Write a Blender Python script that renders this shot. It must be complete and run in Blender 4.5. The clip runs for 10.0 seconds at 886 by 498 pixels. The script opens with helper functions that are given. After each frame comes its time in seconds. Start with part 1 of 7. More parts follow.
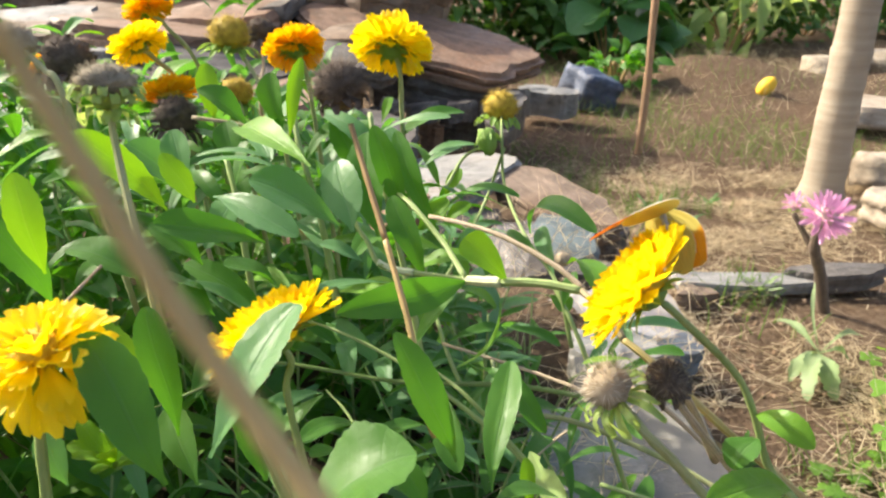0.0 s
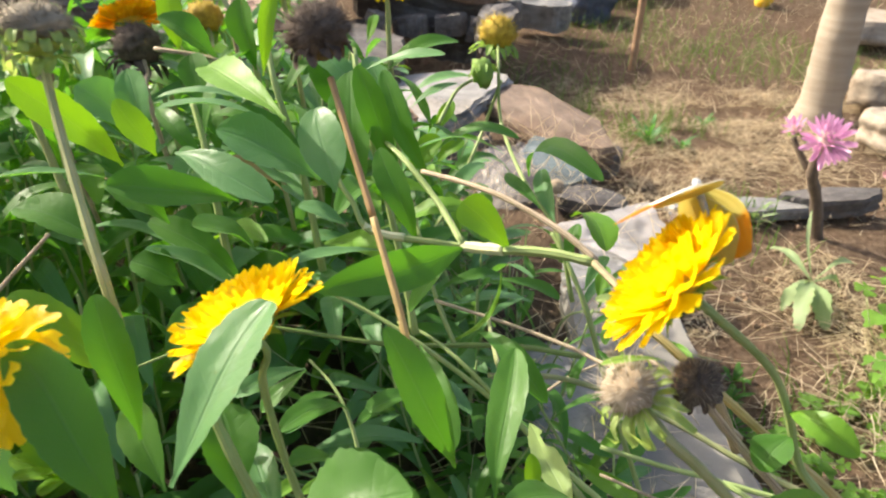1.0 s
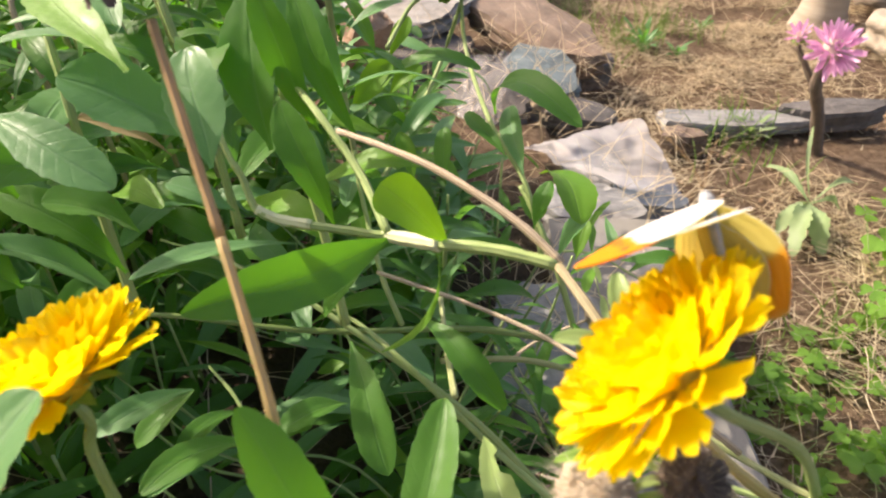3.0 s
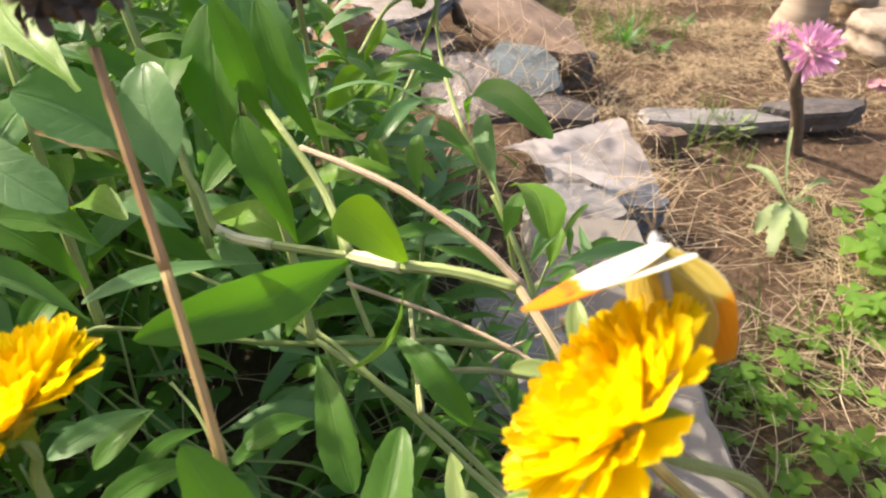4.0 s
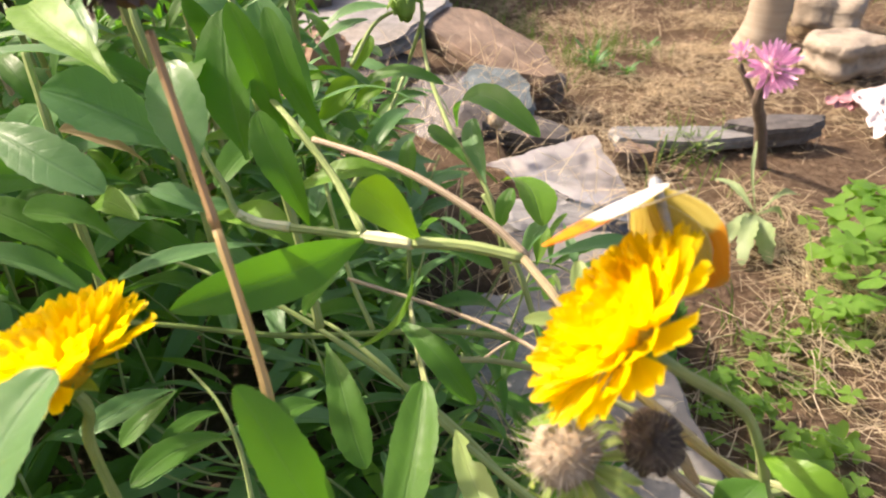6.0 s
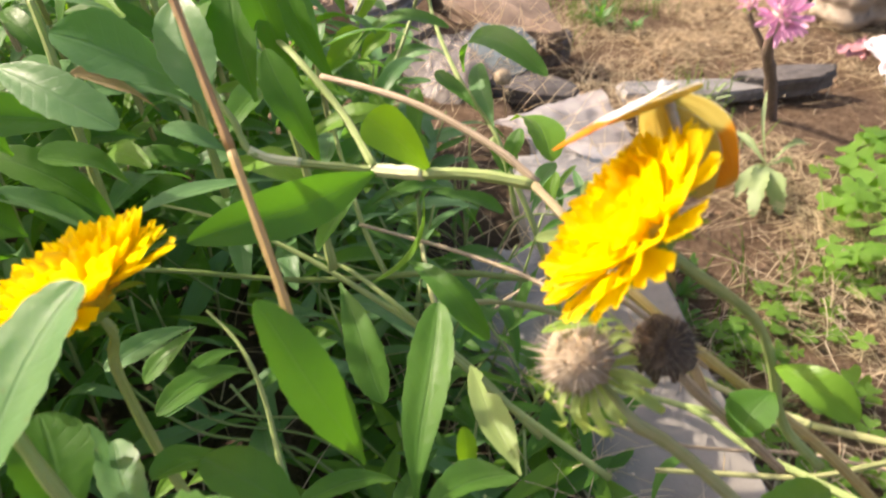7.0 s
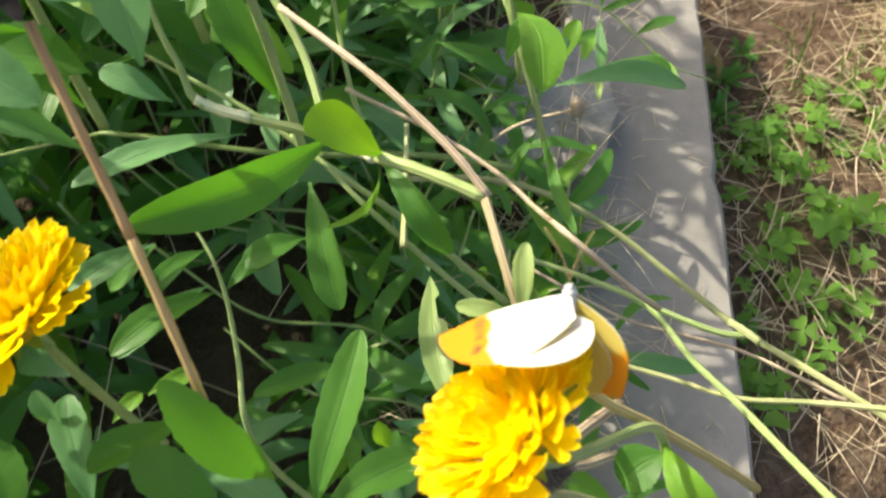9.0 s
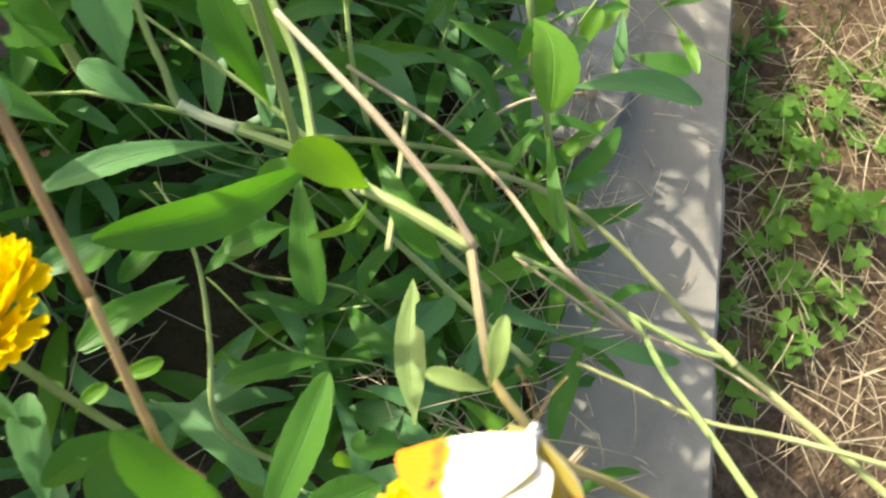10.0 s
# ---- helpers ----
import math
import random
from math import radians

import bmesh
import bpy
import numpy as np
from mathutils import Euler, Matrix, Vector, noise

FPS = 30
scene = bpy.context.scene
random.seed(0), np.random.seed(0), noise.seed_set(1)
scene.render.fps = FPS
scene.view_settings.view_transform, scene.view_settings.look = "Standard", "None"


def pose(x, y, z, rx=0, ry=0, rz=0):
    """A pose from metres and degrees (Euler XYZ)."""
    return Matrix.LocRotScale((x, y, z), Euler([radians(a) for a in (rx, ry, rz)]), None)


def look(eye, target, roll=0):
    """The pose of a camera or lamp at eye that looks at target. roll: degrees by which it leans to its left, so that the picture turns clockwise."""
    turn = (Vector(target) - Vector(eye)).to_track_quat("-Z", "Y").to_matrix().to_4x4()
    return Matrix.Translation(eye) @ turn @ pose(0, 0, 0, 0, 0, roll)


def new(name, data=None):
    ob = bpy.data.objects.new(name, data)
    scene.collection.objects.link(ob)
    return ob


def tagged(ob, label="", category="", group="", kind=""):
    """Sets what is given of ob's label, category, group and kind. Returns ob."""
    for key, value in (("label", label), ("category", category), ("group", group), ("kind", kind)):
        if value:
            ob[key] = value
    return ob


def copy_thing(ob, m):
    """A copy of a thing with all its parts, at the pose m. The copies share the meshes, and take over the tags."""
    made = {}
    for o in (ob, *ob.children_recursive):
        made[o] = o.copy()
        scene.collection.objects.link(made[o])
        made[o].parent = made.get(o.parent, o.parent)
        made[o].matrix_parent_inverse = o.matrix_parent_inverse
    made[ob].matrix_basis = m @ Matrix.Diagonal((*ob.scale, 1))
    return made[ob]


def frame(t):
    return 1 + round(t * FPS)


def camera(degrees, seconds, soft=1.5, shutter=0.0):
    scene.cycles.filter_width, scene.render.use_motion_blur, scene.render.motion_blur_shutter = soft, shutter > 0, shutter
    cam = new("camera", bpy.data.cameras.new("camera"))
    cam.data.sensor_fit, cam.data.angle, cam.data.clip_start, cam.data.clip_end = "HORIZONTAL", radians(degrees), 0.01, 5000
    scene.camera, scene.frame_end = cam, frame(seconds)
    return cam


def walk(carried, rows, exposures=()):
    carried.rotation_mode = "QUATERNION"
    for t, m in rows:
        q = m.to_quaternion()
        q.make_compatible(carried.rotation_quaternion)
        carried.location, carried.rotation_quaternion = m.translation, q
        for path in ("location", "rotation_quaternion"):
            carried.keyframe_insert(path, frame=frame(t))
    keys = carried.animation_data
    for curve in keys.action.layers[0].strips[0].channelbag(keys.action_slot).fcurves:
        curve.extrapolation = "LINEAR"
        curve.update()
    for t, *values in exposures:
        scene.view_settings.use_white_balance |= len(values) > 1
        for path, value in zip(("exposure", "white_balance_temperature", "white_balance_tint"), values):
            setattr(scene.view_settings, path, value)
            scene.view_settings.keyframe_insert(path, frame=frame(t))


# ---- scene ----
cam = camera(62.8, 10.0, 2.1, 0.5)
cam.data.dof.use_dof = True
cam.data.dof.focus_distance = 0.32
cam.data.dof.aperture_fstop = 32.0
PATH = [
    (0, (0.011, 0.006, 0.542), (-0.053, 1.865, -0.191), 0.3),
    (0.5, (0.011, 0.024, 0.542), (-0.041, 1.836, -0.302), 0.6),
    (1, (0.007, 0.042, 0.546), (-0.017, 1.805, -0.4), 0.8),
    (1.5, (0.01, 0.061, 0.543), (0.003, 1.786, -0.469), 1.4),
    (2, (0.013, 0.079, 0.538), (0.011, 1.771, -0.529), 1.0),
    (2.5, (0.019, 0.098, 0.535), (0.02, 1.747, -0.597), 0.8),
    (4, (0.031, 0.116, 0.541), (0.079, 1.728, -0.641), 2.0),
    (4.5, (0.029, 0.106, 0.543), (0.105, 1.744, -0.601), 2.4),
    (5, (0.026, 0.1, 0.547), (0.11, 1.754, -0.574), 2.5),
    (6.5, (0.02, 0.092, 0.533), (0.155, 1.745, -0.585), 1.8),
    (7, (0.02, 0.088, 0.531), (0.114, 1.692, -0.66), 0.0),
    (7.5, (0.028, 0.099, 0.543), (0.08, 1.594, -0.785), -3.1),
    (8, (0.031, 0.114, 0.558), (0.077, 1.429, -0.948), -1.2),
    (8.5, (0.039, 0.147, 0.566), (0.134, 1.281, -1.078), 6.2),
    (9, (0.045, 0.154, 0.584), (0.041, 1.1, -1.178), 4.9),
    (9.5, (0.037, 0.17, 0.592), (0.044, 0.935, -1.256), 9.1),
    (10, (0.044, 0.187, 0.592), (0.083, 0.921, -1.268), 14.3),
]
walk(cam, [(t, look(eye, target, roll)) for t, eye, target, roll in PATH], [(0, 0.93, 6700, 12), (1.5, 0.89, 6800, 15), (3, 0.80, 7000, 20), (7, 0.84, 7200, 23), (9, 0.88, 6800, 11), (10, 1.02, 6850, 7)])

# ---- world and sun ----
SUN_DIR = Vector((-0.69, 0.34, 0.64)).normalized()
world = bpy.data.worlds.new("sky")
scene.world = world
world.use_nodes = True
_nt = world.node_tree
_nt.nodes.clear()
_sky = _nt.nodes.new("ShaderNodeTexSky")
_sky.sky_type = "NISHITA"
_sky.sun_disc = False
_sky.dust_density, _sky.ozone_density = 5.0, 0.4
_sky.sun_elevation = math.asin(SUN_DIR.z)
_sky.sun_rotation = math.atan2(SUN_DIR.x, SUN_DIR.y)
_bg = _nt.nodes.new("ShaderNodeBackground")
_bg.inputs["Strength"].default_value = 0.15
_wo = _nt.nodes.new("ShaderNodeOutputWorld")
_nt.links.new(_sky.outputs[0], _bg.inputs[0])
_nt.links.new(_bg.outputs[0], _wo.inputs[0])
sun_data = bpy.data.lights.new("sun", "SUN")
sun_data.energy, sun_data.angle, sun_data.color = 4.0, radians(0.6), (1.0, 0.94, 0.80)
sun = new("sun", sun_data)
sun.matrix_world = look(SUN_DIR * 20, (0, 0, 0))


# ---- materials ----
class Nodes:
    """Short forms for building a node material."""

    def __init__(self, name):
        self.m = bpy.data.materials.new(name)
        self.m.use_nodes = True
        self.t = self.m.node_tree
        self.t.nodes.clear()
        self.out = self.t.nodes.new("ShaderNodeOutputMaterial")

    def n(self, kind, **kw):
        node = self.t.nodes.new(kind)
        for k, v in kw.items():
            if k in node.inputs:
                self.put(node.inputs[k], v)
        return node

    def put(self, socket, v):
        if isinstance(v, bpy.types.NodeSocket):
            self.t.links.new(v, socket)
        elif isinstance(v, (tuple, list)) and len(v) == 3 and socket.type == "RGBA":
            socket.default_value = (*v, 1)
        else:
            socket.default_value = v

    def math(self, op, a, b=0.0, c=0.0):
        node = self.t.nodes.new("ShaderNodeMath")
        node.operation = op
        for s, v in zip(node.inputs, (a, b, c)):
            self.put(s, v)
        return node.outputs[0]

    def mix(self, fac, a, b, mode="MIX"):
        node = self.t.nodes.new("ShaderNodeMix")
        node.data_type, node.blend_type = "RGBA", mode
        self.put(node.inputs[0], fac)
        self.put(node.inputs[6], a)
        self.put(node.inputs[7], b)
        return node.outputs[2]

    def ramp(self, fac, lo, hi, a=0.0, b=1.0):
        node = self.t.nodes.new("ShaderNodeMapRange")
        node.clamp = True
        for s, v in zip(node.inputs, (fac, lo, hi, a, b)):
            self.put(s, v)
        return node.outputs[0]

    def noise(self, scale, detail=3.0, rough=0.55, vec=None, stretch=None, space="Object"):
        if vec is None:
            vec = self.t.nodes.new("ShaderNodeTexCoord").outputs[space]
        if stretch:
            mp = self.t.nodes.new("ShaderNodeMapping")
            self.t.links.new(vec, mp.inputs[0])
            mp.inputs["Scale"].default_value = stretch
            vec = mp.outputs[0]
        node = self.n("ShaderNodeTexNoise", Scale=scale, Detail=detail, Roughness=rough)
        self.t.links.new(vec, node.inputs["Vector"])
        return node.outputs[0]

    def random(self):
        return self.t.nodes.new("ShaderNodeObjectInfo").outputs["Random"]

    def island(self):
        return self.t.nodes.new("ShaderNodeNewGeometry").outputs["Random Per Island"]

    def uv(self):
        sep = self.t.nodes.new("ShaderNodeSeparateXYZ")
        self.t.links.new(self.t.nodes.new("ShaderNodeTexCoord").outputs["UV"], sep.inputs[0])
        return sep.outputs[0], sep.outputs[1]

    def bump(self, height, strength=0.3, dist=0.001):
        node = self.n("ShaderNodeBump", Strength=strength, Distance=dist)
        self.t.links.new(height, node.inputs["Height"])
        return node.outputs[0]

    def principled(self, color, rough=0.5, normal=None, spec=0.5, metal=0.0, sheen=0.0):
        node = self.t.nodes.new("ShaderNodeBsdfPrincipled")
        self.put(node.inputs["Base Color"], color)
        self.put(node.inputs["Roughness"], rough)
        node.inputs["Specular IOR Level"].default_value = spec
        node.inputs["Metallic"].default_value = metal
        node.inputs["Sheen Weight"].default_value = sheen
        node.inputs["Sheen Roughness"].default_value = 0.45
        if normal is not None:
            self.t.links.new(normal, node.inputs["Normal"])
        return node.outputs[0]

    def thin(self, shader, color, amount):
        """Adds light that shines through a thin blade."""
        tr = self.t.nodes.new("ShaderNodeBsdfTranslucent")
        self.put(tr.inputs[0], color)
        mx = self.t.nodes.new("ShaderNodeMixShader")
        self.put(mx.inputs[0], amount)
        self.t.links.new(shader, mx.inputs[1])
        self.t.links.new(tr.outputs[0], mx.inputs[2])
        return mx.outputs[0]

    def done(self, shader):
        self.t.links.new(shader, self.out.inputs[0])
        return self.m


def leaf_material(name, dark, light, rib, through_color, gloss=0.42, thin=0.42):
    k = Nodes(name)
    u, v = k.uv()
    side = k.math("ABSOLUTE", k.math("SUBTRACT", k.math("MULTIPLY", v, 2.0), 1.0))
    r = k.random()
    patch = k.ramp(k.noise(55.0, 3.0), 0.3, 0.7)
    base = k.mix(k.math("ADD", k.math("MULTIPLY", patch, 0.5), k.math("MULTIPLY", r, 0.5)), dark, light)
    vein = k.math("SINE", k.math("MULTIPLY", k.math("ADD", u, k.math("MULTIPLY", side, -0.16)), 62.0))
    fine = k.ramp(vein, 0.82, 1.0)
    mid = k.ramp(side, 0.02, 0.085, 1.0, 0.0)
    base = k.mix(k.math("MULTIPLY", fine, 0.05), base, rib)
    base = k.mix(k.math("MULTIPLY", mid, 0.24), base, rib)
    base = k.mix(k.ramp(side, 0.93, 1.0, 0.0, 0.30), base, rib)
    spots = k.ramp(k.noise(240.0, 2.0), 0.70, 0.78)
    base = k.mix(k.math("MULTIPLY", spots, 0.35), base, (0.16, 0.13, 0.03))
    grain = k.noise(420.0, 2.0)
    h = k.math("SUBTRACT", k.math("MULTIPLY", grain, 0.35), k.math("ADD", k.math("MULTIPLY", fine, 0.08), k.math("MULTIPLY", mid, 0.5)))
    # long shallow furrows beside the midrib
    furrow = k.math("SINE", k.math("ADD", k.math("MULTIPLY", side, 6.5), k.math("MULTIPLY", k.noise(70.0, 2.0), 6.0)))
    h = k.math("ADD", h, k.math("MULTIPLY", furrow, 0.16))
    rough = k.ramp(k.noise(120.0, 2.0), 0.3, 0.7, gloss - 0.10, gloss + 0.12)
    sh = k.principled(base, rough, k.bump(k.math("ADD", h, k.math("MULTIPLY", k.noise(130.0, 3.0), 0.9)), 0.55, 0.0008), 0.32, 0.0, 0.04)
    glow = k.mix(k.math("ADD", k.math("MULTIPLY", fine, 0.10), k.math("MULTIPLY", mid, 0.35)), through_color, k.mix(0.5, through_color, dark))
    return k.done(k.thin(sh, glow, thin))


def petal_material(name, a, b, through_color, thin=0.38):
    k = Nodes(name)
    u, v = k.uv()
    lines = k.math("SINE", k.math("MULTIPLY", v, 44.0))
    base = k.mix(k.math("ADD", k.math("MULTIPLY", k.random(), 0.5), k.math("MULTIPLY", k.noise(160.0, 3.0), 0.5)), a, b)
    base = k.mix(k.ramp(u, 0.0, 0.30, 0.35, 0.0), base, b)
    h = k.math("ADD", k.math("MULTIPLY", lines, 0.3), k.math("MULTIPLY", k.noise(300.0, 2.0), 0.6))
    sh = k.principled(base, 0.34, k.bump(h, 0.3, 0.0005), 0.6)
    return k.done(k.thin(sh, through_color, thin))


def stem_material(name, a, b, streak, gloss=0.5, ribs=0.28):
    k = Nodes(name)
    u, v = k.uv()
    line = k.math("SINE", k.math("MULTIPLY", u, 44.0))
    long = k.noise(90.0, 3.0)
    base = k.mix(k.ramp(long, 0.3, 0.7), a, b)
    base = k.mix(k.math("MULTIPLY", k.ramp(k.math("ADD", line, k.math("MULTIPLY", k.noise(260.0, 2.0), 0.6)), 0.5, 1.2), ribs), base, streak)
    base = k.mix(k.math("MULTIPLY", k.random(), 0.25), base, b)
    h = k.math("ADD", line, k.noise(500.0, 2.0))
    return k.done(k.principled(base, gloss, k.bump(h, 0.35, 0.0004), 0.4))


def plain_material(name, a, b, scale=40.0, rough=0.7, bump=0.4, dist=0.001, spec=0.35, by_piece=False, thin=0.0, through_color=None):
    k = Nodes(name)
    f = k.ramp(k.noise(scale, 4.0), 0.3, 0.7)
    if by_piece:
        f = k.math("ADD", k.math("MULTIPLY", f, 0.4), k.math("MULTIPLY", k.island(), 0.6))
    base = k.mix(f, a, b)
    sh = k.principled(base, rough, k.bump(k.noise(scale * 6, 3.0), bump, dist), spec)
    if thin:
        sh = k.thin(sh, through_color, thin)
    return k.done(sh)


def soil_material():
    k = Nodes("soil")
    big = k.ramp(k.noise(2.2, 4.0), 0.35, 0.68)
    mid = k.ramp(k.noise(17.0, 6.0, 0.68), 0.30, 0.70)
    crumb = k.ramp(k.noise(70.0, 5.0, 0.7), 0.35, 0.65)
    fine = k.noise(240.0, 4.0, 0.7)
    c = k.mix(mid, (0.22, 0.145, 0.093), (0.53, 0.39, 0.27))
    c = k.mix(k.math("MULTIPLY", big, 0.45), c, (0.50, 0.395, 0.27))
    c = k.mix(k.math("MULTIPLY", crumb, 0.5), (0.12, 0.078, 0.047), c)
    c = k.mix(k.ramp(fine, 0.58, 0.75, 0.0, 0.5), c, (0.52, 0.42, 0.30))
    # shade under the bed's leaves is painted in as darker brown soil
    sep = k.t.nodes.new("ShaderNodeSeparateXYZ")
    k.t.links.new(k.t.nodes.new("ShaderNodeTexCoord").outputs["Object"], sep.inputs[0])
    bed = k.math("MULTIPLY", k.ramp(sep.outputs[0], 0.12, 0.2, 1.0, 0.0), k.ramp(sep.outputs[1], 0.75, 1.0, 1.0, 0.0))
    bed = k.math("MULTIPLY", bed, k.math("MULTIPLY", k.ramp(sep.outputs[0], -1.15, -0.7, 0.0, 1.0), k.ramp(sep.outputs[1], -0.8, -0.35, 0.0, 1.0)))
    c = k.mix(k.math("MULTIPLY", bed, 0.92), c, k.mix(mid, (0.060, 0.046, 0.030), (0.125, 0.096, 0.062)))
    h = k.math("ADD", mid, k.math("ADD", k.math("MULTIPLY", crumb, 0.8), k.math("MULTIPLY", fine, 0.3)))
    return k.done(k.principled(c, 0.95, k.bump(h, 1.0, 0.012), 0.1))


def slate_material(name, a, b, rust, rough=0.55, wet=0.25):
    k = Nodes(name)
    layer = k.noise(14.0, 5.0, 0.6, stretch=(1.0, 3.2, 6.0))
    f = k.ramp(layer, 0.3, 0.7)
    c = k.mix(f, a, b)
    c = k.mix(k.ramp(k.noise(6.0, 3.0), 0.52, 0.68, 0.0, 0.75), c, rust)
    c = k.mix(k.math("MULTIPLY", k.ramp(k.noise(90.0, 4.0, 0.7), 0.55, 0.75), 0.5), c, (0.42, 0.38, 0.32))
    c = k.mix(k.math("MULTIPLY", k.random(), 0.3), c, b)
    h = k.math("ADD", layer, k.math("MULTIPLY", k.noise(70.0, 4.0, 0.7), 0.45))
    r = k.ramp(k.noise(9.0, 2.0), 0.3, 0.7, rough - wet * 0.5, rough + 0.2)
    ragged = k.math("MULTIPLY", k.ramp(k.noise(13.0, 6.0, 0.7), 0.47, 0.62), k.ramp(k.noise(46.0, 4.0, 0.7), 0.35, 0.6))
    c = k.mix(k.math("MULTIPLY", ragged, 0.62), c, (a[0] * 0.42, a[1] * 0.42, a[2] * 0.42))
    return k.done(k.principled(c, r, k.bump(h, 0.75, 0.006), 0.4))


def concrete_material():
    k = Nodes("grey_concrete")
    f = k.ramp(k.noise(9.0, 5.0, 0.6), 0.3, 0.7)
    c = k.mix(f, (0.20, 0.188, 0.160), (0.285, 0.27, 0.235))
    stain = k.ramp(k.noise(22.0, 4.0, 0.7), 0.52, 0.70)
    c = k.mix(k.math("MULTIPLY", stain, 0.55), c, (0.17, 0.16, 0.145))
    c = k.mix(k.ramp(k.noise(60.0, 3.0), 0.64, 0.72, 0.0, 0.5), c, (0.40, 0.375, 0.33))
    h = k.math("ADD", k.noise(60.0, 4.0, 0.7), k.math("MULTIPLY", k.noise(400.0, 2.0), 0.35))
    return k.done(k.principled(c, 0.78, k.bump(h, 0.45, 0.002), 0.3))


def bark_material():
    k = Nodes("pale_bark")
    u, v = k.uv()
    ring = k.noise(11.0, 4.0, 0.6, stretch=(0.5, 0.5, 5.0))
    c = k.mix(k.ramp(ring, 0.35, 0.65), (0.33, 0.275, 0.205), (0.42, 0.36, 0.275))
    c = k.mix(k.ramp(k.noise(4.0, 3.0), 0.5, 0.7, 0.0, 0.6), c, (0.22, 0.17, 0.125))
    h = k.math("ADD", ring, k.math("MULTIPLY", k.noise(80.0, 3.0), 0.4))
    return k.done(k.principled(c, 0.85, k.bump(h, 0.4, 0.004), 0.2))


def plastic_material(name="clear_plastic_film", a=(0.60, 0.57, 0.54), b=(0.84, 0.81, 0.78), lo=0.36, hi=0.74):
    k = Nodes(name)
    crease = k.noise(16.0, 4.0, 0.6)
    c = k.mix(k.ramp(crease, 0.35, 0.65), a, b)
    sh = k.principled(c, 0.16, k.bump(crease, 0.6, 0.004), 0.8)
    tr = k.t.nodes.new("ShaderNodeBsdfTransparent")
    tr.inputs[0].default_value = (0.93, 0.92, 0.9, 1)
    mx = k.t.nodes.new("ShaderNodeMixShader")
    k.put(mx.inputs[0], k.ramp(k.noise(12.0, 3.0), 0.3, 0.7, lo, hi))
    k.t.links.new(sh, mx.inputs[1])
    k.t.links.new(tr.outputs[0], mx.inputs[2])
    return k.done(mx.outputs[0])


def wing_material(name, inner, tip, spot, edge, thin=0.3):
    """Wing membrane: inner field, tip field from uv.x, dark spots on the border between them."""
    k = Nodes(name)
    u, v = k.uv()
    wob = k.math("MULTIPLY", k.math("SUBTRACT", k.noise(130.0, 2.0), 0.5), 0.22)
    x = k.math("ADD", u, wob)
    c = k.mix(k.ramp(x, 0.56, 0.62), inner, tip)
    band = k.math("MULTIPLY", k.ramp(x, 0.56, 0.62), k.ramp(x, 0.66, 0.72, 1.0, 0.0))
    dot = k.ramp(k.noise(210.0, 1.0), 0.54, 0.60)
    c = k.mix(k.math("MULTIPLY", band, dot), c, spot)
    c = k.mix(k.ramp(x, 0.97, 1.05, 0.0, 0.8), c, edge)
    ribs = k.math("SINE", k.math("MULTIPLY", v, 52.0))
    c = k.mix(k.ramp(ribs, 0.90, 1.0, 0.0, 0.16), c, edge)
    sh = k.principled(c, 0.6, k.bump(ribs, 0.2, 0.0003), 0.2)
    return k.done(k.thin(sh, c, thin))


LEAF = leaf_material("leaf_green", (0.044, 0.142, 0.018), (0.084, 0.220, 0.034), (0.15, 0.31, 0.10), (0.15, 0.47, 0.014), 0.47, 0.38)
LEAF_GREY = leaf_material("leaf_grey_green", (0.082, 0.210, 0.075), (0.140, 0.305, 0.110), (0.23, 0.40, 0.19), (0.18, 0.49, 0.04), 0.43, 0.34)
# brighter copy of leaf_green: sun from behind is painted into its colour
LEAF_LIME_BACKLIT = leaf_material("leaf_lime_backlit", (0.09, 0.23, 0.02), (0.15, 0.33, 0.03), (0.25, 0.42, 0.08), (0.27, 0.57, 0.008), 0.47, 0.34)
LEAF_PALE = leaf_material("leaf_pale", (0.25, 0.38, 0.12), (0.36, 0.48, 0.17), (0.44, 0.54, 0.24), (0.50, 0.66, 0.14), 0.45, 0.42)
WEED = leaf_material("weed_leaf", (0.22, 0.32, 0.15), (0.32, 0.42, 0.21), (0.38, 0.46, 0.27), (0.36, 0.52, 0.14), 0.5, 0.36)
LEAF_DRY = leaf_material("leaf_dry", (0.20, 0.15, 0.07), (0.32, 0.25, 0.12), (0.36, 0.30, 0.16), (0.45, 0.34, 0.10), 0.6, 0.3)
CLOVER = leaf_material("clover_green", (0.075, 0.20, 0.028), (0.165, 0.34, 0.045), (0.28, 0.48, 0.10), (0.38, 0.70, 0.03), 0.5, 0.42)
FAR_LEAF = leaf_material("far_leaf", (0.03, 0.08, 0.018), (0.085, 0.18, 0.035), (0.10, 0.20, 0.05), (0.12, 0.30, 0.02), 0.5, 0.25)
PETAL = petal_material("yellow_petal", (0.98, 0.79, 0.014), (0.97, 0.70, 0.010), (1.0, 0.82, 0.010), 0.56)
PETAL_ORANGE = petal_material("golden_petal", (0.93, 0.56, 0.005), (0.88, 0.42, 0.004), (1.0, 0.58, 0.004), 0.40)
PINK = petal_material("pink_petal", (0.88, 0.52, 0.74), (0.78, 0.30, 0.58), (0.92, 0.52, 0.74), 0.35)
STEM = stem_material("green_stem", (0.22, 0.32, 0.09), (0.32, 0.41, 0.15), (0.38, 0.45, 0.19))
STEM_DEEP = stem_material("deep_green_stem", (0.12, 0.20, 0.045), (0.20, 0.28, 0.08), (0.22, 0.28, 0.10))
STEM_PALE = stem_material("pale_stem", (0.29, 0.345, 0.13), (0.41, 0.43, 0.21), (0.44, 0.42, 0.23))
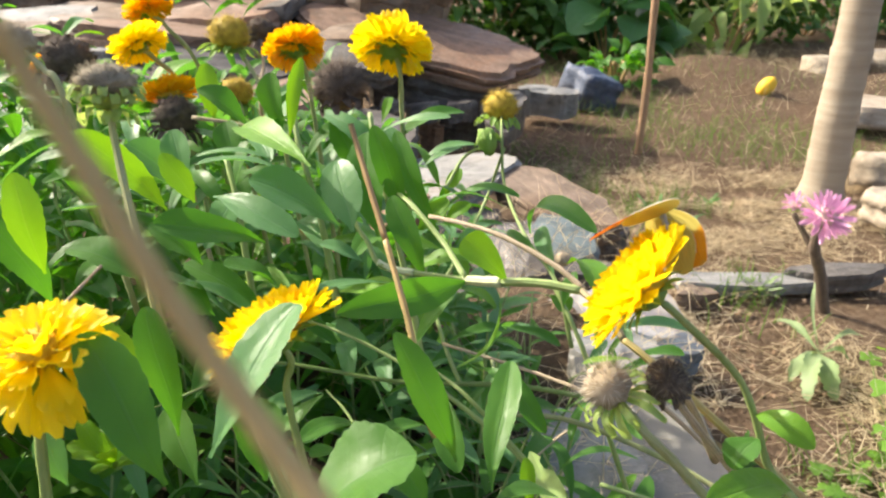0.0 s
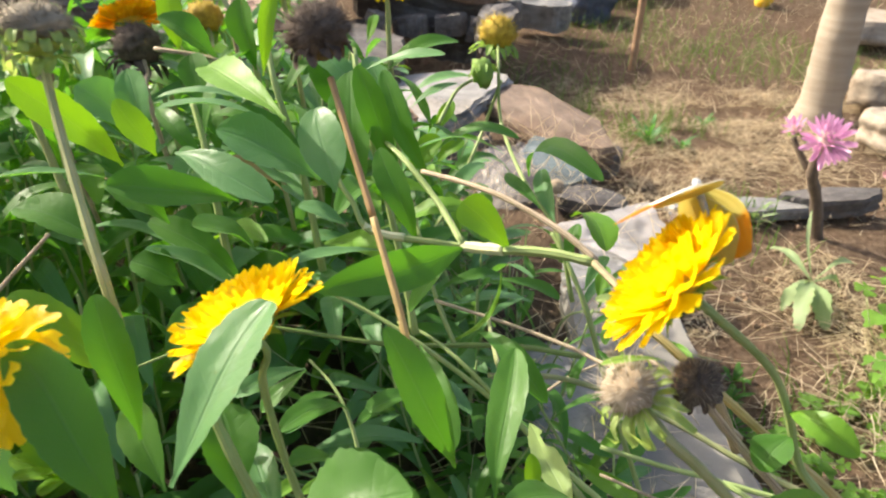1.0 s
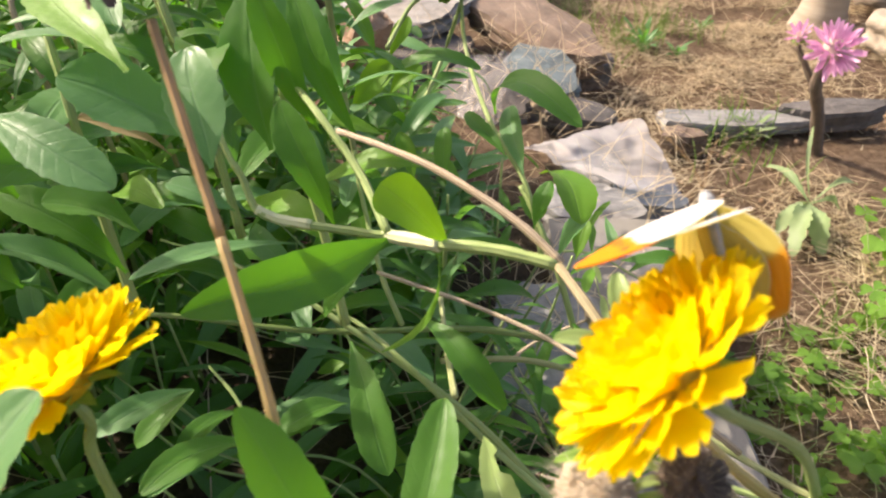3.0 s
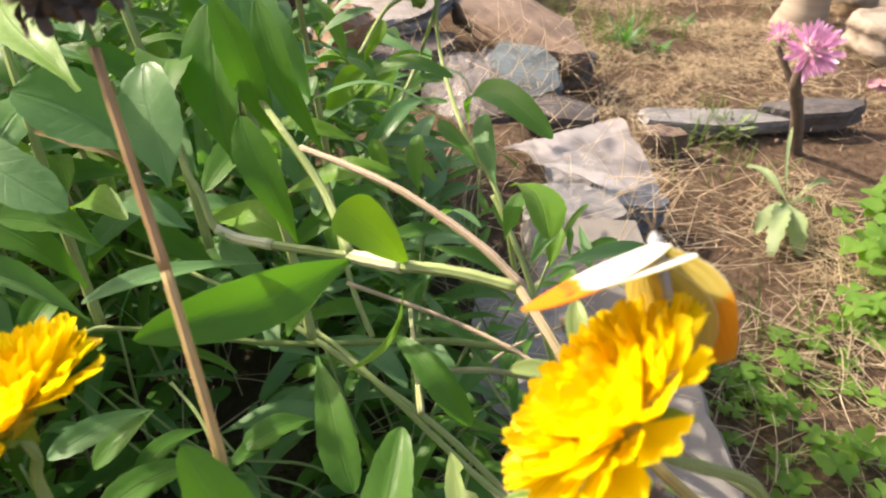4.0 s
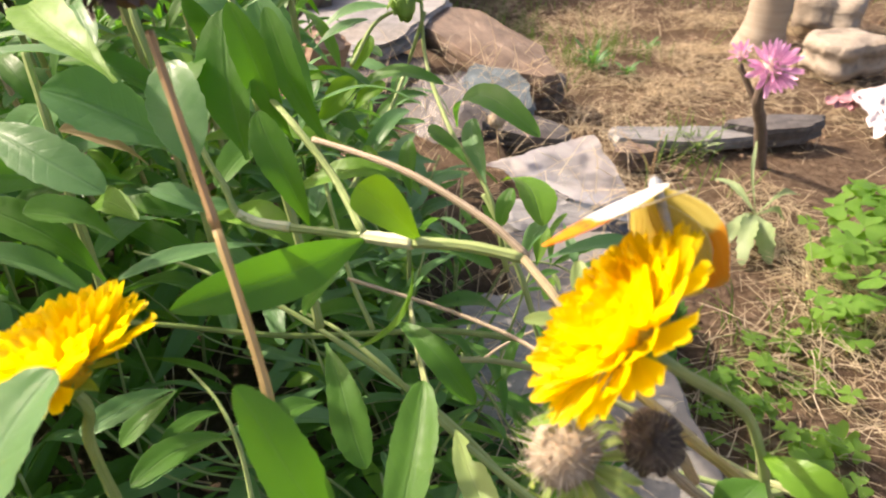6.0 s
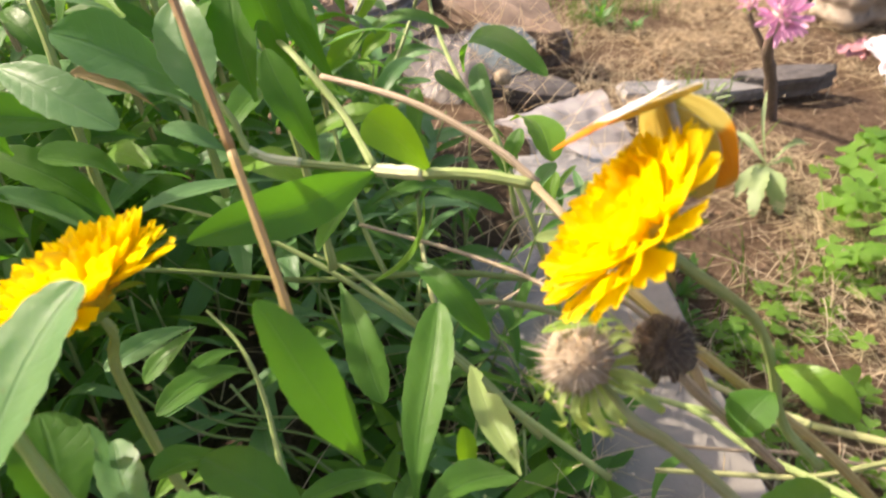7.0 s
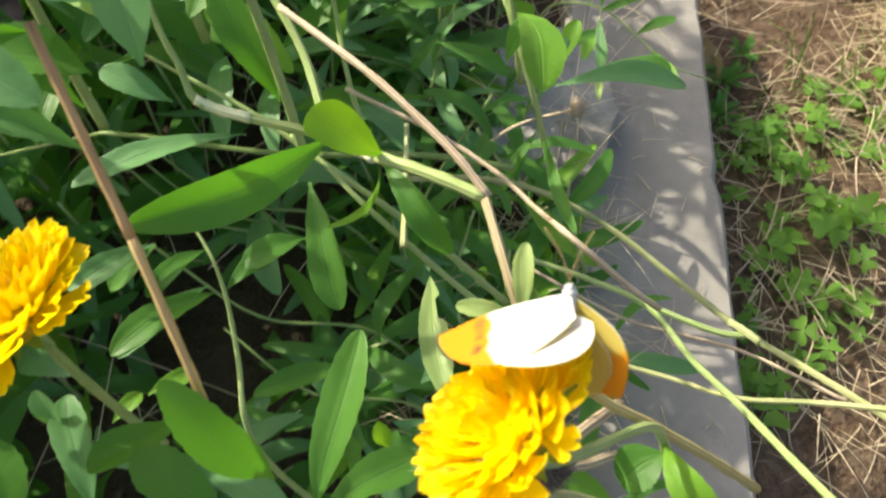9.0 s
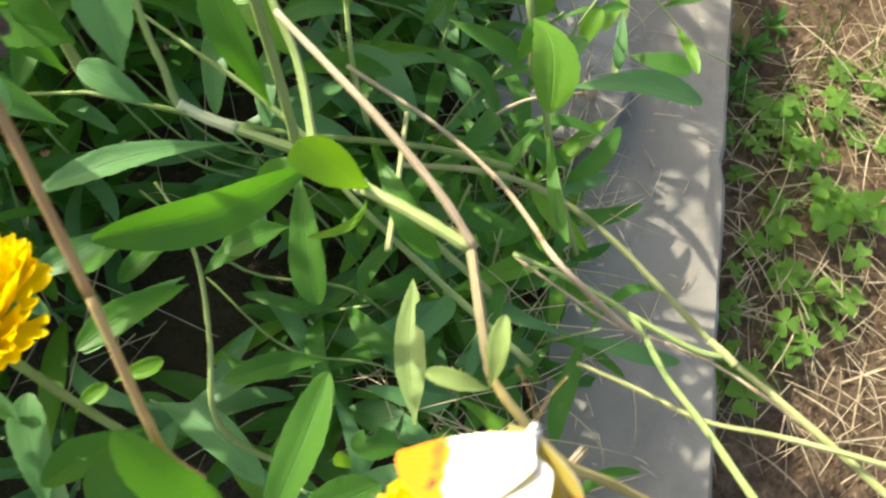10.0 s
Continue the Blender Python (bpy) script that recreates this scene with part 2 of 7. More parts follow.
STEM_WHITE = stem_material("whitish_node", (0.50, 0.56, 0.29), (0.66, 0.69, 0.42), (0.60, 0.63, 0.38))
STEM_BROWN = stem_material("brown_stalk", (0.33, 0.20, 0.08), (0.50, 0.33, 0.15), (0.42, 0.31, 0.16), 0.45)
STRAW = stem_material("straw_stalk", (0.42, 0.33, 0.21), (0.62, 0.51, 0.35), (0.15, 0.10, 0.06), 0.6, 0.8)
WOOD = stem_material("stake_wood", (0.30, 0.18, 0.10), (0.44, 0.29, 0.17), (0.22, 0.13, 0.07), 0.7)
DEAD = plain_material("dead_seed_head", (0.065, 0.050, 0.040), (0.155, 0.122, 0.094), 220.0, 0.85, 0.5, 0.0008, 0.2)
DEAD_TOP = plain_material("dead_bristles", (0.10, 0.08, 0.062), (0.22, 0.18, 0.145), 240.0, 0.85, 0.5, 0.0008, 0.2)
HUSK = plain_material("grey_brown_husk", (0.20, 0.17, 0.12), (0.40, 0.35, 0.26), 240.0, 0.85, 0.5, 0.0008, 0.2)
SEED = plain_material("tan_seed_head", (0.30, 0.235, 0.16), (0.48, 0.40, 0.29), 260.0, 0.8, 0.5, 0.0006, 0.25)
BRISTLE = plain_material("pale_bristles", (0.52, 0.45, 0.35), (0.76, 0.69, 0.57), 260.0, 0.7, 0.3, 0.0004, 0.3, False, 0.3, (0.8, 0.72, 0.55))
BRACT = leaf_material("bract_green", (0.17, 0.32, 0.06), (0.28, 0.44, 0.10), (0.34, 0.50, 0.15), (0.40, 0.62, 0.08), 0.45, 0.35)
BRACT_PALE = leaf_material("pale_bract", (0.33, 0.47, 0.15), (0.46, 0.58, 0.22), (0.50, 0.60, 0.28), (0.56, 0.74, 0.14), 0.45, 0.45)
DISC = plain_material("yellow_disc", (0.55, 0.34, 0.01), (0.80, 0.55, 0.02), 300.0, 0.6, 0.5, 0.0005)
PALE_DISC = plain_material("pale_disc", (0.62, 0.46, 0.42), (0.80, 0.62, 0.50), 200.0, 0.6, 0.5, 0.0008)
DISC_DULL = plain_material("dull_yellow_disc", (0.30, 0.20, 0.02), (0.55, 0.40, 0.04), 260.0, 0.7, 0.5, 0.0006)
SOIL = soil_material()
CONCRETE = concrete_material()
SLATE_GREY = slate_material("grey_slate", (0.17, 0.17, 0.165), (0.34, 0.335, 0.315), (0.30, 0.25, 0.19))
SLATE_BROWN = slate_material("brown_slate", (0.115, 0.082, 0.058), (0.26, 0.19, 0.135), (0.20, 0.12, 0.07))
SLATE_BLUE = slate_material("blue_slate", (0.11, 0.14, 0.18), (0.20, 0.235, 0.27), (0.19, 0.18, 0.165))
SLATE_RUST = slate_material("rust_slate", (0.15, 0.095, 0.065), (0.32, 0.21, 0.145), (0.27, 0.15, 0.085))
ROCK_BLUE = slate_material("dark_blue_rock", (0.06, 0.085, 0.14), (0.12, 0.155, 0.23), (0.10, 0.11, 0.14))
SLATE_TEAL = slate_material("teal_slate", (0.085, 0.12, 0.13), (0.17, 0.21, 0.215), (0.15, 0.15, 0.13))
ROCK_TAN = slate_material("tan_rock", (0.22, 0.14, 0.085), (0.40, 0.27, 0.17), (0.30, 0.19, 0.10))
# true colour of dark stones; also puts shade onto slabs lying in shadow
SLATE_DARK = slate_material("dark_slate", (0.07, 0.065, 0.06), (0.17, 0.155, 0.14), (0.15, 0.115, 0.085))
ROCK_PALE = slate_material("pale_rock", (0.29, 0.24, 0.18), (0.44, 0.375, 0.29), (0.32, 0.24, 0.16), 0.75, 0.1)
OLIVE_STALK = stem_material("olive_stalk", (0.23, 0.19, 0.10), (0.34, 0.29, 0.165), (0.16, 0.125, 0.07), 0.55)
OLIVE_GREEN = stem_material("olive_green_stem", (0.20, 0.25, 0.085), (0.34, 0.36, 0.16), (0.30, 0.25, 0.12))
TAN_STALK = stem_material("tan_stalk", (0.43, 0.30, 0.12), (0.62, 0.46, 0.20), (0.24, 0.14, 0.055), 0.45)
OCHRE_STALK = stem_material("ochre_stalk", (0.36, 0.29, 0.10), (0.50, 0.42, 0.17), (0.30, 0.20, 0.07))
DARK_STALK = stem_material("dark_stalk", (0.10, 0.075, 0.055), (0.19, 0.145, 0.105), (0.06, 0.045, 0.035), 0.7)
BARK = bark_material()
FILM = plastic_material()
FILM_GREY = plastic_material("grey_plastic_film", (0.34, 0.31, 0.28), (0.55, 0.52, 0.48), 0.45, 0.85)
CLOTH = plain_material("pink_white_cloth", (0.62, 0.56, 0.55), (0.74, 0.66, 0.64), 30.0, 0.85, 0.5, 0.003)
CLOTH_PINK = plain_material("pink_cloth_stripe", (0.55, 0.25, 0.28), (0.62, 0.33, 0.34), 30.0, 0.85, 0.5, 0.003)
DRY_GRASS = plain_material("dry_grass", (0.52, 0.41, 0.25), (0.84, 0.73, 0.52), 30.0, 0.7, 0.2, 0.0005, 0.3, True, 0.25, (0.8, 0.65, 0.35))
GREEN_GRASS = plain_material("green_grass", (0.08, 0.17, 0.03), (0.19, 0.32, 0.06), 30.0, 0.55, 0.2, 0.0005, 0.4, True, 0.3, (0.3, 0.5, 0.05))
CLOD = plain_material("soil_clod", (0.21, 0.14, 0.085), (0.42, 0.30, 0.20), 60.0, 0.95, 0.6, 0.003, 0.1, True)
BALL = plain_material("yellow_fruit", (0.86, 0.52, 0.03), (0.92, 0.64, 0.07), 25.0, 0.5, 0.2, 0.002)
WING_WHITE = wing_material("wing_upper", (0.86, 0.87, 0.85), (0.88, 0.27, 0.008), (0.10, 0.07, 0.03), (0.30, 0.22, 0.10), 0.25)
WING_YELLOW = wing_material("wing_under", (0.72, 0.60, 0.14), (0.80, 0.36, 0.02), (0.16, 0.09, 0.03), (0.55, 0.42, 0.12), 0.2)
INSECT = plain_material("insect_body", (0.32, 0.34, 0.34), (0.52, 0.54, 0.53), 400.0, 0.8, 0.4, 0.0004)


# ---- builders ----
def vec(p):
    return Vector(p)


def mesh_of(name, verts, faces, mat=None, uvs=None, smooth=True):
    me = bpy.data.meshes.new(name)
    me.from_pydata([tuple(v) for v in verts], [], faces)
    if uvs is not None:
        layer = me.uv_layers.new(name="uv")
        idx = np.zeros(len(me.loops), dtype=np.int32)
        me.loops.foreach_get("vertex_index", idx)
        layer.data.foreach_set("uv", np.asarray(uvs, dtype=np.float32)[idx].ravel())
    if smooth:
        me.polygons.foreach_set("use_smooth", [True] * len(me.polygons))
    if mat:
        me.materials.append(mat)
    me.update()
    return me


def part(name, mesh, parent, label="", m=None):
    """Links a mesh as one object under a thing or a part."""
    ob = new(name, mesh)
    ob.parent = parent
    if m is not None:
        ob.matrix_local = m
    if label:
        ob["label"] = label
    return ob


def thing(name, label, category, at=(0, 0, 0), group="", kind=""):
    ob = new(name)
    ob.location = at
    ob.empty_display_size = 0.01
    return tagged(ob, label, category, group, kind)


def catmull(points, per=6):
    pts = [vec(p) for p in points]
    if len(pts) == 2:
        pts = [pts[0], (pts[0] + pts[1]) * 0.5, pts[1]]
    ext = [pts[0] * 2 - pts[1]] + pts + [pts[-1] * 2 - pts[-2]]
    out = []
    for i in range(1, len(ext) - 2):
        a, b, c, d = ext[i - 1], ext[i], ext[i + 1], ext[i + 2]
        for j in range(per):
            t = j / per
            out.append(0.5 * (2 * b + (c - a) * t + (2 * a - 5 * b + 4 * c - d) * t * t + (3 * b - a - 3 * c + d) * t * t * t))
    out.append(pts[-1])
    return out


def tube(points, r0, r1, mat, sides=8, per=6, knobs=0.0, rnd=None):
    """A round tapering stalk along a smooth line, with a slightly uneven girth."""
    line = catmull(points, per)
    verts, uvs, faces = [], [], []
    n = len(line)
    up = Vector((0.31, 0.17, 0.93)).normalized()
    run = 0.0
    for i, p in enumerate(line):
        d = (line[min(i + 1, n - 1)] - line[max(i - 1, 0)]).normalized()
        s = d.cross(up).normalized()
        w = s.cross(d)
        f = i / (n - 1)
        r = r0 + (r1 - r0) * f
        r *= 1 + 0.06 * math.sin(i * 1.7) + knobs * noise.noise(p * 90)
        if i:
            run += (p - line[i - 1]).length
        for j in range(sides):
            a = 2 * math.pi * j / sides
            verts.append(p + (s * math.cos(a) + w * math.sin(a)) * r)
            uvs.append((j / sides, run * 20))
    for i in range(n - 1):
        for j in range(sides):
            k = (j + 1) % sides
            faces.append((i * sides + j, i * sides + k, (i + 1) * sides + k, (i + 1) * sides + j))
    faces.append(tuple(range(sides - 1, -1, -1)))
    faces.append(tuple((n - 1) * sides + j for j in range(sides)))
    return mesh_of("stalk", verts, faces, mat, uvs)


def frame_of(d, n):
    d = vec(d).normalized()
    n = vec(n)
    s = d.cross(n)
    if s.length < 1e-5:
        s = d.cross(Vector((0.3, 0.5, 0.8)))
    s.normalize()
    return d, s, s.cross(d).normalized()


def blade(base, tip, width, mat, normal=(0, 0, 1), arch=0.12, cup=0.25, widest=0.67, blunt=0.60, seg=26, wave=0.10, curl=0.0, notch=0.0, seed=0, saw=0.09):
    """A leaf blade from its base to its tip: a narrow foot, a body widest at 'widest', a fold along the midrib and a wavy rim."""
    rnd = random.Random(seed * 7919 + int(abs(base[0] * 9e4 + base[1] * 7e4 + tip[2] * 8e4)))
    b, t = vec(base), vec(tip)
    d, s, n = frame_of(t - b, normal)
    length = (t - b).length
    across = 6
    ph, ph2 = rnd.uniform(0, 6), rnd.uniform(0, 6)
    teeth = rnd.uniform(8.0, 11.0)
    verts, uvs, faces = [], [], []
    for i in range(seg + 1):
        # rings crowd towards the rounded tip
        u = 1 - (1 - i / seg) ** 1.45
        if u < widest:
            w = math.sin(0.5 * math.pi * u / widest) ** 1.12
        else:
            w = max(0.0, 1 - ((u - widest) / (1 - widest)) ** 2.05) ** (blunt * 0.95)
        w = max(w, 0.09 if u < 0.5 else 0.0) * width * 0.5
        mid = b + d * (length * u) + n * (length * arch * 4 * u * (1 - u))
        mid += s * (length * 0.025 * math.sin(3 * u + ph)) * u * (1 - u) * 4
        if curl:
            mid -= n * (length * curl * max(0.0, u - 0.55) ** 2 * 4)
        step = (u * teeth + ph) % 1.0
        for j in range(across + 1):
            v = j / across * 2 - 1
            tooth = 1.0 - (saw * (1 - step) * (abs(v) - 0.5) * 2 if abs(v) > 0.6 and 0.42 - saw < u < 0.95 and seg > 12 else 0.0)
            if notch and v > 0.3 and 0.62 < u < 0.8:
                tooth *= 1 - notch
            lift = cup * abs(v) ** 1.15 * w + wave * w * math.sin(u * 7 + ph2 + (2.0 if v > 0 else 0.0)) * abs(v)
            verts.append(mid + s * (v * w * tooth) + n * lift)
            uvs.append((u, 0.5 + v * 0.5))
    m = across + 1
    for i in range(seg):
        for j in range(across):
            faces.append((i * m + j, i * m + j + 1, (i + 1) * m + j + 1, (i + 1) * m + j))
    return mesh_of("blade", verts, faces, mat, uvs)


def ribbon(points, width, mat, normal=(0, 0, 1), widest=0.35, cup=0.3, per=4):
    """A narrow curling blade along a smooth line, pointed at its end."""
    line = catmull(points, per)
    n = len(line)
    verts, uvs, faces = [], [], []
    for i, p in enumerate(line):
        u = i / (n - 1)
        d, s, up = frame_of(line[min(i + 1, n - 1)] - line[max(i - 1, 0)], normal)
        w = (0.55 + 0.45 * u / widest if u < widest else max(0.02, 1 - ((u - widest) / (1 - widest)) ** 1.7)) * width * 0.5
        for v in (-1.0, -0.5, 0.0, 0.5, 1.0):
            verts.append(p + s * (v * w) + up * (cup * v * v * w))
            uvs.append((u, 0.5 + v * 0.5))
    for i in range(n - 1):
        for j in range(4):
            faces.append((i * 5 + j, i * 5 + j + 1, (i + 1) * 5 + j + 1, (i + 1) * 5 + j))
    return mesh_of("ribbon", verts, faces, mat, uvs)


def leaf(plant, base, tip, width, mat=None, normal=(0, 0, 1), label="", **kw):
    origin = plant.location
    return part("leaf", blade(vec(base) - origin, vec(tip) - origin, width, mat or LEAF, normal, **kw), plant, label)


def stalk(plant, points, r0, r1, mat, name="stem", label="", **kw):
    origin = plant.location
    return part(name, tube([vec(p) - origin for p in points], r0, r1, mat, **kw), plant, label)


def petal_mesh(length, width, lobes, mat, trumpet=0.5, seed=0, curve=0.2):
    """One ray petal along +x: a narrow tube at the foot that opens into a broad tip; lobes: 1 pointed, 2 or 3 rounded."""
    rnd = random.Random(seed)
    seg, across = 9, 12
    cuts = {1: (), 2: (0.0 + rnd.uniform(-0.1, 0.1),), 3: (-0.36 + rnd.uniform(-0.06, 0.06), 0.36 + rnd.uniform(-0.06, 0.06))}[lobes]
    depth = rnd.uniform(0.16, 0.30)
    ripple = rnd.uniform(0, 6)
    verts, uvs, faces = [], [], []
    for i in range(seg + 1):
        u = i / seg
        w = width * (0.22 + 0.78 * math.sin(0.5 * math.pi * min(1.0, u * 1.08)) ** 1.3) * 0.5
        for j in range(across + 1):
            v = j / across * 2 - 1
            cut = sum(math.exp(-(((v - c) / 0.11) ** 2)) for c in cuts)
            end = 1.0 - (depth * cut + (0.22 if lobes > 1 else 0.55) * abs(v) ** 2.6) * u ** 5
            roll = trumpet * (1 - u * 0.72)
            a = v * roll * math.pi
            yy = math.sin(a) / (roll * math.pi) * w if roll > 0.02 else v * w
            zz = (1 - math.cos(a)) / (roll * math.pi) * w if roll > 0.02 else 0.0
            z = zz + curve * length * u * u + 0.030 * length * u * u * math.sin(v * 5 + ripple)
            verts.append((length * u * end, yy, z))
            uvs.append((u, 0.5 + v * 0.5))
    m = across + 1
    for i in range(seg):
        for j in range(across):
            faces.append((i * m + j, i * m + j + 1, (i + 1) * m + j + 1, (i + 1) * m + j))
    return mesh_of("petal", verts, faces, mat, uvs)


def dome_mesh(radius, height, mat, bumps=0.08, spikes=0, spike_len=0.0, spike_r=0.0003, seed=0, down=0.35):
    """A rounded seed head about +z, knobbly, with stiff bristles."""
    rnd = random.Random(seed)
    verts, faces, uvs = [], [], []
    rings, sides = 9, 18
    for i in range(rings + 1):
        a = -down * math.pi * 0.5 + (0.5 + down * 0.5) * math.pi * i / rings
        a = min(a, math.pi / 2)
        for j in range(sides):
            b = 2 * math.pi * j / sides
            k = 1 + bumps * math.sin(j * 5 + i * 3) + bumps * rnd.uniform(-1, 1)
            verts.append((math.cos(a) * math.cos(b) * radius * k, math.cos(a) * math.sin(b) * radius * k, math.sin(a) * height * k))
    for i in range(rings):
        for j in range(sides):
            k = (j + 1) % sides
            faces.append((i * sides + j, i * sides + k, (i + 1) * sides + k, (i + 1) * sides + j))
    faces.append(tuple(range(sides - 1, -1, -1)))
    for i in range(spikes):
        z = 1 - (1 + down * 0.6) * (i + 0.5) / spikes
        b = i * 2.39996
        q = math.sqrt(max(0.0, 1 - z * z))
        d = Vector((q * math.cos(b), q * math.sin(b), z))
        d = (d + Vector((rnd.uniform(-1, 1), rnd.uniform(-1, 1), rnd.uniform(-1, 1))) * 0.18).normalized()
        root = Vector((d.x * radius, d.y * radius, d.z * height)) * 0.93
        s = d.orthogonal().normalized()
        w = d.cross(s)
        k = len(verts)
        ln = spike_len * rnd.uniform(0.6, 1.25)
        for j in range(3):
            a = 2 * math.pi * j / 3
            verts.append(root + (s * math.cos(a) + w * math.sin(a)) * spike_r)
        verts.append(root + d * ln)
        faces += [(k, k + 1, k + 3), (k + 1, k + 2, k + 3), (k + 2, k, k + 3)]
    return mesh_of("dome", verts, faces, mat)


def turn_to(axis, at):
    """A pose whose z looks along axis."""
    return Matrix.Translation(at) @ vec(axis).to_track_quat("Z", "Y").to_matrix().to_4x4()


PETALS = [petal_mesh(1.0, 0.66 + 0.05 * (i % 3), (3, 2, 3, 3, 2, 3)[i], PETAL, 0.34, i, 0.10 + 0.05 * i) for i in range(6)]
PETALS_ORANGE = [petal_mesh(1.0, 0.70, (3, 2, 3, 3)[i], PETAL_ORANGE, 0.42, i + 9, 0.06 + 0.06 * i) for i in range(4)]
PETALS_TRUMPET = [petal_mesh(1.0, 0.62, 3, PETAL, 0.62, i + 14, -0.05 + 0.05 * i) for i in range(4)]
PETALS_PINK = [petal_mesh(1.0, 0.26, 1, PINK, 0.2, i + 20, 0.08 * i) for i in range(3)]


def flower_head(plant, at, axis, radius, rows, petals, seed=0, disc=DISC, bracts=14, size=1.0, droop=0.0):
    """A head of lobed petals in rings round a low disc; rows: (petals, lift in degrees, length share, ring share)."""
    rnd = random.Random(seed)
    head = part("flower_head", dome_mesh(radius * 0.36, radius * 0.26, disc, 0.1, 130, radius * 0.16, radius * 0.022, seed), plant, "", turn_to(axis, vec(at) - plant.location))
    for count, lift, share, ring in rows:
        off = rnd.uniform(0, 6)
        for i in range(count):
            a = 2 * math.pi * (i + rnd.uniform(-0.25, 0.25)) / count + off
            ln = radius * share * rnd.uniform(0.88, 1.1)
            tilt = -radians(lift + rnd.uniform(-13, 13) - droop * max(0.0, -math.cos(a)))
            m = Matrix.Rotation(a, 4, "Z") @ Matrix.Translation((radius * ring, 0, radius * 0.05 * math.sin(radians(lift)))) @ Matrix.Rotation(tilt, 4, "Y")
            m = m @ Matrix.Rotation(rnd.uniform(-0.3, 0.3), 4, "X") @ Matrix.Diagonal((ln, ln * rnd.uniform(0.85, 1.12), ln, 1))
            part("petal", petals[rnd.randrange(len(petals))], head, "", m)
    for i in range(bracts):
        a = 2 * math.pi * (i + rnd.uniform(-0.2, 0.2)) / bracts
        o = Vector((math.cos(a), math.sin(a), 0))
        b0 = o * radius * 0.16 + Vector((0, 0, -radius * 0.17))
        b1 = o * radius * rnd.uniform(0.50, 0.72) + Vector((0, 0, -radius * rnd.uniform(0.10, 0.34)))
        part("bract", blade(b0, b1, radius * 0.17, BRACT, (0, 0, 1), 0.1, 0.3, 0.35, 1.2, 6, seed=i), head)
    part("calyx", dome_mesh(radius * 0.26, radius * 0.20, BRACT, 0.06, seed=seed + 3, down=0.95), head, "", Matrix.Translation((0, 0, -radius * 0.10)))
    return head


DENSE = ((17, -4, 0.56, 0.46), (18, 9, 0.55, 0.45), (18, 23, 0.54, 0.40), (17, 37, 0.52, 0.34), (15, 52, 0.50, 0.25), (11, 66, 0.47, 0.15), (8, 80, 0.44, 0.05))
BALL_ROWS = ((17, -58, 0.52, 0.34), (19, -32, 0.56, 0.36), (20, -6, 0.58, 0.36), (18, 18, 0.56, 0.32), (16, 42, 0.52, 0.24), (11, 66, 0.48, 0.12))
LOOSE = ((11, -55, 1.0, 0.24), (14, -22, 0.86, 0.25), (15, 8, 0.70, 0.27), (14, 32, 0.62, 0.22), (12, 56, 0.54, 0.14))


def seed_head(plant, at, axis, radius, mat, spikes=260, spike=0.3, bracts=0, bract_len=1.0, bract_mat=BRACT, hang=0.5, seed=0, bract_w=0.36, hook=0.0, low=0.55, flat=0.88, tuft=None, tuft_len=0.9):
    """A bristly dome; its bracts leave the rim, bend down by 'hang' and turn up again at their ends by 'hook'."""
    rnd = random.Random(seed)
    head = part("seed_head", dome_mesh(radius, radius * flat, mat, 0.11, int(spikes * 1.7), radius * spike, radius * 0.019, seed, 0.55), plant, "", turn_to(axis, vec(at) - plant.location))
    if tuft:
        part("bristles", dome_mesh(radius * 0.8, radius * flat * 0.8, tuft, 0.05, int(spikes * 0.9), radius * tuft_len, radius * 0.022, seed + 3, 0.4), head)
    for i in range(bracts):
        a = 2.39996 * i + rnd.uniform(-0.2, 0.2)
        o = Vector((math.cos(a), math.sin(a), 0))
        side = Vector((-o.y, o.x, 0)) * rnd.uniform(-0.35, 0.35) * radius
        q = rnd.uniform(0.75, 1.2) * bract_len * radius
        z = -radius * (low + 0.25 * (i % 3) / 2)
        p0 = o * radius * 0.45 + Vector((0, 0, z))
        p1 = o * (radius * 0.62 + q * 0.42) + Vector((0, 0, z - q * hang * 0.12))
        p2 = o * (radius * 0.66 + q * (0.78 - 0.30 * max(0.0, hang))) + Vector((0, 0, z - q * hang * rnd.uniform(0.45, 0.7))) + side * 0.5
        p3 = o * (radius * 0.66 + q * (1.0 - 0.45 * max(0.0, hang))) + Vector((0, 0, z - q * (hang * rnd.uniform(0.8, 1.1) - hook * rnd.uniform(0.3, 1.2)))) + side
        part("bract", ribbon([p0, p1, p2, p3], radius * bract_w, bract_mat, (o.x * 0.4, o.y * 0.4, 1)), head)
    if bracts:
        part("receptacle", dome_mesh(radius * 0.6, radius * 0.45, bract_mat, 0.06, seed=seed + 5, down=0.95), head, "", Matrix.Translation((0, 0, -radius * 0.5)))
    return head


def sepal_ring(head, radius, count, mat, seed=0):
    """Short sepals round the rim of a head, each curled into a hook."""
    rnd = random.Random(seed)
    for i in range(count):
        a = 2 * math.pi * (i + rnd.uniform(-0.3, 0.3)) / count
        o = Vector((math.cos(a), math.sin(a), 0))
        low = (-0.28, -0.55)[i % 2]
        q = rnd.uniform(0.8, 1.2)
        pts = [(0.72, low), (1.02, low + 0.20 * q), (1.26, low + 0.16 * q), (1.38, low - 0.08), (1.26, low - 0.26 * q), (1.12, low - 0.22 * q)]
        part("sepal", ribbon([o * radius * r + Vector((0, 0, radius * z)) for r, z in pts], radius * 0.36, mat, (o.x * 0.3, o.y * 0.3, 1), 0.45, per=3), head)


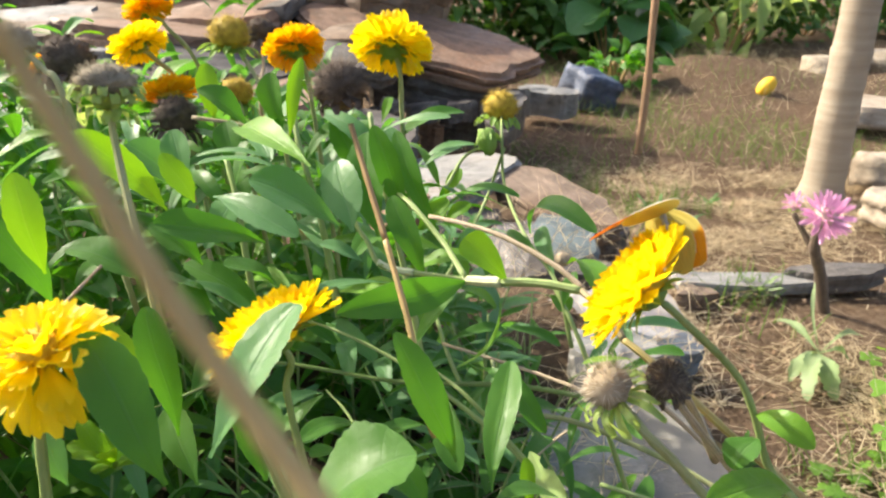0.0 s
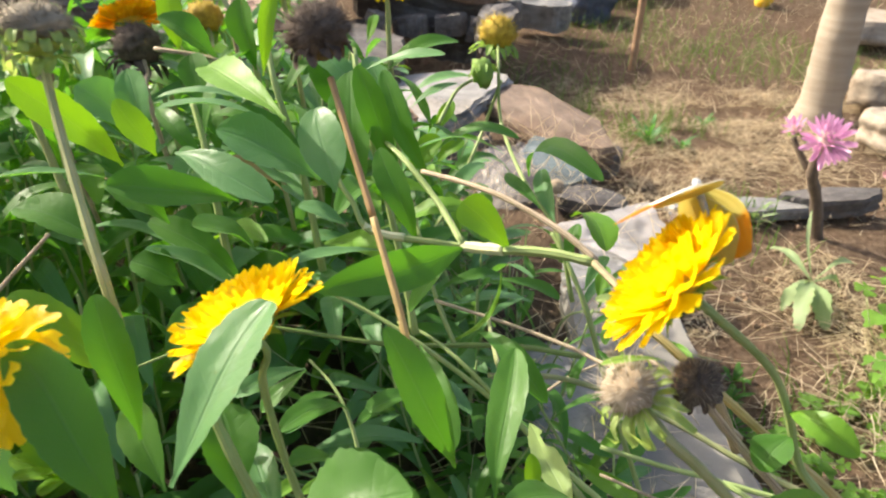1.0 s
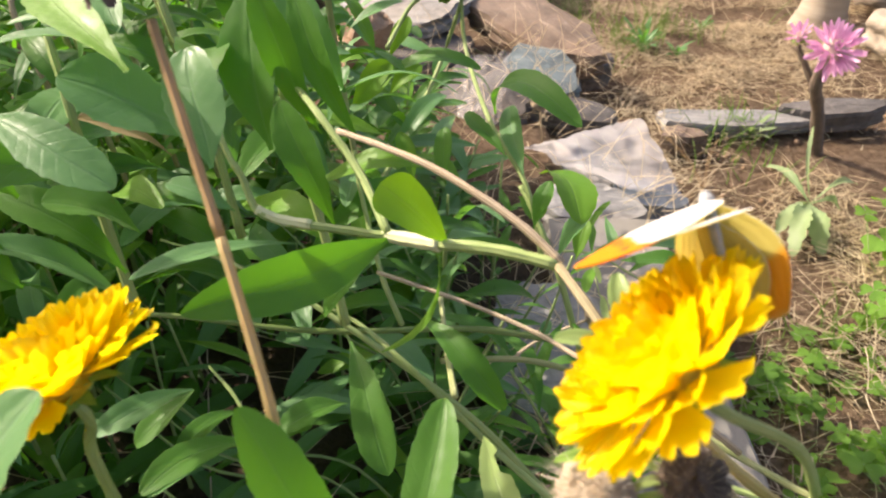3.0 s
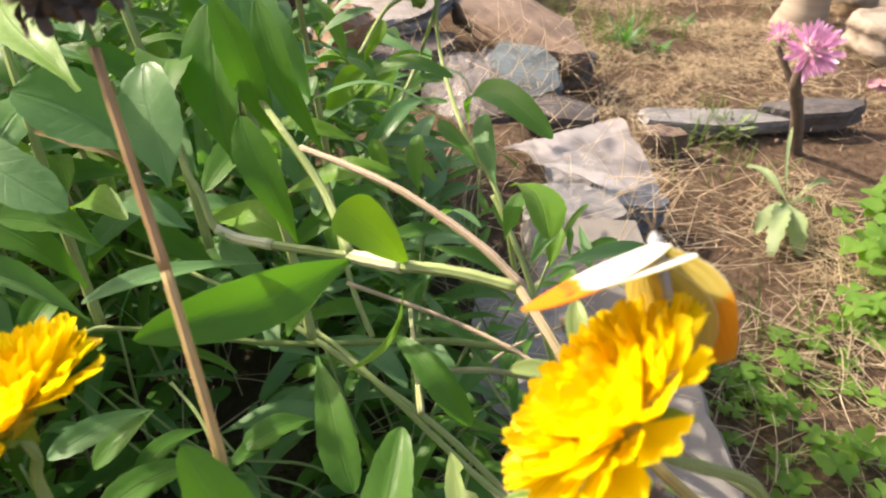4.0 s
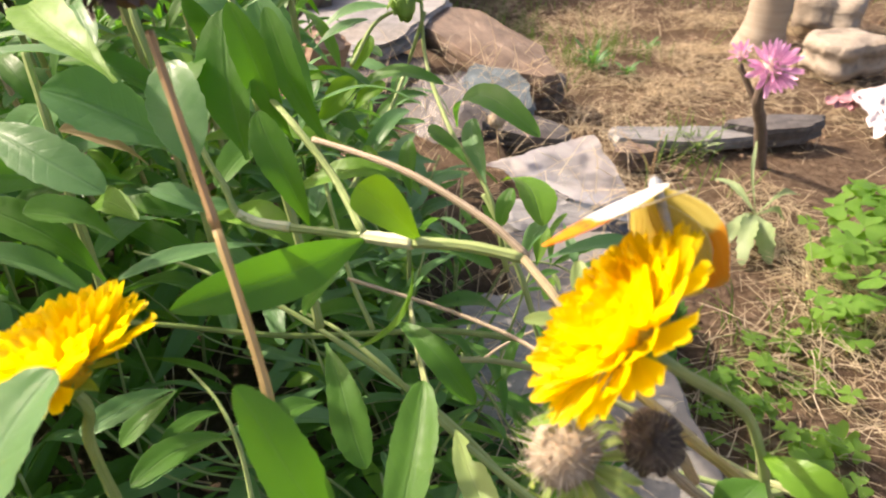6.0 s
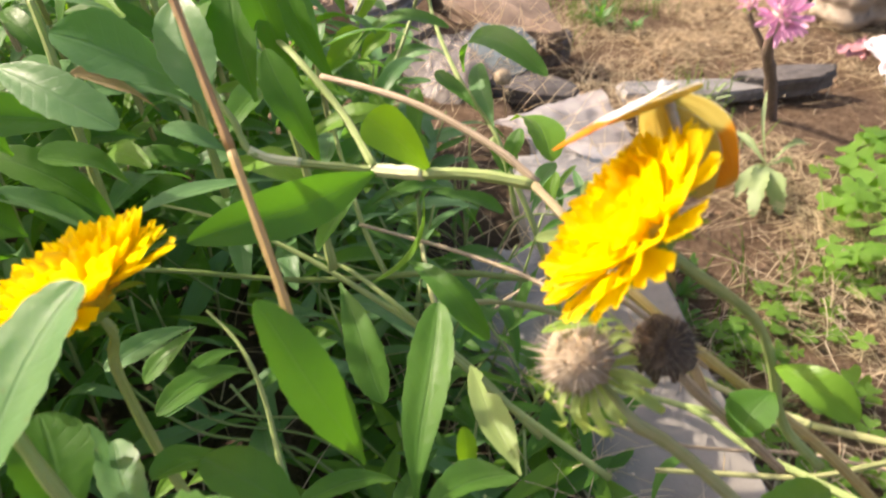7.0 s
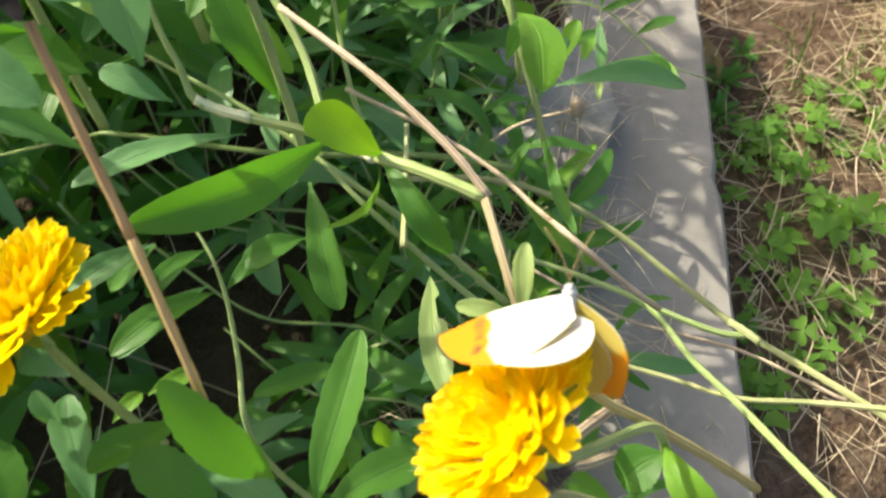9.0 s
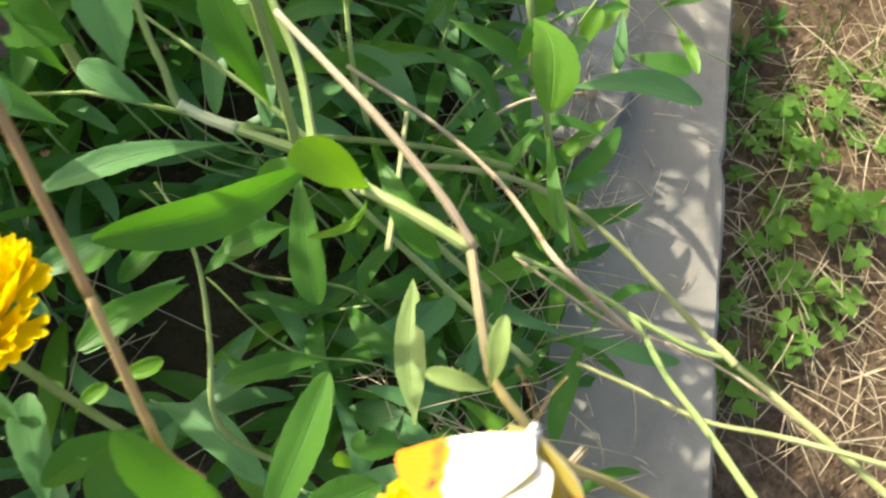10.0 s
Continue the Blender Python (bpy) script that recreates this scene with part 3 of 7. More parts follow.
def slab_mesh(size, mat, seed=0, jag=0.10, layers=5, bevel=0.12, n=34, top=0.06):
    """A broken flat stone: a jagged outline, split layers that step in and out, and a rough top."""
    rnd = random.Random(seed)
    sx, sy, sz = size
    off = Vector((rnd.uniform(-50, 50), rnd.uniform(-50, 50), rnd.uniform(-50, 50)))
    corners = sorted(rnd.uniform(0, 2 * math.pi) for _ in range(9))
    turns = [2 * math.pi * (k + rnd.uniform(0.12, 0.88)) / 7 for k in range(7)]
    knees = [Vector((math.cos(k), math.sin(k))) * (0.62 / max(abs(math.cos(k)), abs(math.sin(k))) + 0.44) * rnd.uniform(0.86, 1.10) for k in turns]
    outline = []
    for i in range(n):
        a = 2 * math.pi * i / n
        c, q = Vector((math.cos(a), math.sin(a))), 0.0
        q = 1 / max(abs(c.x), abs(c.y)) * 0.62 + 0.42
        if jag > 0.15:
            near = min(abs((a - k + math.pi) % (2 * math.pi) - math.pi) for k in corners)
            q *= 1 + jag * (0.9 - near * 1.8)
        else:
            # straight broken edges between the corners
            hi = next((k for k in range(len(turns)) if turns[k] > a), 0)
            p, e = knees[hi - 1], knees[hi] - knees[hi - 1]
            den = c.x * e.y - c.y * e.x
            q = (p.x * e.y - p.y * e.x) / den if abs(den) > 1e-6 else q
        q *= 1 + rnd.uniform(-jag, jag) * 0.3
        outline.append((c.x * q * 0.5 * sx, c.y * q * 0.5 * sy))
    big = max(sx, sy)
    levels = []
    for k in range(layers + 1):
        z = -sz / 2 + sz * k / layers
        step = rnd.uniform(0.0, 0.06) if 0 < k < layers else bevel * 0.45
        levels.append((z, 1 - step, k))
        if 0 < k < layers:
            levels.append((z + sz * 0.02, 1 - rnd.uniform(0.0, 0.06), k))
    for k, sh in enumerate((0.80, 0.58, 0.36, 0.15)):
        levels.append((sz / 2 + sz * 0.02 * k, sh, layers + 1 + k))
    verts, faces = [], []
    for z, sh, k in levels:
        for x, y in outline:
            p = Vector((x * sh, y * sh, z))
            h = p / big
            g = noise.noise(h * 3.1 + off) * 0.55 + noise.noise(h * 9 + off) * 0.35 + noise.noise(h * 26 + off) * 0.18
            ledge = math.floor((noise.noise(Vector((h.x * 2.3, h.y * 4.1, 0)) + off) + 0.5) * 3) * 0.10 if k >= layers else 0.0
            e = noise.noise(Vector((h.x * 14, h.y * 14, z / sz * 3)) + off) * min(sx, sy) * 0.05
            r = Vector((x, y, 0)).normalized()
            verts.append(p + r * e + Vector((0, 0, (g * top * (2.2 if k >= layers else 6) + ledge * 0.6) * sz * 0.6)))
    for k in range(len(levels) - 1):
        for j in range(n):
            i2 = (j + 1) % n
            faces.append((k * n + j, k * n + i2, (k + 1) * n + i2, (k + 1) * n + j))
    faces.append(tuple(range(n - 1, -1, -1)))
    faces.append(tuple((len(levels) - 1) * n + j for j in range(n)))
    return mesh_of("stone", verts, faces, mat, smooth=jag > 0.15)


def stone(name, label, at, size, turn, mat, seed, group="", category="rock", **kw):
    ob = new(name, slab_mesh(size, mat, seed, **kw))
    ob.matrix_world = pose(*at, *turn)
    return tagged(ob, label, category, group)


# ---- fitted places, and leaf whorls added for shade ----
TRUNK_FOOT, TRUNK_TOP, TRUNK_R = (0.9367, 1.8654, -0.0300), (0.9314, 1.8412, 0.4664), 0.053
STAKE_FOOT, STAKE_TOP = (0.5907, 2.4526, -0.0400), (0.5863, 2.4170, 0.4385)
FRUIT_AT = (1.33, 3.32, 0.0)
TUFTS = [(0.52, 1.21, 34, 0.07), (0.47, 1.16, 24, 0.06), (0.43, 1.69, 34, 0.09), (0.52, 1.77, 34, 0.07), (0.51, 1.08, 14, 0.05), (0.42, 0.71, 20, 0.06), (0.32, 0.67, 16, 0.035), (0.60, 1.74, 20, 0.05)]
WHORLS = [((-0.1221, 0.3747, 0.3913), 12), ((-0.1068, 0.4143, 0.3940), 11), ((-0.0584, 0.3722, 0.3968), 11), ((-0.0339, 0.3722, 0.3873), 10), ((-0.2269, 0.3498, 0.3998), 9), ((-0.1689, 0.4194, 0.4092), 11), ((-0.1056, 0.4705, 0.3982), 11), ((-0.0340, 0.4392, 0.3940), 9), ((-0.0017, 0.4365, 0.3804), 7)]
_w = random.Random(15)
# next two groups are added, mostly left of view, to shade the bed
WHORLS += [((-0.30 - 0.055 * (i % 4) + _w.uniform(-0.02, 0.02), 0.43 + 0.055 * (i // 4) + 0.03 * (i % 4) + _w.uniform(-0.02, 0.02), 0.41 + 0.012 * (i % 4) + _w.uniform(-0.02, 0.02)), 12) for i in range(20)]
WHORLS += [((-0.245 - 0.07 * (i % 3) - 0.03 * (i // 3), 0.27 + 0.062 * (i // 3) + _w.uniform(-0.015, 0.015), 0.43 + _w.uniform(-0.02, 0.02)), 13) for i in range(3, 9)]
WHORLS += [((-0.145 - 0.05 * (i % 3) + _w.uniform(-0.015, 0.015), 0.57 + 0.06 * (i // 3) + _w.uniform(-0.02, 0.02), 0.375 + _w.uniform(-0.015, 0.02)), 12) for i in range(12)]
# extra whorls added to shade the edging; the seven near z 0.6 stand unseen
WHORLS += [((-0.090, 0.700, 0.315), 12), ((-0.130, 0.760, 0.335), 12), ((-0.070, 0.780, 0.305), 12), ((-0.160, 0.830, 0.355), 12), ((-0.100, 0.850, 0.325), 12), ((-0.030, 0.720, 0.260), 11), ((0.000, 0.630, 0.275), 10), ((-0.025, 0.670, 0.285), 11), ((-0.300, 0.780, 0.580), 14), ((-0.260, 0.845, 0.590), 14), ((-0.245, 0.760, 0.575), 14), ((-0.335, 0.850, 0.610), 14), ((-0.285, 0.905, 0.610), 14), ((-0.345, 0.760, 0.620), 14), ((-0.230, 0.800, 0.575), 13)]
WHORLS += [((-0.140, 0.470, 0.395), 12), ((-0.190, 0.480, 0.405), 12), ((-0.160, 0.530, 0.395), 12), ((-0.220, 0.530, 0.405), 12), ((-0.110, 0.530, 0.380), 11), ((-0.210, 0.430, 0.405), 11)]
CLOVERS = [(0.654, 0.887, 20, 0.03, 0.075, 0.0225), (0.603, 0.790, 20, 0.03, 0.07, 0.0225), (0.531, 0.717, 12, 0.022, 0.04, 0.02), (0.448, 0.692, 4, 0.025, 0.02, 0.015), (0.385, 0.636, 5, 0.025, 0.02, 0.015), (0.425, 0.624, 4, 0.025, 0.02, 0.015), (0.336, 0.597, 4, 0.02, 0.02, 0.015), (0.397, 0.529, 8, 0.022, 0.03, 0.0177), (0.341, 0.632, 4, 0.022, 0.02, 0.0087), (0.359, 0.589, 4, 0.019, 0.02, 0.0109), (0.435, 0.663, 6, 0.031, 0.02, 0.012), (0.380, 0.625, 5, 0.022, 0.025, 0.013), (0.393, 0.523, 5, 0.018, 0.03, 0.0152), (0.359, 0.482, 4, 0.018, 0.02, 0.0152), (0.409, 0.443, 4, 0.02, 0.02, 0.0142), (0.367, 0.399, 4, 0.02, 0.02, 0.0142), (0.329, 0.600, 5, 0.02, 0.02, 0.012), (0.336, 0.570, 5, 0.02, 0.022, 0.013), (0.322, 0.380, 5, 0.018, 0.022, 0.0145), (0.353, 0.458, 5, 0.018, 0.022, 0.013), (0.305, 0.430, 4, 0.012, 0.02, 0.012), (0.317, 0.355, 4, 0.015, 0.02, 0.013)]


# ---- ground ----
def smooth(x):
    x = max(0.0, min(1.0, x))
    return x * x * (3 - 2 * x)


def ground_height(x, y):
    bed = 0.085 * (1 - smooth((x - 0.17) / 0.06)) * (1 - smooth((y - 0.95) / 0.5)) * smooth((x + 1.15) / 0.4) * smooth((y + 0.75) / 0.4)
    z = bed - 0.04 * max(0.0, min(y, 2.2) - 0.8) + 0.055 * smooth((y - 2.5) / 1.6)
    z += 0.13 * math.exp(-((x - 1.25) / 0.42) ** 2 - ((y - 3.75) / 0.38) ** 2)
    p = Vector((x, y, 0.0))
    z += 0.010 * noise.noise(p * 5) + 0.006 * noise.noise(p * 17) + 0.003 * noise.noise(p * 55)
    return z


def axis_lines(lo, hi, step, far):
    mid = [lo + step * i for i in range(int((hi - lo) / step) + 1)]
    return [lo - f for f in reversed(far)] + mid + [mid[-1] + f for f in far]


def build_ground():
    xs = axis_lines(-0.8, 1.9, 0.025, (0.15, 0.4, 0.9, 2, 5, 12, 30, 80))
    ys = axis_lines(-0.3, 2.7, 0.025, (0.06, 0.12, 0.2, 0.3, 0.4, 0.5, 0.6, 0.7, 0.8, 0.9, 1.0, 1.1, 1.2, 1.35, 1.6, 2, 5, 12, 30, 80))
    verts = [(x, y, ground_height(x, y)) for y in ys for x in xs]
    n = len(xs)
    faces = [(j * n + i, j * n + i + 1, (j + 1) * n + i + 1, (j + 1) * n + i) for j in range(len(ys) - 1) for i in range(n - 1)]
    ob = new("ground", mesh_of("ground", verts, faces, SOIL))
    return tagged(ob, "dry brown garden soil, crumbly, with a raised bed", "ground", kind="structure")


build_ground()


# ---- stone edging and rocks ----
def edging():
    """The concrete edging along the bed: a long block with a worn rim."""
    bm = bmesh.new()
    y0, y1, x0, x1, z0, z1 = -0.30, 0.765, 0.135, 0.262, -0.02, 0.105
    ny, nx = 60, 8
    rows = []
    for i in range(ny + 1):
        y = y0 + (y1 - y0) * i / ny
        ring = []
        for x, z in [(x0, z0), (x0, z1 - 0.008), (x0 + 0.006, z1)] + [(x0 + (x1 - x0) * k / nx, z1) for k in range(1, nx)] + [(x1 - 0.005, z1), (x1, z1 - 0.007), (x1 + 0.004, z0)]:
            p = Vector((x, y, z))
            q = noise.noise(p * 14) * 0.0022 + noise.noise(p * 60) * 0.0010
            chip = max(0.0, noise.noise(Vector((3.1, y * 21, 7.0))) - 0.25) * 0.012 if x > x1 - 0.012 and z > 0.05 else 0.0
            ring.append(bm.verts.new((x + q - chip, y, z + q - chip * 0.6 + 0.006 * (y - 0.3))))
        rows.append(ring)
    for a, b in zip(rows, rows[1:]):
        for k in range(len(a) - 1):
            bm.faces.new((a[k], a[k + 1], b[k + 1], b[k]))
    bm.faces.new(list(reversed(rows[0])))
    bm.faces.new(rows[-1])
    bmesh.ops.recalc_face_normals(bm, faces=bm.faces)
    me = bpy.data.meshes.new("edging")
    bm.to_mesh(me)
    bm.free()
    me.materials.append(CONCRETE)
    return tagged(new("stone_edging", me), "long grey concrete edging stone, worn rim, along the bed", "edging", kind="structure")


edging()
stone("slate_slab", "flat dark grey slate lying on the edging", (0.1210, 0.5420, 0.1200), (0.104, 0.172, 0.028), (2, -3, 5), SLATE_GREY, 1, "loose stones", jag=0.05)
stone("slate_slab", "flat grey end stone of the bed edging", (0.1960, 0.8080, 0.0850), (0.115, 0.09, 0.035), (3, 1, 3), SLATE_GREY, 2, "loose stones")
stone("slate_slab", "large pale grey slate slab, broken edge", (-0.0500, 1.5750, 0.0850), (0.29, 0.36, 0.032), (4, -5, -25), SLATE_GREY, 3, "loose stones", jag=0.15, layers=6)
stone("slate_slab", "long brown slate slab with weathered surface", (0.1930, 1.4850, 0.0720), (0.40, 0.135, 0.042), (6, 6, -54), SLATE_BROWN, 4, "loose stones", jag=0.13)
stone("stone_block", "dark brown stone block beside the slate", (0.2913, 1.3790, 0.0300), (0.09, 0.07, 0.045), (5, 0, 20), SLATE_DARK, 5, "loose stones")
stone("slate_slab", "blue-grey slate with a smooth broken face", (0.1800, 1.2250, 0.0720), (0.125, 0.17, 0.024), (10, 5, -12), SLATE_TEAL, 6, "loose stones", jag=0.14)
stone("slate_slab", "dark stone wrapped in grey film beside the slate", (0.0950, 1.1700, 0.0550), (0.13, 0.20, 0.05), (9, -6, 15), SLATE_DARK, 7, "loose stones")
stone("slate_slab", "dark grey stone in the pile", (0.2240, 1.1500, 0.0450), (0.13, 0.09, 0.034), (4, 6, -10), SLATE_DARK, 8, "loose stones", jag=0.14)
stone("stone_block", "tan brown stone standing in the pile", (-0.1200, 1.3300, 0.0700), (0.085, 0.08, 0.13), (10, 14, 30), ROCK_TAN, 9, "loose stones")
stone("slate_slab", "dark flat stone under the pale slab", (-0.0300, 1.4300, 0.0350), (0.24, 0.20, 0.05), (3, 0, 10), SLATE_DARK, 40, "loose stones", jag=0.14)
stone("stone_block", "small grey stone at the foot of the pile", (0.0250, 1.0300, 0.0500), (0.09, 0.07, 0.04), (4, 8, 35), SLATE_DARK, 41, "loose stones")
stone("slate_slab", "long flat grey stone on the soil", (0.5007, 1.2154, 0.0080), (0.25, 0.055, 0.022), (3, 2, 3), SLATE_GREY, 10, "loose stones")
# this half lies in shadow; the dark slate puts that shade into its colour
stone("slate_slab", "long flat grey stone on the soil, painted dark for shade", (0.6812, 1.2399, 0.0120), (0.19, 0.06, 0.034), (3, -3, 6), SLATE_DARK, 11, "loose stones", jag=0.14)
stone("stone_block", "small brown stone beside the long stones", (0.3954, 1.1317, 0.0150), (0.07, 0.05, 0.03), (0, 0, 15), SLATE_BROWN, 12, "loose stones")
stone("stone_block", "grey angular stone under the plastic film", (0.2912, 0.9048, 0.0400), (0.08, 0.08, 0.035), (0, 8, 20), SLATE_BLUE, 13, "loose stones")
stone("stone_block", "tan stone beneath the plastic film", (0.1640, 0.9935, 0.0500), (0.09, 0.07, 0.035), (0, 6, 50), ROCK_PALE, 14, "loose stones")
stone("stone_block", "grey stone under the plastic film", (0.2211, 0.9655, 0.0400), (0.13, 0.1, 0.03), (0, 6, 50), SLATE_GREY, 34, "loose stones")
stone("slate_slab", "blue-grey split rock", (0.5214, 3.1562, 0.0400), (0.2, 0.16, 0.14), (10, 18, 25), ROCK_BLUE, 15, "loose stones", jag=0.25)
stone("slate_slab", "grey stone beside the blue rock", (0.3206, 2.8713, 0.0400), (0.24, 0.14, 0.09), (6, 4, -10), SLATE_GREY, 16, "loose stones")
stone("slate_slab", "broad brown slate slab on the rock heap", (-0.1600, 2.4600, 0.3000), (0.78, 0.36, 0.065), (13, 12, -16), SLATE_RUST, 17, "stones of the rock heap", jag=0.13)
stone("slate_slab", "brown slate slab at the top of the heap", (-0.6000, 2.7470, 0.4300), (0.75, 0.45, 0.16), (8, 14, -16), SLATE_BROWN, 18, "stones of the rock heap", jag=0.13)
stone("slate_slab", "thick brown slab crowning the heap", (-0.3300, 2.8000, 0.5300), (0.70, 0.50, 0.20), (4, 14, -22), SLATE_BROWN, 42, "stones of the rock heap", jag=0.14)
stone("slate_slab", "thick grey slab crowning the heap", (-1.0500, 2.8200, 0.5600), (0.70, 0.42, 0.20), (5, -6, 10), SLATE_DARK, 43, "stones of the rock heap", jag=0.14)
# this slab lies in shade, which its dark slate colour carries
stone("slate_slab", "brown slab below the top slab, painted dark for its shade", (-0.1000, 2.4200, 0.1600), (0.42, 0.30, 0.12), (6, 8, -12), SLATE_DARK, 19, "stones of the rock heap")


def rock_heap(count, seed):
    """Thin broken slabs piled in steps that rise towards the back."""
    rnd = random.Random(seed)
    # the dark kind puts the heap's shaded gaps into the stone colour
    kinds = ((SLATE_BROWN, "brown broken slate slab lying in the heap"), (SLATE_DARK, "slate slab in the heap, painted dark for shade"), (SLATE_GREY, "grey split slate slab in the heap"), (SLATE_RUST, "reddish brown slate slab in the heap"))
    for k in range(count):
        f = (k + 0.5) / count
        y = 1.72 + 1.25 * f + rnd.uniform(-0.06, 0.06)
        x = (-0.34 if f < 0.5 else -0.20) - 1.55 * ((k * 0.618) % 1.0) - 0.15 * f + rnd.uniform(-0.08, 0.08)
        z = 0.11 + 0.33 * f + 0.05 * min(1.0, -x) + rnd.uniform(-0.02, 0.02)
        size = (rnd.uniform(0.30, 0.62), rnd.uniform(0.20, 0.36), rnd.uniform(0.045, 0.10))
        mat, label = kinds[rnd.choice((0, 0, 1, 1, 2, 3))]
        stone("slate_slab", label, (x, y, z), size, (rnd.uniform(2, 14), rnd.uniform(-8, 12), rnd.uniform(-35, 35)), mat, 100 + k, "stones of the rock heap", jag=rnd.uniform(0.10, 0.15), layers=4)
    for k in range(12):
        r = rnd.uniform(0.06, 0.13)
        at = (0.16 - 0.045 * k + rnd.uniform(-0.05, 0.05), 2.18 + rnd.uniform(-0.1, 0.14), 0.03 + rnd.uniform(0.0, 0.12))
        # foot stones mostly take dark slate, so their shade is painted on
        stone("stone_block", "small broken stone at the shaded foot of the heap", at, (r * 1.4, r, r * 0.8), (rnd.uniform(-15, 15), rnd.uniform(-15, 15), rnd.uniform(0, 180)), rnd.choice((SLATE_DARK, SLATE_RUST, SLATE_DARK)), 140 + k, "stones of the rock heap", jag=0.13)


rock_heap(34, 6)
stone("rock", "pale stone on the slope beyond the trunk", (2.3666, 4.4102, 0.0200), (0.5, 0.35, 0.12), (0, 4, 60), ROCK_PALE, 37, "pale rocks", jag=0.17, layers=3)
stone("rock", "pale tan rock on the soil", (1.0177, 1.6230, 0.0200), (0.15, 0.12, 0.07), (0, 0, 20), ROCK_PALE, 29, "pale rocks", jag=0.17, layers=3)
stone("rock", "pale tan rock near the trunk", (1.1570, 1.9625, 0.0200), (0.2, 0.15, 0.08), (0, 8, 50), ROCK_PALE, 30, "pale rocks", jag=0.17, layers=3)
stone("rock", "pale flat rock behind the trunk", (1.5364, 2.8201, 0.0200), (0.35, 0.25, 0.08), (0, 4, 10), ROCK_PALE, 31, "pale rocks", jag=0.17, layers=3)
stone("rock", "pale rock on the slope", (1.9849, 4.1371, 0.0200), (0.35, 0.25, 0.1), (0, 4, 40), ROCK_PALE, 32, "pale rocks", jag=0.17, layers=3)


# ---- plastic film ----
def crumpled_sheet(name, label, category, corners, mat, seed, amp=0.012, n=26):
    """A crumpled sheet between four corners."""
    rnd = random.Random(seed)
    a, b, c, d = [vec(p) for p in corners]
    off = Vector((rnd.uniform(0, 90), rnd.uniform(0, 90), 0))
    verts, faces, uvs = [], [], []
    for i in range(n + 1):
        for j in range(n + 1):
            u, v = i / n, j / n
            p = (a * (1 - u) + b * u) * (1 - v) + (d * (1 - u) + c * u) * v
            q = Vector((u, v, 0))
            e = abs(noise.noise(q * 4.2 + off)) * 1.2 + abs(noise.noise(q * 10 + off)) * 0.6 + noise.noise(q * 21 + off) * 0.25
            p = p + Vector((noise.noise(q * 3 + off * 2) * amp * 1.4, noise.noise(q * 3.4 - off) * amp * 1.4, e * amp))
            verts.append(p)
            uvs.append((u, v))
    m = n + 1
    for i in range(n):
        for j in range(n):
            faces.append((i * m + j, i * m + j + 1, (i + 1) * m + j + 1, (i + 1) * m + j))
    ob = new(name, mesh_of(name, verts, faces, mat, uvs))
    return tagged(ob, label, category)


crumpled_sheet("plastic_film", "torn clear plastic film crumpled over the stones", "plastic film", ((0.1250, 0.9380, 0.1000), (0.2900, 0.9960, 0.1150), (0.3330, 0.8980, 0.0550), (0.2240, 0.8690, 0.0900)), FILM, 3, 0.007)
crumpled_sheet("plastic_film", "grey translucent film wrapped over a stone", "plastic film", ((0.0643, 1.1900, 0.1200), (0.1279, 1.2182, 0.1200), (0.1104, 1.0513, 0.1000), (0.0446, 1.0666, 0.0800)), FILM_GREY, 5, 0.009)
crumpled_sheet("cloth_scrap", "crumpled white cloth scrap on the soil", "cloth", ((0.8975, 1.3678, 0.0200), (1.0177, 1.4321, 0.0300), (0.9181, 1.2201, 0.0000), (0.8621, 1.2323, 0.0000)), CLOTH, 7, 0.02, 14)
crumpled_sheet("cloth_scrap", "crumpled pink cloth scrap on the soil", "cloth", ((0.8466, 1.3725, 0.0100), (0.9040, 1.3860, 0.0300), (0.9118, 1.3601, 0.0000), (0.8663, 1.3602, 0.0000)), CLOTH_PINK, 8, 0.012, 10)



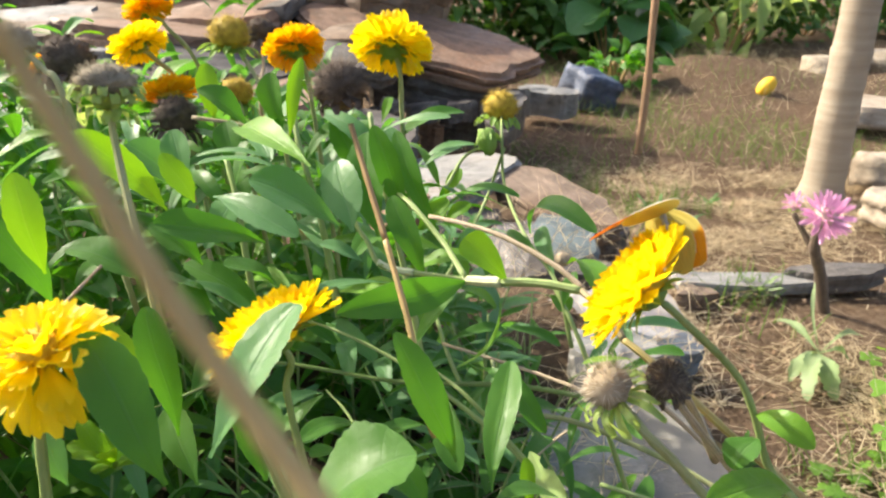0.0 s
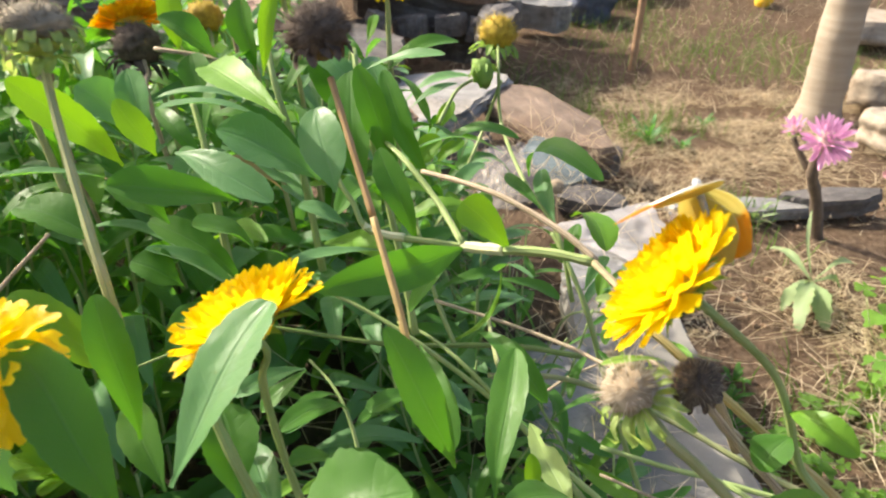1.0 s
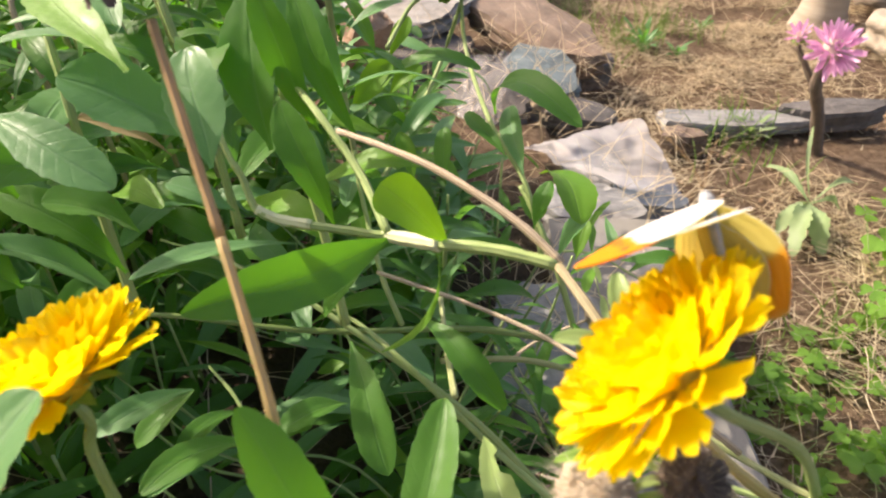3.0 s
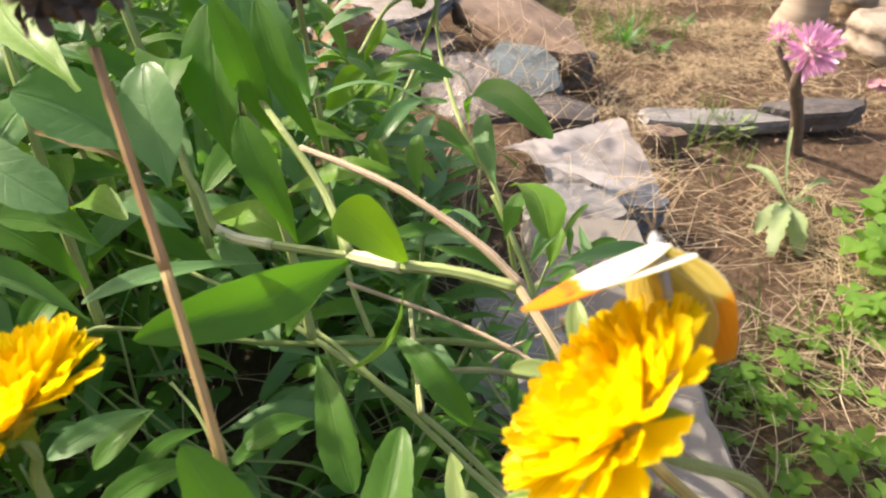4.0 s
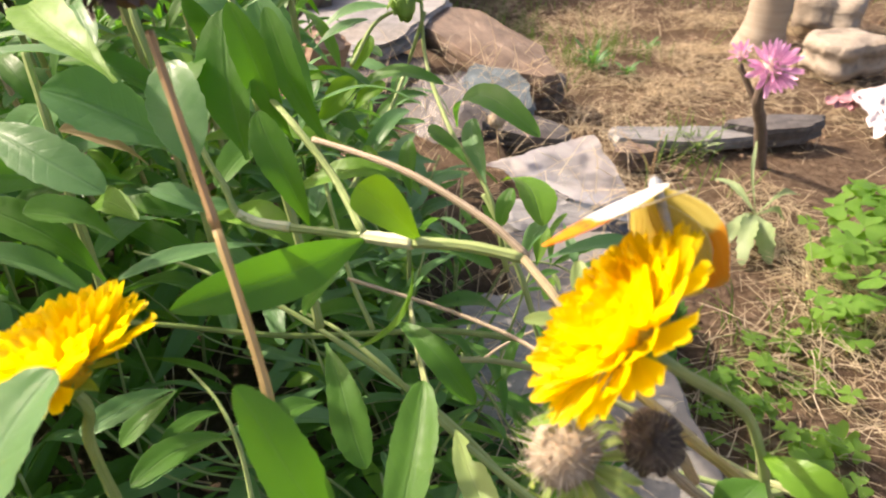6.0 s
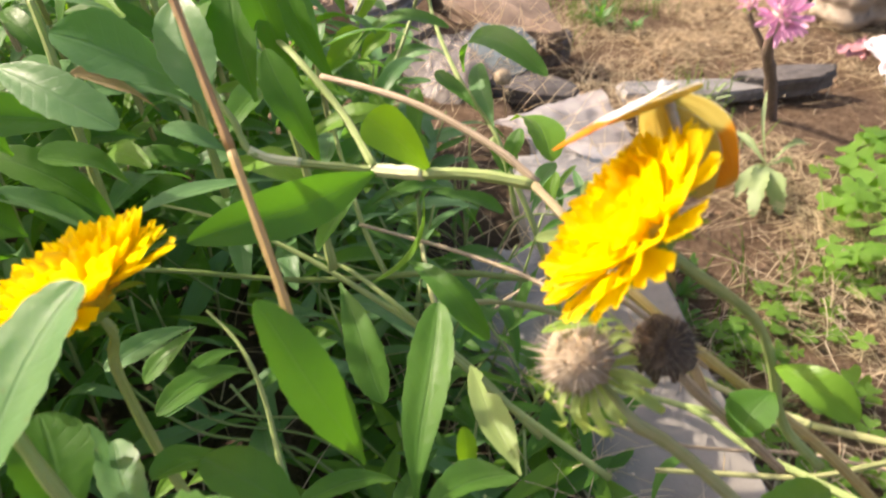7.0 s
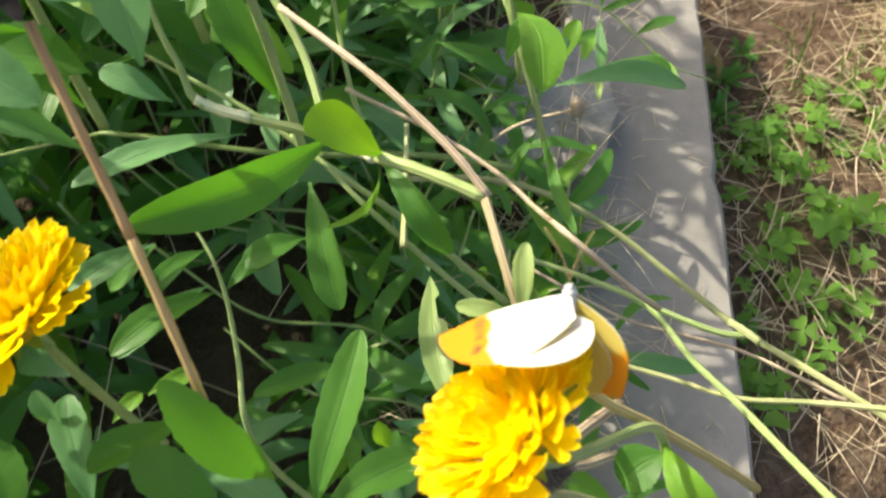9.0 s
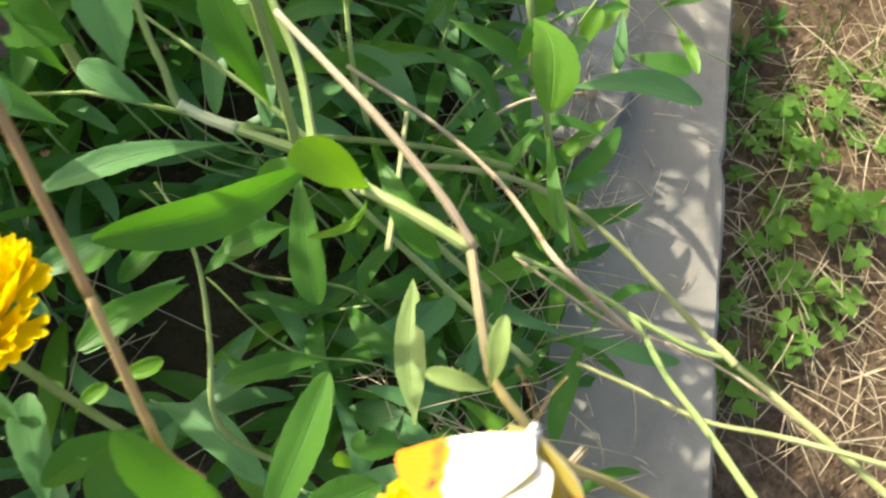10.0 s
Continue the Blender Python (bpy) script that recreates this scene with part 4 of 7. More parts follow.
# ---- trunk, stake, fruit ----
def trunk():
    t = thing("tree_trunk", "pale ringed tree trunk leaning, standing in dry soil", "tree", (TRUNK_FOOT[0], TRUNK_FOOT[1], -0.06))
    foot, top = vec(TRUNK_FOOT), vec(TRUNK_TOP)
    line = catmull([foot - Vector((0, 0, 0.05)), foot * 0.75 + top * 0.25, foot * 0.4 + top * 0.6, top, top * 2 - foot], 14)
    verts, faces, uvs = [], [], []
    sides = 22
    for i, p in enumerate(line):
        f = i / (len(line) - 1)
        r = TRUNK_R * (1.0 - 0.25 * f + 0.55 * max(0.0, 0.13 - f) / 0.13)
        r *= 1 + 0.035 * (1 if (i % 7) == 0 else 0)
        for j in range(sides):
            a = 2 * math.pi * j / sides
            q = r * (1 + 0.07 * noise.noise(Vector((math.cos(a) * 1.5, math.sin(a) * 1.5, f * 7))))
            verts.append(p + Vector((math.cos(a) * q, math.sin(a) * q, 0)) - t.location)
            uvs.append((j / sides, f))
    for i in range(len(line) - 1):
        for j in range(sides):
            k = (j + 1) % sides
            faces.append((i * sides + j, i * sides + k, (i + 1) * sides + k, (i + 1) * sides + j))
    part("trunk", mesh_of("trunk", verts, faces, BARK, uvs), t)
    # raised leaf scars that ring the bark
    for i in range(5, len(line) - 1, 6):
        ring, quads, ruv = [], [], []
        for k, (dz, grow) in enumerate(((-0.014, 0.99), (-0.006, 1.010), (0.003, 1.014), (0.010, 0.99))):
            for j in range(sides):
                c = line[i]
                q = verts[i * sides + j] + t.location - c
                wob = 0.004 * noise.noise(Vector((j * 0.7, i, 0)))
                ring.append(c + Vector((q.x * grow, q.y * grow, dz + wob)) - t.location)
                ruv.append((j / sides, i / len(line)))
        for k in range(3):
            for j in range(sides):
                j2 = (j + 1) % sides
                quads.append((k * sides + j, k * sides + j2, (k + 1) * sides + j2, (k + 1) * sides + j))
        part("bark_ring", mesh_of("bark_ring", ring, quads, BARK, ruv), t)


trunk()
stake = thing("wooden_stake", "thin brown wooden stake stuck in the soil", "stake", STAKE_FOOT)
stalk(stake, [vec(STAKE_FOOT) - Vector((0, 0, 0.05)), vec(STAKE_FOOT) * 0.5 + vec(STAKE_TOP) * 0.5 + Vector((0.004, 0, 0)), STAKE_TOP, vec(STAKE_TOP) * 2 - vec(STAKE_FOOT)], 0.0125, 0.0105, WOOD, "pole", knobs=0.2)
fruit = new("yellow_fruit", dome_mesh(0.034, 0.050, BALL, 0.012, seed=3, down=0.98))
fruit.matrix_world = pose(FRUIT_AT[0], FRUIT_AT[1], ground_height(FRUIT_AT[0], FRUIT_AT[1]) + 0.028, 10, 38, 0)
tagged(fruit, "round yellow fruit lying on dry soil", "fruit")


# ---- plants of the bed, stem by stem ----

branch = thing("sprawling_branch", "pale sprawling stem with whitish nodes and long green leaves", "plant", (0.1279, 0.1941, 0.3986))
stalk(branch, [(0.1500, 0.2040, 0.3500), (0.1280, 0.2060, 0.3730), (0.1040, 0.2090, 0.3935), (0.0870, 0.2100, 0.4090), (0.0717, 0.2180, 0.4205), (0.0644, 0.2237, 0.4245)], 0.0016, 0.0012, OCHRE_STALK, label="yellowish tan lower stalk", sides=10)
stalk(branch, [(0.0644, 0.2237, 0.4245), (0.0604, 0.2324, 0.4291), (0.0540, 0.2530, 0.4290)], 0.0013, 0.0013, OLIVE_STALK, sides=10)
stalk(branch, [(0.0540, 0.2530, 0.4290), (0.0395, 0.2585, 0.4292), (0.0250, 0.2640, 0.4270)], 0.0017, 0.0017, STEM)
stalk(branch, [(0.0250, 0.2640, 0.4270), (0.0185, 0.2675, 0.4255), (0.0100, 0.2720, 0.4240)], 0.0022, 0.0019, STEM_WHITE, "node", label="whitish swollen node")
stalk(branch, [(0.0120, 0.2710, 0.4240), (-0.0027, 0.2727, 0.4253), (-0.0175, 0.2743, 0.4266), (-0.0248, 0.2752, 0.4298), (-0.0290, 0.2813, 0.4356), (-0.0341, 0.2877, 0.4399), (-0.0400, 0.2985, 0.4465), (-0.0450, 0.3100, 0.4520)], 0.0014, 0.0007, STEM)
stalk(branch, [(-0.0101, 0.2735, 0.4260), (-0.0193, 0.2746, 0.4271), (-0.0248, 0.2752, 0.4298)], 0.0016, 0.0014, STEM_WHITE, "node", label="whitish swollen node")
stalk(branch, [(0.0110, 0.2710, 0.4250), (0.0010, 0.2937, 0.4317), (-0.0125, 0.3112, 0.4413), (-0.0217, 0.3270, 0.4433)], 0.0013, 0.0011, STEM)
leaf(branch, (0.0120, 0.2710, 0.4240), (-0.0350, 0.2370, 0.4250), 0.0142, LEAF, (-0.05, -0.85, 0.45), arch=0.08, widest=0.52, blunt=0.75, cup=0.25, saw=0.03)
leaf(branch, (0.0275, 0.2640, 0.4270), (0.0100, 0.2640, 0.4450), 0.0124, LEAF_LIME_BACKLIT, (0.20, -0.86, 0.46), arch=0.06, cup=0.30, widest=0.86, blunt=0.42, saw=0.02)
leaf(branch, (0.0065, 0.2740, 0.4157), (-0.0083, 0.2690, 0.3977), 0.0104, LEAF, (-0.36, -0.15, 0.92), arch=0.05)
leaf(branch, (0.0240, 0.2680, 0.4224), (0.0083, 0.2619, 0.3901), 0.0036, LEAF_LIME_BACKLIT, (0.59, 0.20, 0.78), arch=0.2)
leaf(branch, (-0.0122, 0.2717, 0.4209), (-0.0491, 0.2457, 0.4281), 0.0086, LEAF_GREY, (-0.24, 0.01, 0.97), arch=0.06)
leaf(branch, (0.0636, 0.2206, 0.4298), (0.0633, 0.2343, 0.4412), 0.0051, LEAF_PALE, (-0.13, -0.28, 0.95), arch=0.12, widest=0.65, blunt=0.5)
leaf(branch, (0.0638, 0.2197, 0.4316), (0.0486, 0.2198, 0.4351), 0.0046, LEAF_PALE, (-0.09, -0.24, 0.97), arch=0.1, widest=0.65, blunt=0.5)

shoot = thing("leafy_shoot", "green shoot with broad grey-green leaves beside a brown stalk", "plant", (-0.0178, 0.3123, 0.3924))
stalk(shoot, [(-0.0084, 0.3042, 0.3629), (-0.0139, 0.3127, 0.3922), (-0.0246, 0.3276, 0.4329), (-0.0321, 0.3403, 0.4558), (-0.0367, 0.3551, 0.4742)], 0.0019, 0.0012, STEM)
leaf(shoot, (-0.0339, 0.2735, 0.4432), (-0.0438, 0.2992, 0.4654), 0.0177, LEAF_GREY, (-0.28, -0.42, 0.86), arch=0.05, widest=0.55, blunt=0.5, cup=0.12)
leaf(shoot, (-0.0294, 0.3173, 0.4252), (-0.0374, 0.3447, 0.4672), 0.0212, LEAF, (-0.33, -0.40, 0.85), arch=0.05, widest=0.6, blunt=0.55)
leaf(shoot, (-0.0061, 0.2875, 0.4163), (-0.0213, 0.3021, 0.4493), 0.0118, LEAF, (-0.36, -0.27, 0.89), arch=0.08)
leaf(shoot, (-0.0101, 0.3554, 0.4288), (-0.0321, 0.3744, 0.4637), 0.0150, LEAF_GREY, (-0.38, -0.32, 0.87), arch=0.06)
leaf(shoot, (-0.0301, 0.2733, 0.4304), (-0.0479, 0.2761, 0.4370), 0.0080, LEAF_GREY, (-0.30, -0.18, 0.94), arch=0.08)
leaf(shoot, (-0.0455, 0.3071, 0.4334), (-0.0818, 0.3000, 0.4562), 0.0248, LEAF_GREY, (-0.34, -0.32, 0.88), arch=0.08)
leaf(shoot, (-0.0622, 0.3178, 0.4223), (-0.0828, 0.3060, 0.4407), 0.0147, LEAF_DRY, (-0.27, -0.19, 0.94), "yellowing dry leaf", arch=0.08)
leaf(shoot, (-0.0165, 0.3501, 0.4185), (-0.0094, 0.3636, 0.4356), 0.0082, LEAF_GREY, (-0.38, -0.22, 0.90), arch=0.05)

shoot_b = thing("leafy_shoot", "dense green shoot with bright backlit leaves", "plant", (-0.0953, 0.3191, 0.3996))
stalk(shoot_b, [(-0.0862, 0.3131, 0.3600), (-0.0930, 0.3220, 0.4043), (-0.0984, 0.3319, 0.4351), (-0.1062, 0.3456, 0.4535)], 0.002, 0.0013, STEM)
leaf(shoot_b, (-0.0888, 0.2755, 0.4560), (-0.0516, 0.2564, 0.4470), 0.0141, LEAF_GREY, (-0.32, -0.23, 0.92), arch=0.1)
leaf(shoot_b, (-0.0749, 0.2932, 0.4301), (-0.1094, 0.2642, 0.4481), 0.0170, LEAF, (0.0, -0.60, 0.80), arch=0.08)
leaf(shoot_b, (-0.1125, 0.2855, 0.4469), (-0.1329, 0.2629, 0.4844), 0.0140, LEAF_LIME_BACKLIT, (0.37, -0.73, 0.57), arch=0.06)
leaf(shoot_b, (-0.1058, 0.2992, 0.4455), (-0.1180, 0.3003, 0.4669), 0.0109, LEAF_LIME_BACKLIT, (0.31, -0.75, 0.58), arch=0.06, widest=0.55)
leaf(shoot_b, (-0.1151, 0.3169, 0.4423), (-0.1253, 0.3313, 0.4702), 0.0145, LEAF_GREY, (-0.25, -0.43, 0.87), arch=0.06)
leaf(shoot_b, (-0.1259, 0.3345, 0.4408), (-0.1476, 0.3309, 0.4634), 0.0204, LEAF_GREY, (-0.25, -0.32, 0.91), arch=0.06)
leaf(shoot_b, (-0.0756, 0.3377, 0.4499), (-0.1162, 0.3310, 0.4538), 0.0117, LEAF_GREY, (-0.34, -0.04, 0.94), arch=0.08)
leaf(shoot_b, (-0.0884, 0.3610, 0.4498), (-0.1267, 0.3592, 0.4503), 0.0096, LEAF_GREY, (-0.33, -0.08, 0.94), arch=0.08)
leaf(shoot_b, (-0.0485, 0.2711, 0.4699), (-0.0908, 0.3247, 0.4734), 0.0155, LEAF_LIME_BACKLIT, (0.55, -0.80, 0.15), arch=0.08)
leaf(shoot_b, (-0.0988, 0.2492, 0.4571), (-0.1224, 0.2279, 0.4655), 0.0079, LEAF_GREY, (-0.28, -0.09, 0.96), arch=0.06)
leaf(shoot_b, (-0.1413, 0.2420, 0.4365), (-0.1450, 0.2411, 0.4747), 0.0127, LEAF_LIME_BACKLIT, (0.44, -0.67, 0.60), arch=0.12)
leaf(shoot_b, (-0.1534, 0.2619, 0.4141), (-0.1730, 0.2633, 0.4480), 0.0159, LEAF, (-0.20, -0.17, 0.96), arch=0.08)
leaf(shoot_b, (-0.0905, 0.2665, 0.4082), (-0.1070, 0.2648, 0.4187), 0.0177, LEAF, (-0.28, -0.19, 0.94), arch=0.08)
leaf(shoot_b, (-0.0725, 0.3040, 0.4012), (-0.0945, 0.2935, 0.4191), 0.0258, LEAF, (-0.32, -0.13, 0.94), arch=0.1)
leaf(shoot_b, (-0.1270, 0.2885, 0.4126), (-0.1596, 0.2893, 0.4275), 0.0232, LEAF, (-0.26, -0.11, 0.96), arch=0.1)
leaf(shoot_b, (-0.0703, 0.2813, 0.3903), (-0.1036, 0.2701, 0.4212), 0.0146, LEAF_GREY, (-0.25, -0.07, 0.96), arch=0.08)
leaf(shoot_b, (-0.0794, 0.3012, 0.3870), (-0.1183, 0.3094, 0.4131), 0.0157, LEAF, (-0.26, -0.08, 0.96), arch=0.1)
leaf(shoot_b, (-0.1077, 0.3037, 0.4144), (-0.1285, 0.3004, 0.4340), 0.0232, LEAF, (-0.21, -0.15, 0.97), arch=0.08)

shoot_c = thing("leafy_shoot", "green shoot with narrow upright leaves", "plant", (-0.0807, 0.3892, 0.3966))
stalk(shoot_c, [(-0.0574, 0.3572, 0.3632), (-0.0655, 0.3657, 0.4121), (-0.0770, 0.3752, 0.4524), (-0.0818, 0.3879, 0.4676)], 0.002, 0.0013, STEM)
leaf(shoot_c, (-0.0796, 0.3656, 0.4590), (-0.0717, 0.3692, 0.4985), 0.0079, LEAF_LIME_BACKLIT, (0.20, -0.83, 0.52), arch=0.06)
leaf(shoot_c, (-0.0927, 0.4029, 0.4520), (-0.0981, 0.4077, 0.4859), 0.0177, LEAF, (-0.35, -0.36, 0.86), arch=0.05)
leaf(shoot_c, (-0.1370, 0.4221, 0.4554), (-0.1406, 0.4262, 0.4880), 0.0132, LEAF_LIME_BACKLIT, (0.29, -0.81, 0.51), arch=0.05)
leaf(shoot_c, (-0.1131, 0.4085, 0.4553), (-0.1385, 0.4039, 0.4769), 0.0207, LEAF, (-0.32, -0.26, 0.91), arch=0.08)
leaf(shoot_c, (-0.0354, 0.3641, 0.4614), (0.0026, 0.3492, 0.4739), 0.0083, LEAF_GREY, (-0.41, -0.13, 0.90), arch=0.08)
leaf(shoot_c, (-0.0143, 0.3251, 0.4275), (-0.0322, 0.3311, 0.4735), 0.0132, LEAF, (-0.41, -0.38, 0.83), arch=0.06)
leaf(shoot_c, (-0.0024, 0.3250, 0.4250), (-0.0236, 0.3463, 0.4677), 0.0110, LEAF, (-0.42, -0.33, 0.84), arch=0.06)
leaf(shoot_c, (-0.0158, 0.4103, 0.4316), (0.0083, 0.4143, 0.4435), 0.0089, LEAF_GREY, (-0.42, -0.17, 0.89), arch=0.08)
leaf(shoot_c, (-0.0406, 0.3860, 0.4283), (-0.0633, 0.4012, 0.4622), 0.0159, LEAF, (-0.39, -0.25, 0.89), arch=0.06)
leaf(shoot_c, (-0.1165, 0.3917, 0.4352), (-0.1247, 0.4055, 0.4590), 0.0182, LEAF, (-0.32, -0.25, 0.91), arch=0.06)

shoot_d = thing("leafy_shoot", "low green shoot with hanging oblong leaves", "plant", (-0.0124, 0.3135, 0.3436))
stalk(shoot_d, [(0.0765, 0.2987, 0.2666), (0.0396, 0.3017, 0.3158), (0.0012, 0.3108, 0.3462), (-0.0304, 0.3242, 0.3603), (-0.0605, 0.3347, 0.3687), (-0.0875, 0.3487, 0.3671)], 0.0017, 0.0005, STEM)
stalk(shoot_d, [(0.0707, 0.3288, 0.3346), (0.0349, 0.3266, 0.3414), (-0.0214, 0.3163, 0.3484), (-0.0769, 0.3096, 0.3614), (-0.0953, 0.3102, 0.3564), (-0.1500, 0.3120, 0.3300)], 0.0015, 0.0006, STEM_DEEP)
stalk(shoot_d, [(0.0305, 0.2747, 0.3585), (0.0278, 0.3076, 0.3495), (0.0255, 0.3344, 0.3505)], 0.0013, 0.001, STEM_PALE)
stalk(shoot_d, [(0.0097, 0.3356, 0.3346), (0.0002, 0.3517, 0.3501), (-0.0104, 0.3833, 0.3715), (-0.0134, 0.3933, 0.3852)], 0.0012, 0.001, STEM)
leaf(shoot_d, (-0.0055, 0.2947, 0.3636), (0.0097, 0.2549, 0.3431), 0.0137, LEAF, (-0.18, -0.33, 0.93), arch=0.1)
leaf(shoot_d, (0.0186, 0.3082, 0.3623), (0.0474, 0.2775, 0.3519), 0.0110, LEAF, (-0.25, -0.29, 0.92), arch=0.2, curl=0.2)
leaf(shoot_d, (0.0198, 0.1784, 0.3979), (0.0265, 0.2189, 0.4181), 0.0112, LEAF, (-0.15, 0.00, 0.99), arch=0.06, cup=0.35, widest=0.62, blunt=0.6)
leaf(shoot_d, (0.0091, 0.1851, 0.4028), (-0.0098, 0.1952, 0.4407), 0.0120, LEAF, (0.45, -0.50, 0.36), arch=0.08, widest=0.55, blunt=0.6, cup=0.2)
leaf(shoot_d, (-0.0460, 0.2562, 0.3797), (-0.0672, 0.2377, 0.3811), 0.0089, LEAF_GREY, (-0.04, -0.26, 0.97), arch=0.1)
leaf(shoot_d, (-0.0459, 0.2567, 0.3788), (-0.0606, 0.2440, 0.3689), 0.0084, LEAF, (-0.11, -0.13, 0.99), arch=0.05)
leaf(shoot_d, (-0.0282, 0.2466, 0.3673), (-0.0467, 0.2172, 0.3844), 0.0102, LEAF, (-0.08, -0.23, 0.97), arch=0.16)
leaf(shoot_d, (0.0153, 0.2415, 0.3170), (-0.0172, 0.2241, 0.3331), 0.0096, LEAF, (-0.13, -0.01, 0.99), arch=0.12)
leaf(shoot_d, (0.0510, 0.2203, 0.3475), (0.0405, 0.2722, 0.3421), 0.0112, LEAF_PALE, (-0.03, -0.24, 0.97), "pale leaf with an eaten notch", arch=0.05, widest=0.42, blunt=1.0, notch=0.6)
leaf(shoot_d, (-0.0215, 0.1999, 0.3873), (-0.0338, 0.1818, 0.4053), 0.0109, LEAF, (-0.05, 0.05, 1.00), arch=0.1)
leaf(shoot_d, (0.0195, 0.1779, 0.3929), (0.0435, 0.1983, 0.3790), 0.0124, LEAF, (-0.18, 0.05, 0.98), arch=0.08)
leaf(shoot_d, (0.0510, 0.2158, 0.3161), (0.0304, 0.2126, 0.3255), 0.0122, LEAF, (-0.20, 0.01, 0.98), "leaf with an eaten edge", arch=0.08, notch=0.55)
leaf(shoot_d, (-0.0009, 0.1735, 0.3957), (-0.0254, 0.1888, 0.4029), 0.0128, LEAF, (-0.07, 0.07, 0.99), arch=0.1)
leaf(shoot_d, (-0.0298, 0.2484, 0.3686), (-0.0446, 0.2168, 0.3843), 0.0088, LEAF_GREY, (-0.05, -0.03, 1.00), arch=0.1)
leaf(shoot_d, (-0.0431, 0.2138, 0.3593), (-0.0314, 0.2236, 0.3576), 0.0063, LEAF_LIME_BACKLIT, (0.18, -0.12, 0.98), arch=0.1)
leaf(shoot_d, (-0.0061, 0.2795, 0.3490), (-0.0255, 0.2645, 0.3524), 0.0118, LEAF, (-0.12, -0.06, 0.99), arch=0.1)
leaf(shoot_d, (-0.0470, 0.2020, 0.3695), (-0.0414, 0.2117, 0.3690), 0.0054, LEAF_LIME_BACKLIT, (0.21, -0.09, 0.97), arch=0.1)
leaf(shoot_d, (-0.0383, 0.1758, 0.3854), (-0.0510, 0.2029, 0.3931), 0.0105, LEAF_GREY, (-0.02, 0.06, 1.00), arch=0.08)
leaf(shoot_d, (-0.0431, 0.1670, 0.4088), (-0.0510, 0.1841, 0.4242), 0.0150, LEAF, (0.02, 0.09, 1.00), arch=0.08)
stalk(shoot_d, [(0.0040, 0.2150, 0.0900), (-0.0060, 0.2080, 0.2100), (-0.0140, 0.2080, 0.2950), (-0.0179, 0.2141, 0.3313), (-0.0226, 0.2334, 0.3417), (-0.0295, 0.2539, 0.3528), (-0.0383, 0.2683, 0.3611), (-0.0497, 0.2790, 0.3665)], 0.0016, 0.0005, STEM)
leaf(shoot_d, (-0.0370, 0.2659, 0.3597), (-0.0485, 0.2426, 0.3686), 0.0084, LEAF, (-0.05, -0.07, 1.00), arch=0.1)
leaf(shoot_d, (-0.0295, 0.2539, 0.3528), (-0.0171, 0.2714, 0.3477), 0.0079, LEAF, (-0.11, -0.05, 0.99), arch=0.1)
stalk(shoot_d, [(0.0978, 0.2645, 0.2817), (0.0543, 0.2805, 0.3136), (0.0171, 0.2915, 0.3517), (-0.0017, 0.3044, 0.3611), (-0.0169, 0.3172, 0.3600)], 0.0016, 0.0006, STEM)

shoot_e = thing("leafy_shoot", "near shoot with large serrated leaves beside yellow flowers", "plant", (-0.0365, 0.1708, 0.4042))
stalk(shoot_e, [(-0.0321, 0.1720, 0.3742), (-0.0419, 0.1695, 0.4128), (-0.0494, 0.1741, 0.4316)], 0.0018, 0.0012, STEM)
leaf(shoot_e, (-0.0526, 0.1547, 0.4256), (-0.0353, 0.1863, 0.4538), 0.0172, LEAF_GREY, (-0.28, -0.32, 0.90), arch=0.06, widest=0.70, blunt=0.46, saw=0.12)
leaf(shoot_e, (-0.0250, 0.1395, 0.4191), (0.0002, 0.1465, 0.4349), 0.0296, LEAF, (-0.34, -0.13, 0.93), arch=0.1, widest=0.55, saw=0.14)
leaf(shoot_e, (-0.0664, 0.1573, 0.4145), (-0.0897, 0.1712, 0.4514), 0.0160, LEAF, (0.35, -0.55, 0.76), arch=0.08, widest=0.62)
leaf(shoot_e, (-0.0759, 0.1887, 0.4070), (-0.0885, 0.2058, 0.4422), 0.0115, LEAF, (0.32, -0.59, 0.74), arch=0.06)
leaf(shoot_e, (-0.0950, 0.2256, 0.3971), (-0.1268, 0.2265, 0.4284), 0.0150, LEAF_LIME_BACKLIT, (0.31, -0.52, 0.79), arch=0.08)
leaf(shoot_e, (-0.1094, 0.1816, 0.3928), (-0.1178, 0.1881, 0.4085), 0.0095, LEAF_GREY, (-0.18, -0.17, 0.97), arch=0.05)
leaf(shoot_e, (-0.0502, 0.1940, 0.3891), (-0.0549, 0.2015, 0.4009), 0.0078, LEAF_GREY, (-0.29, -0.20, 0.94), arch=0.05)
leaf(shoot_e, (0.0019, 0.1563, 0.4103), (-0.0044, 0.1630, 0.4191), 0.0079, LEAF, (-0.37, -0.13, 0.92), arch=0.05)
leaf(shoot_e, (0.0343, 0.2014, 0.3721), (0.0317, 0.2040, 0.3907), 0.0054, LEAF_LIME_BACKLIT, (-0.06, -0.51, 0.86), arch=0.05)
leaf(shoot_e, (-0.0713, 0.1866, 0.3900), (-0.0855, 0.2055, 0.4060), 0.0119, LEAF, (-0.26, -0.13, 0.96), arch=0.06)
for _i in range(11):
    _a = _i * 2.4
    _c = vec((-0.0896, 0.1753, 0.4048))
    leaf(shoot_e, _c, _c + Vector((math.cos(_a) * 0.012, math.sin(_a) * 0.012, 0.006 + 0.009 * (_i / 11))), 0.006, LEAF_LIME_BACKLIT, (0, -0.3, 1), arch=0.1)

shoot_f = thing("leafy_shoot", "slender shoot with a nodding green bud and a spent yellow head", "plant", (0.0639, 0.3709, 0.3549))
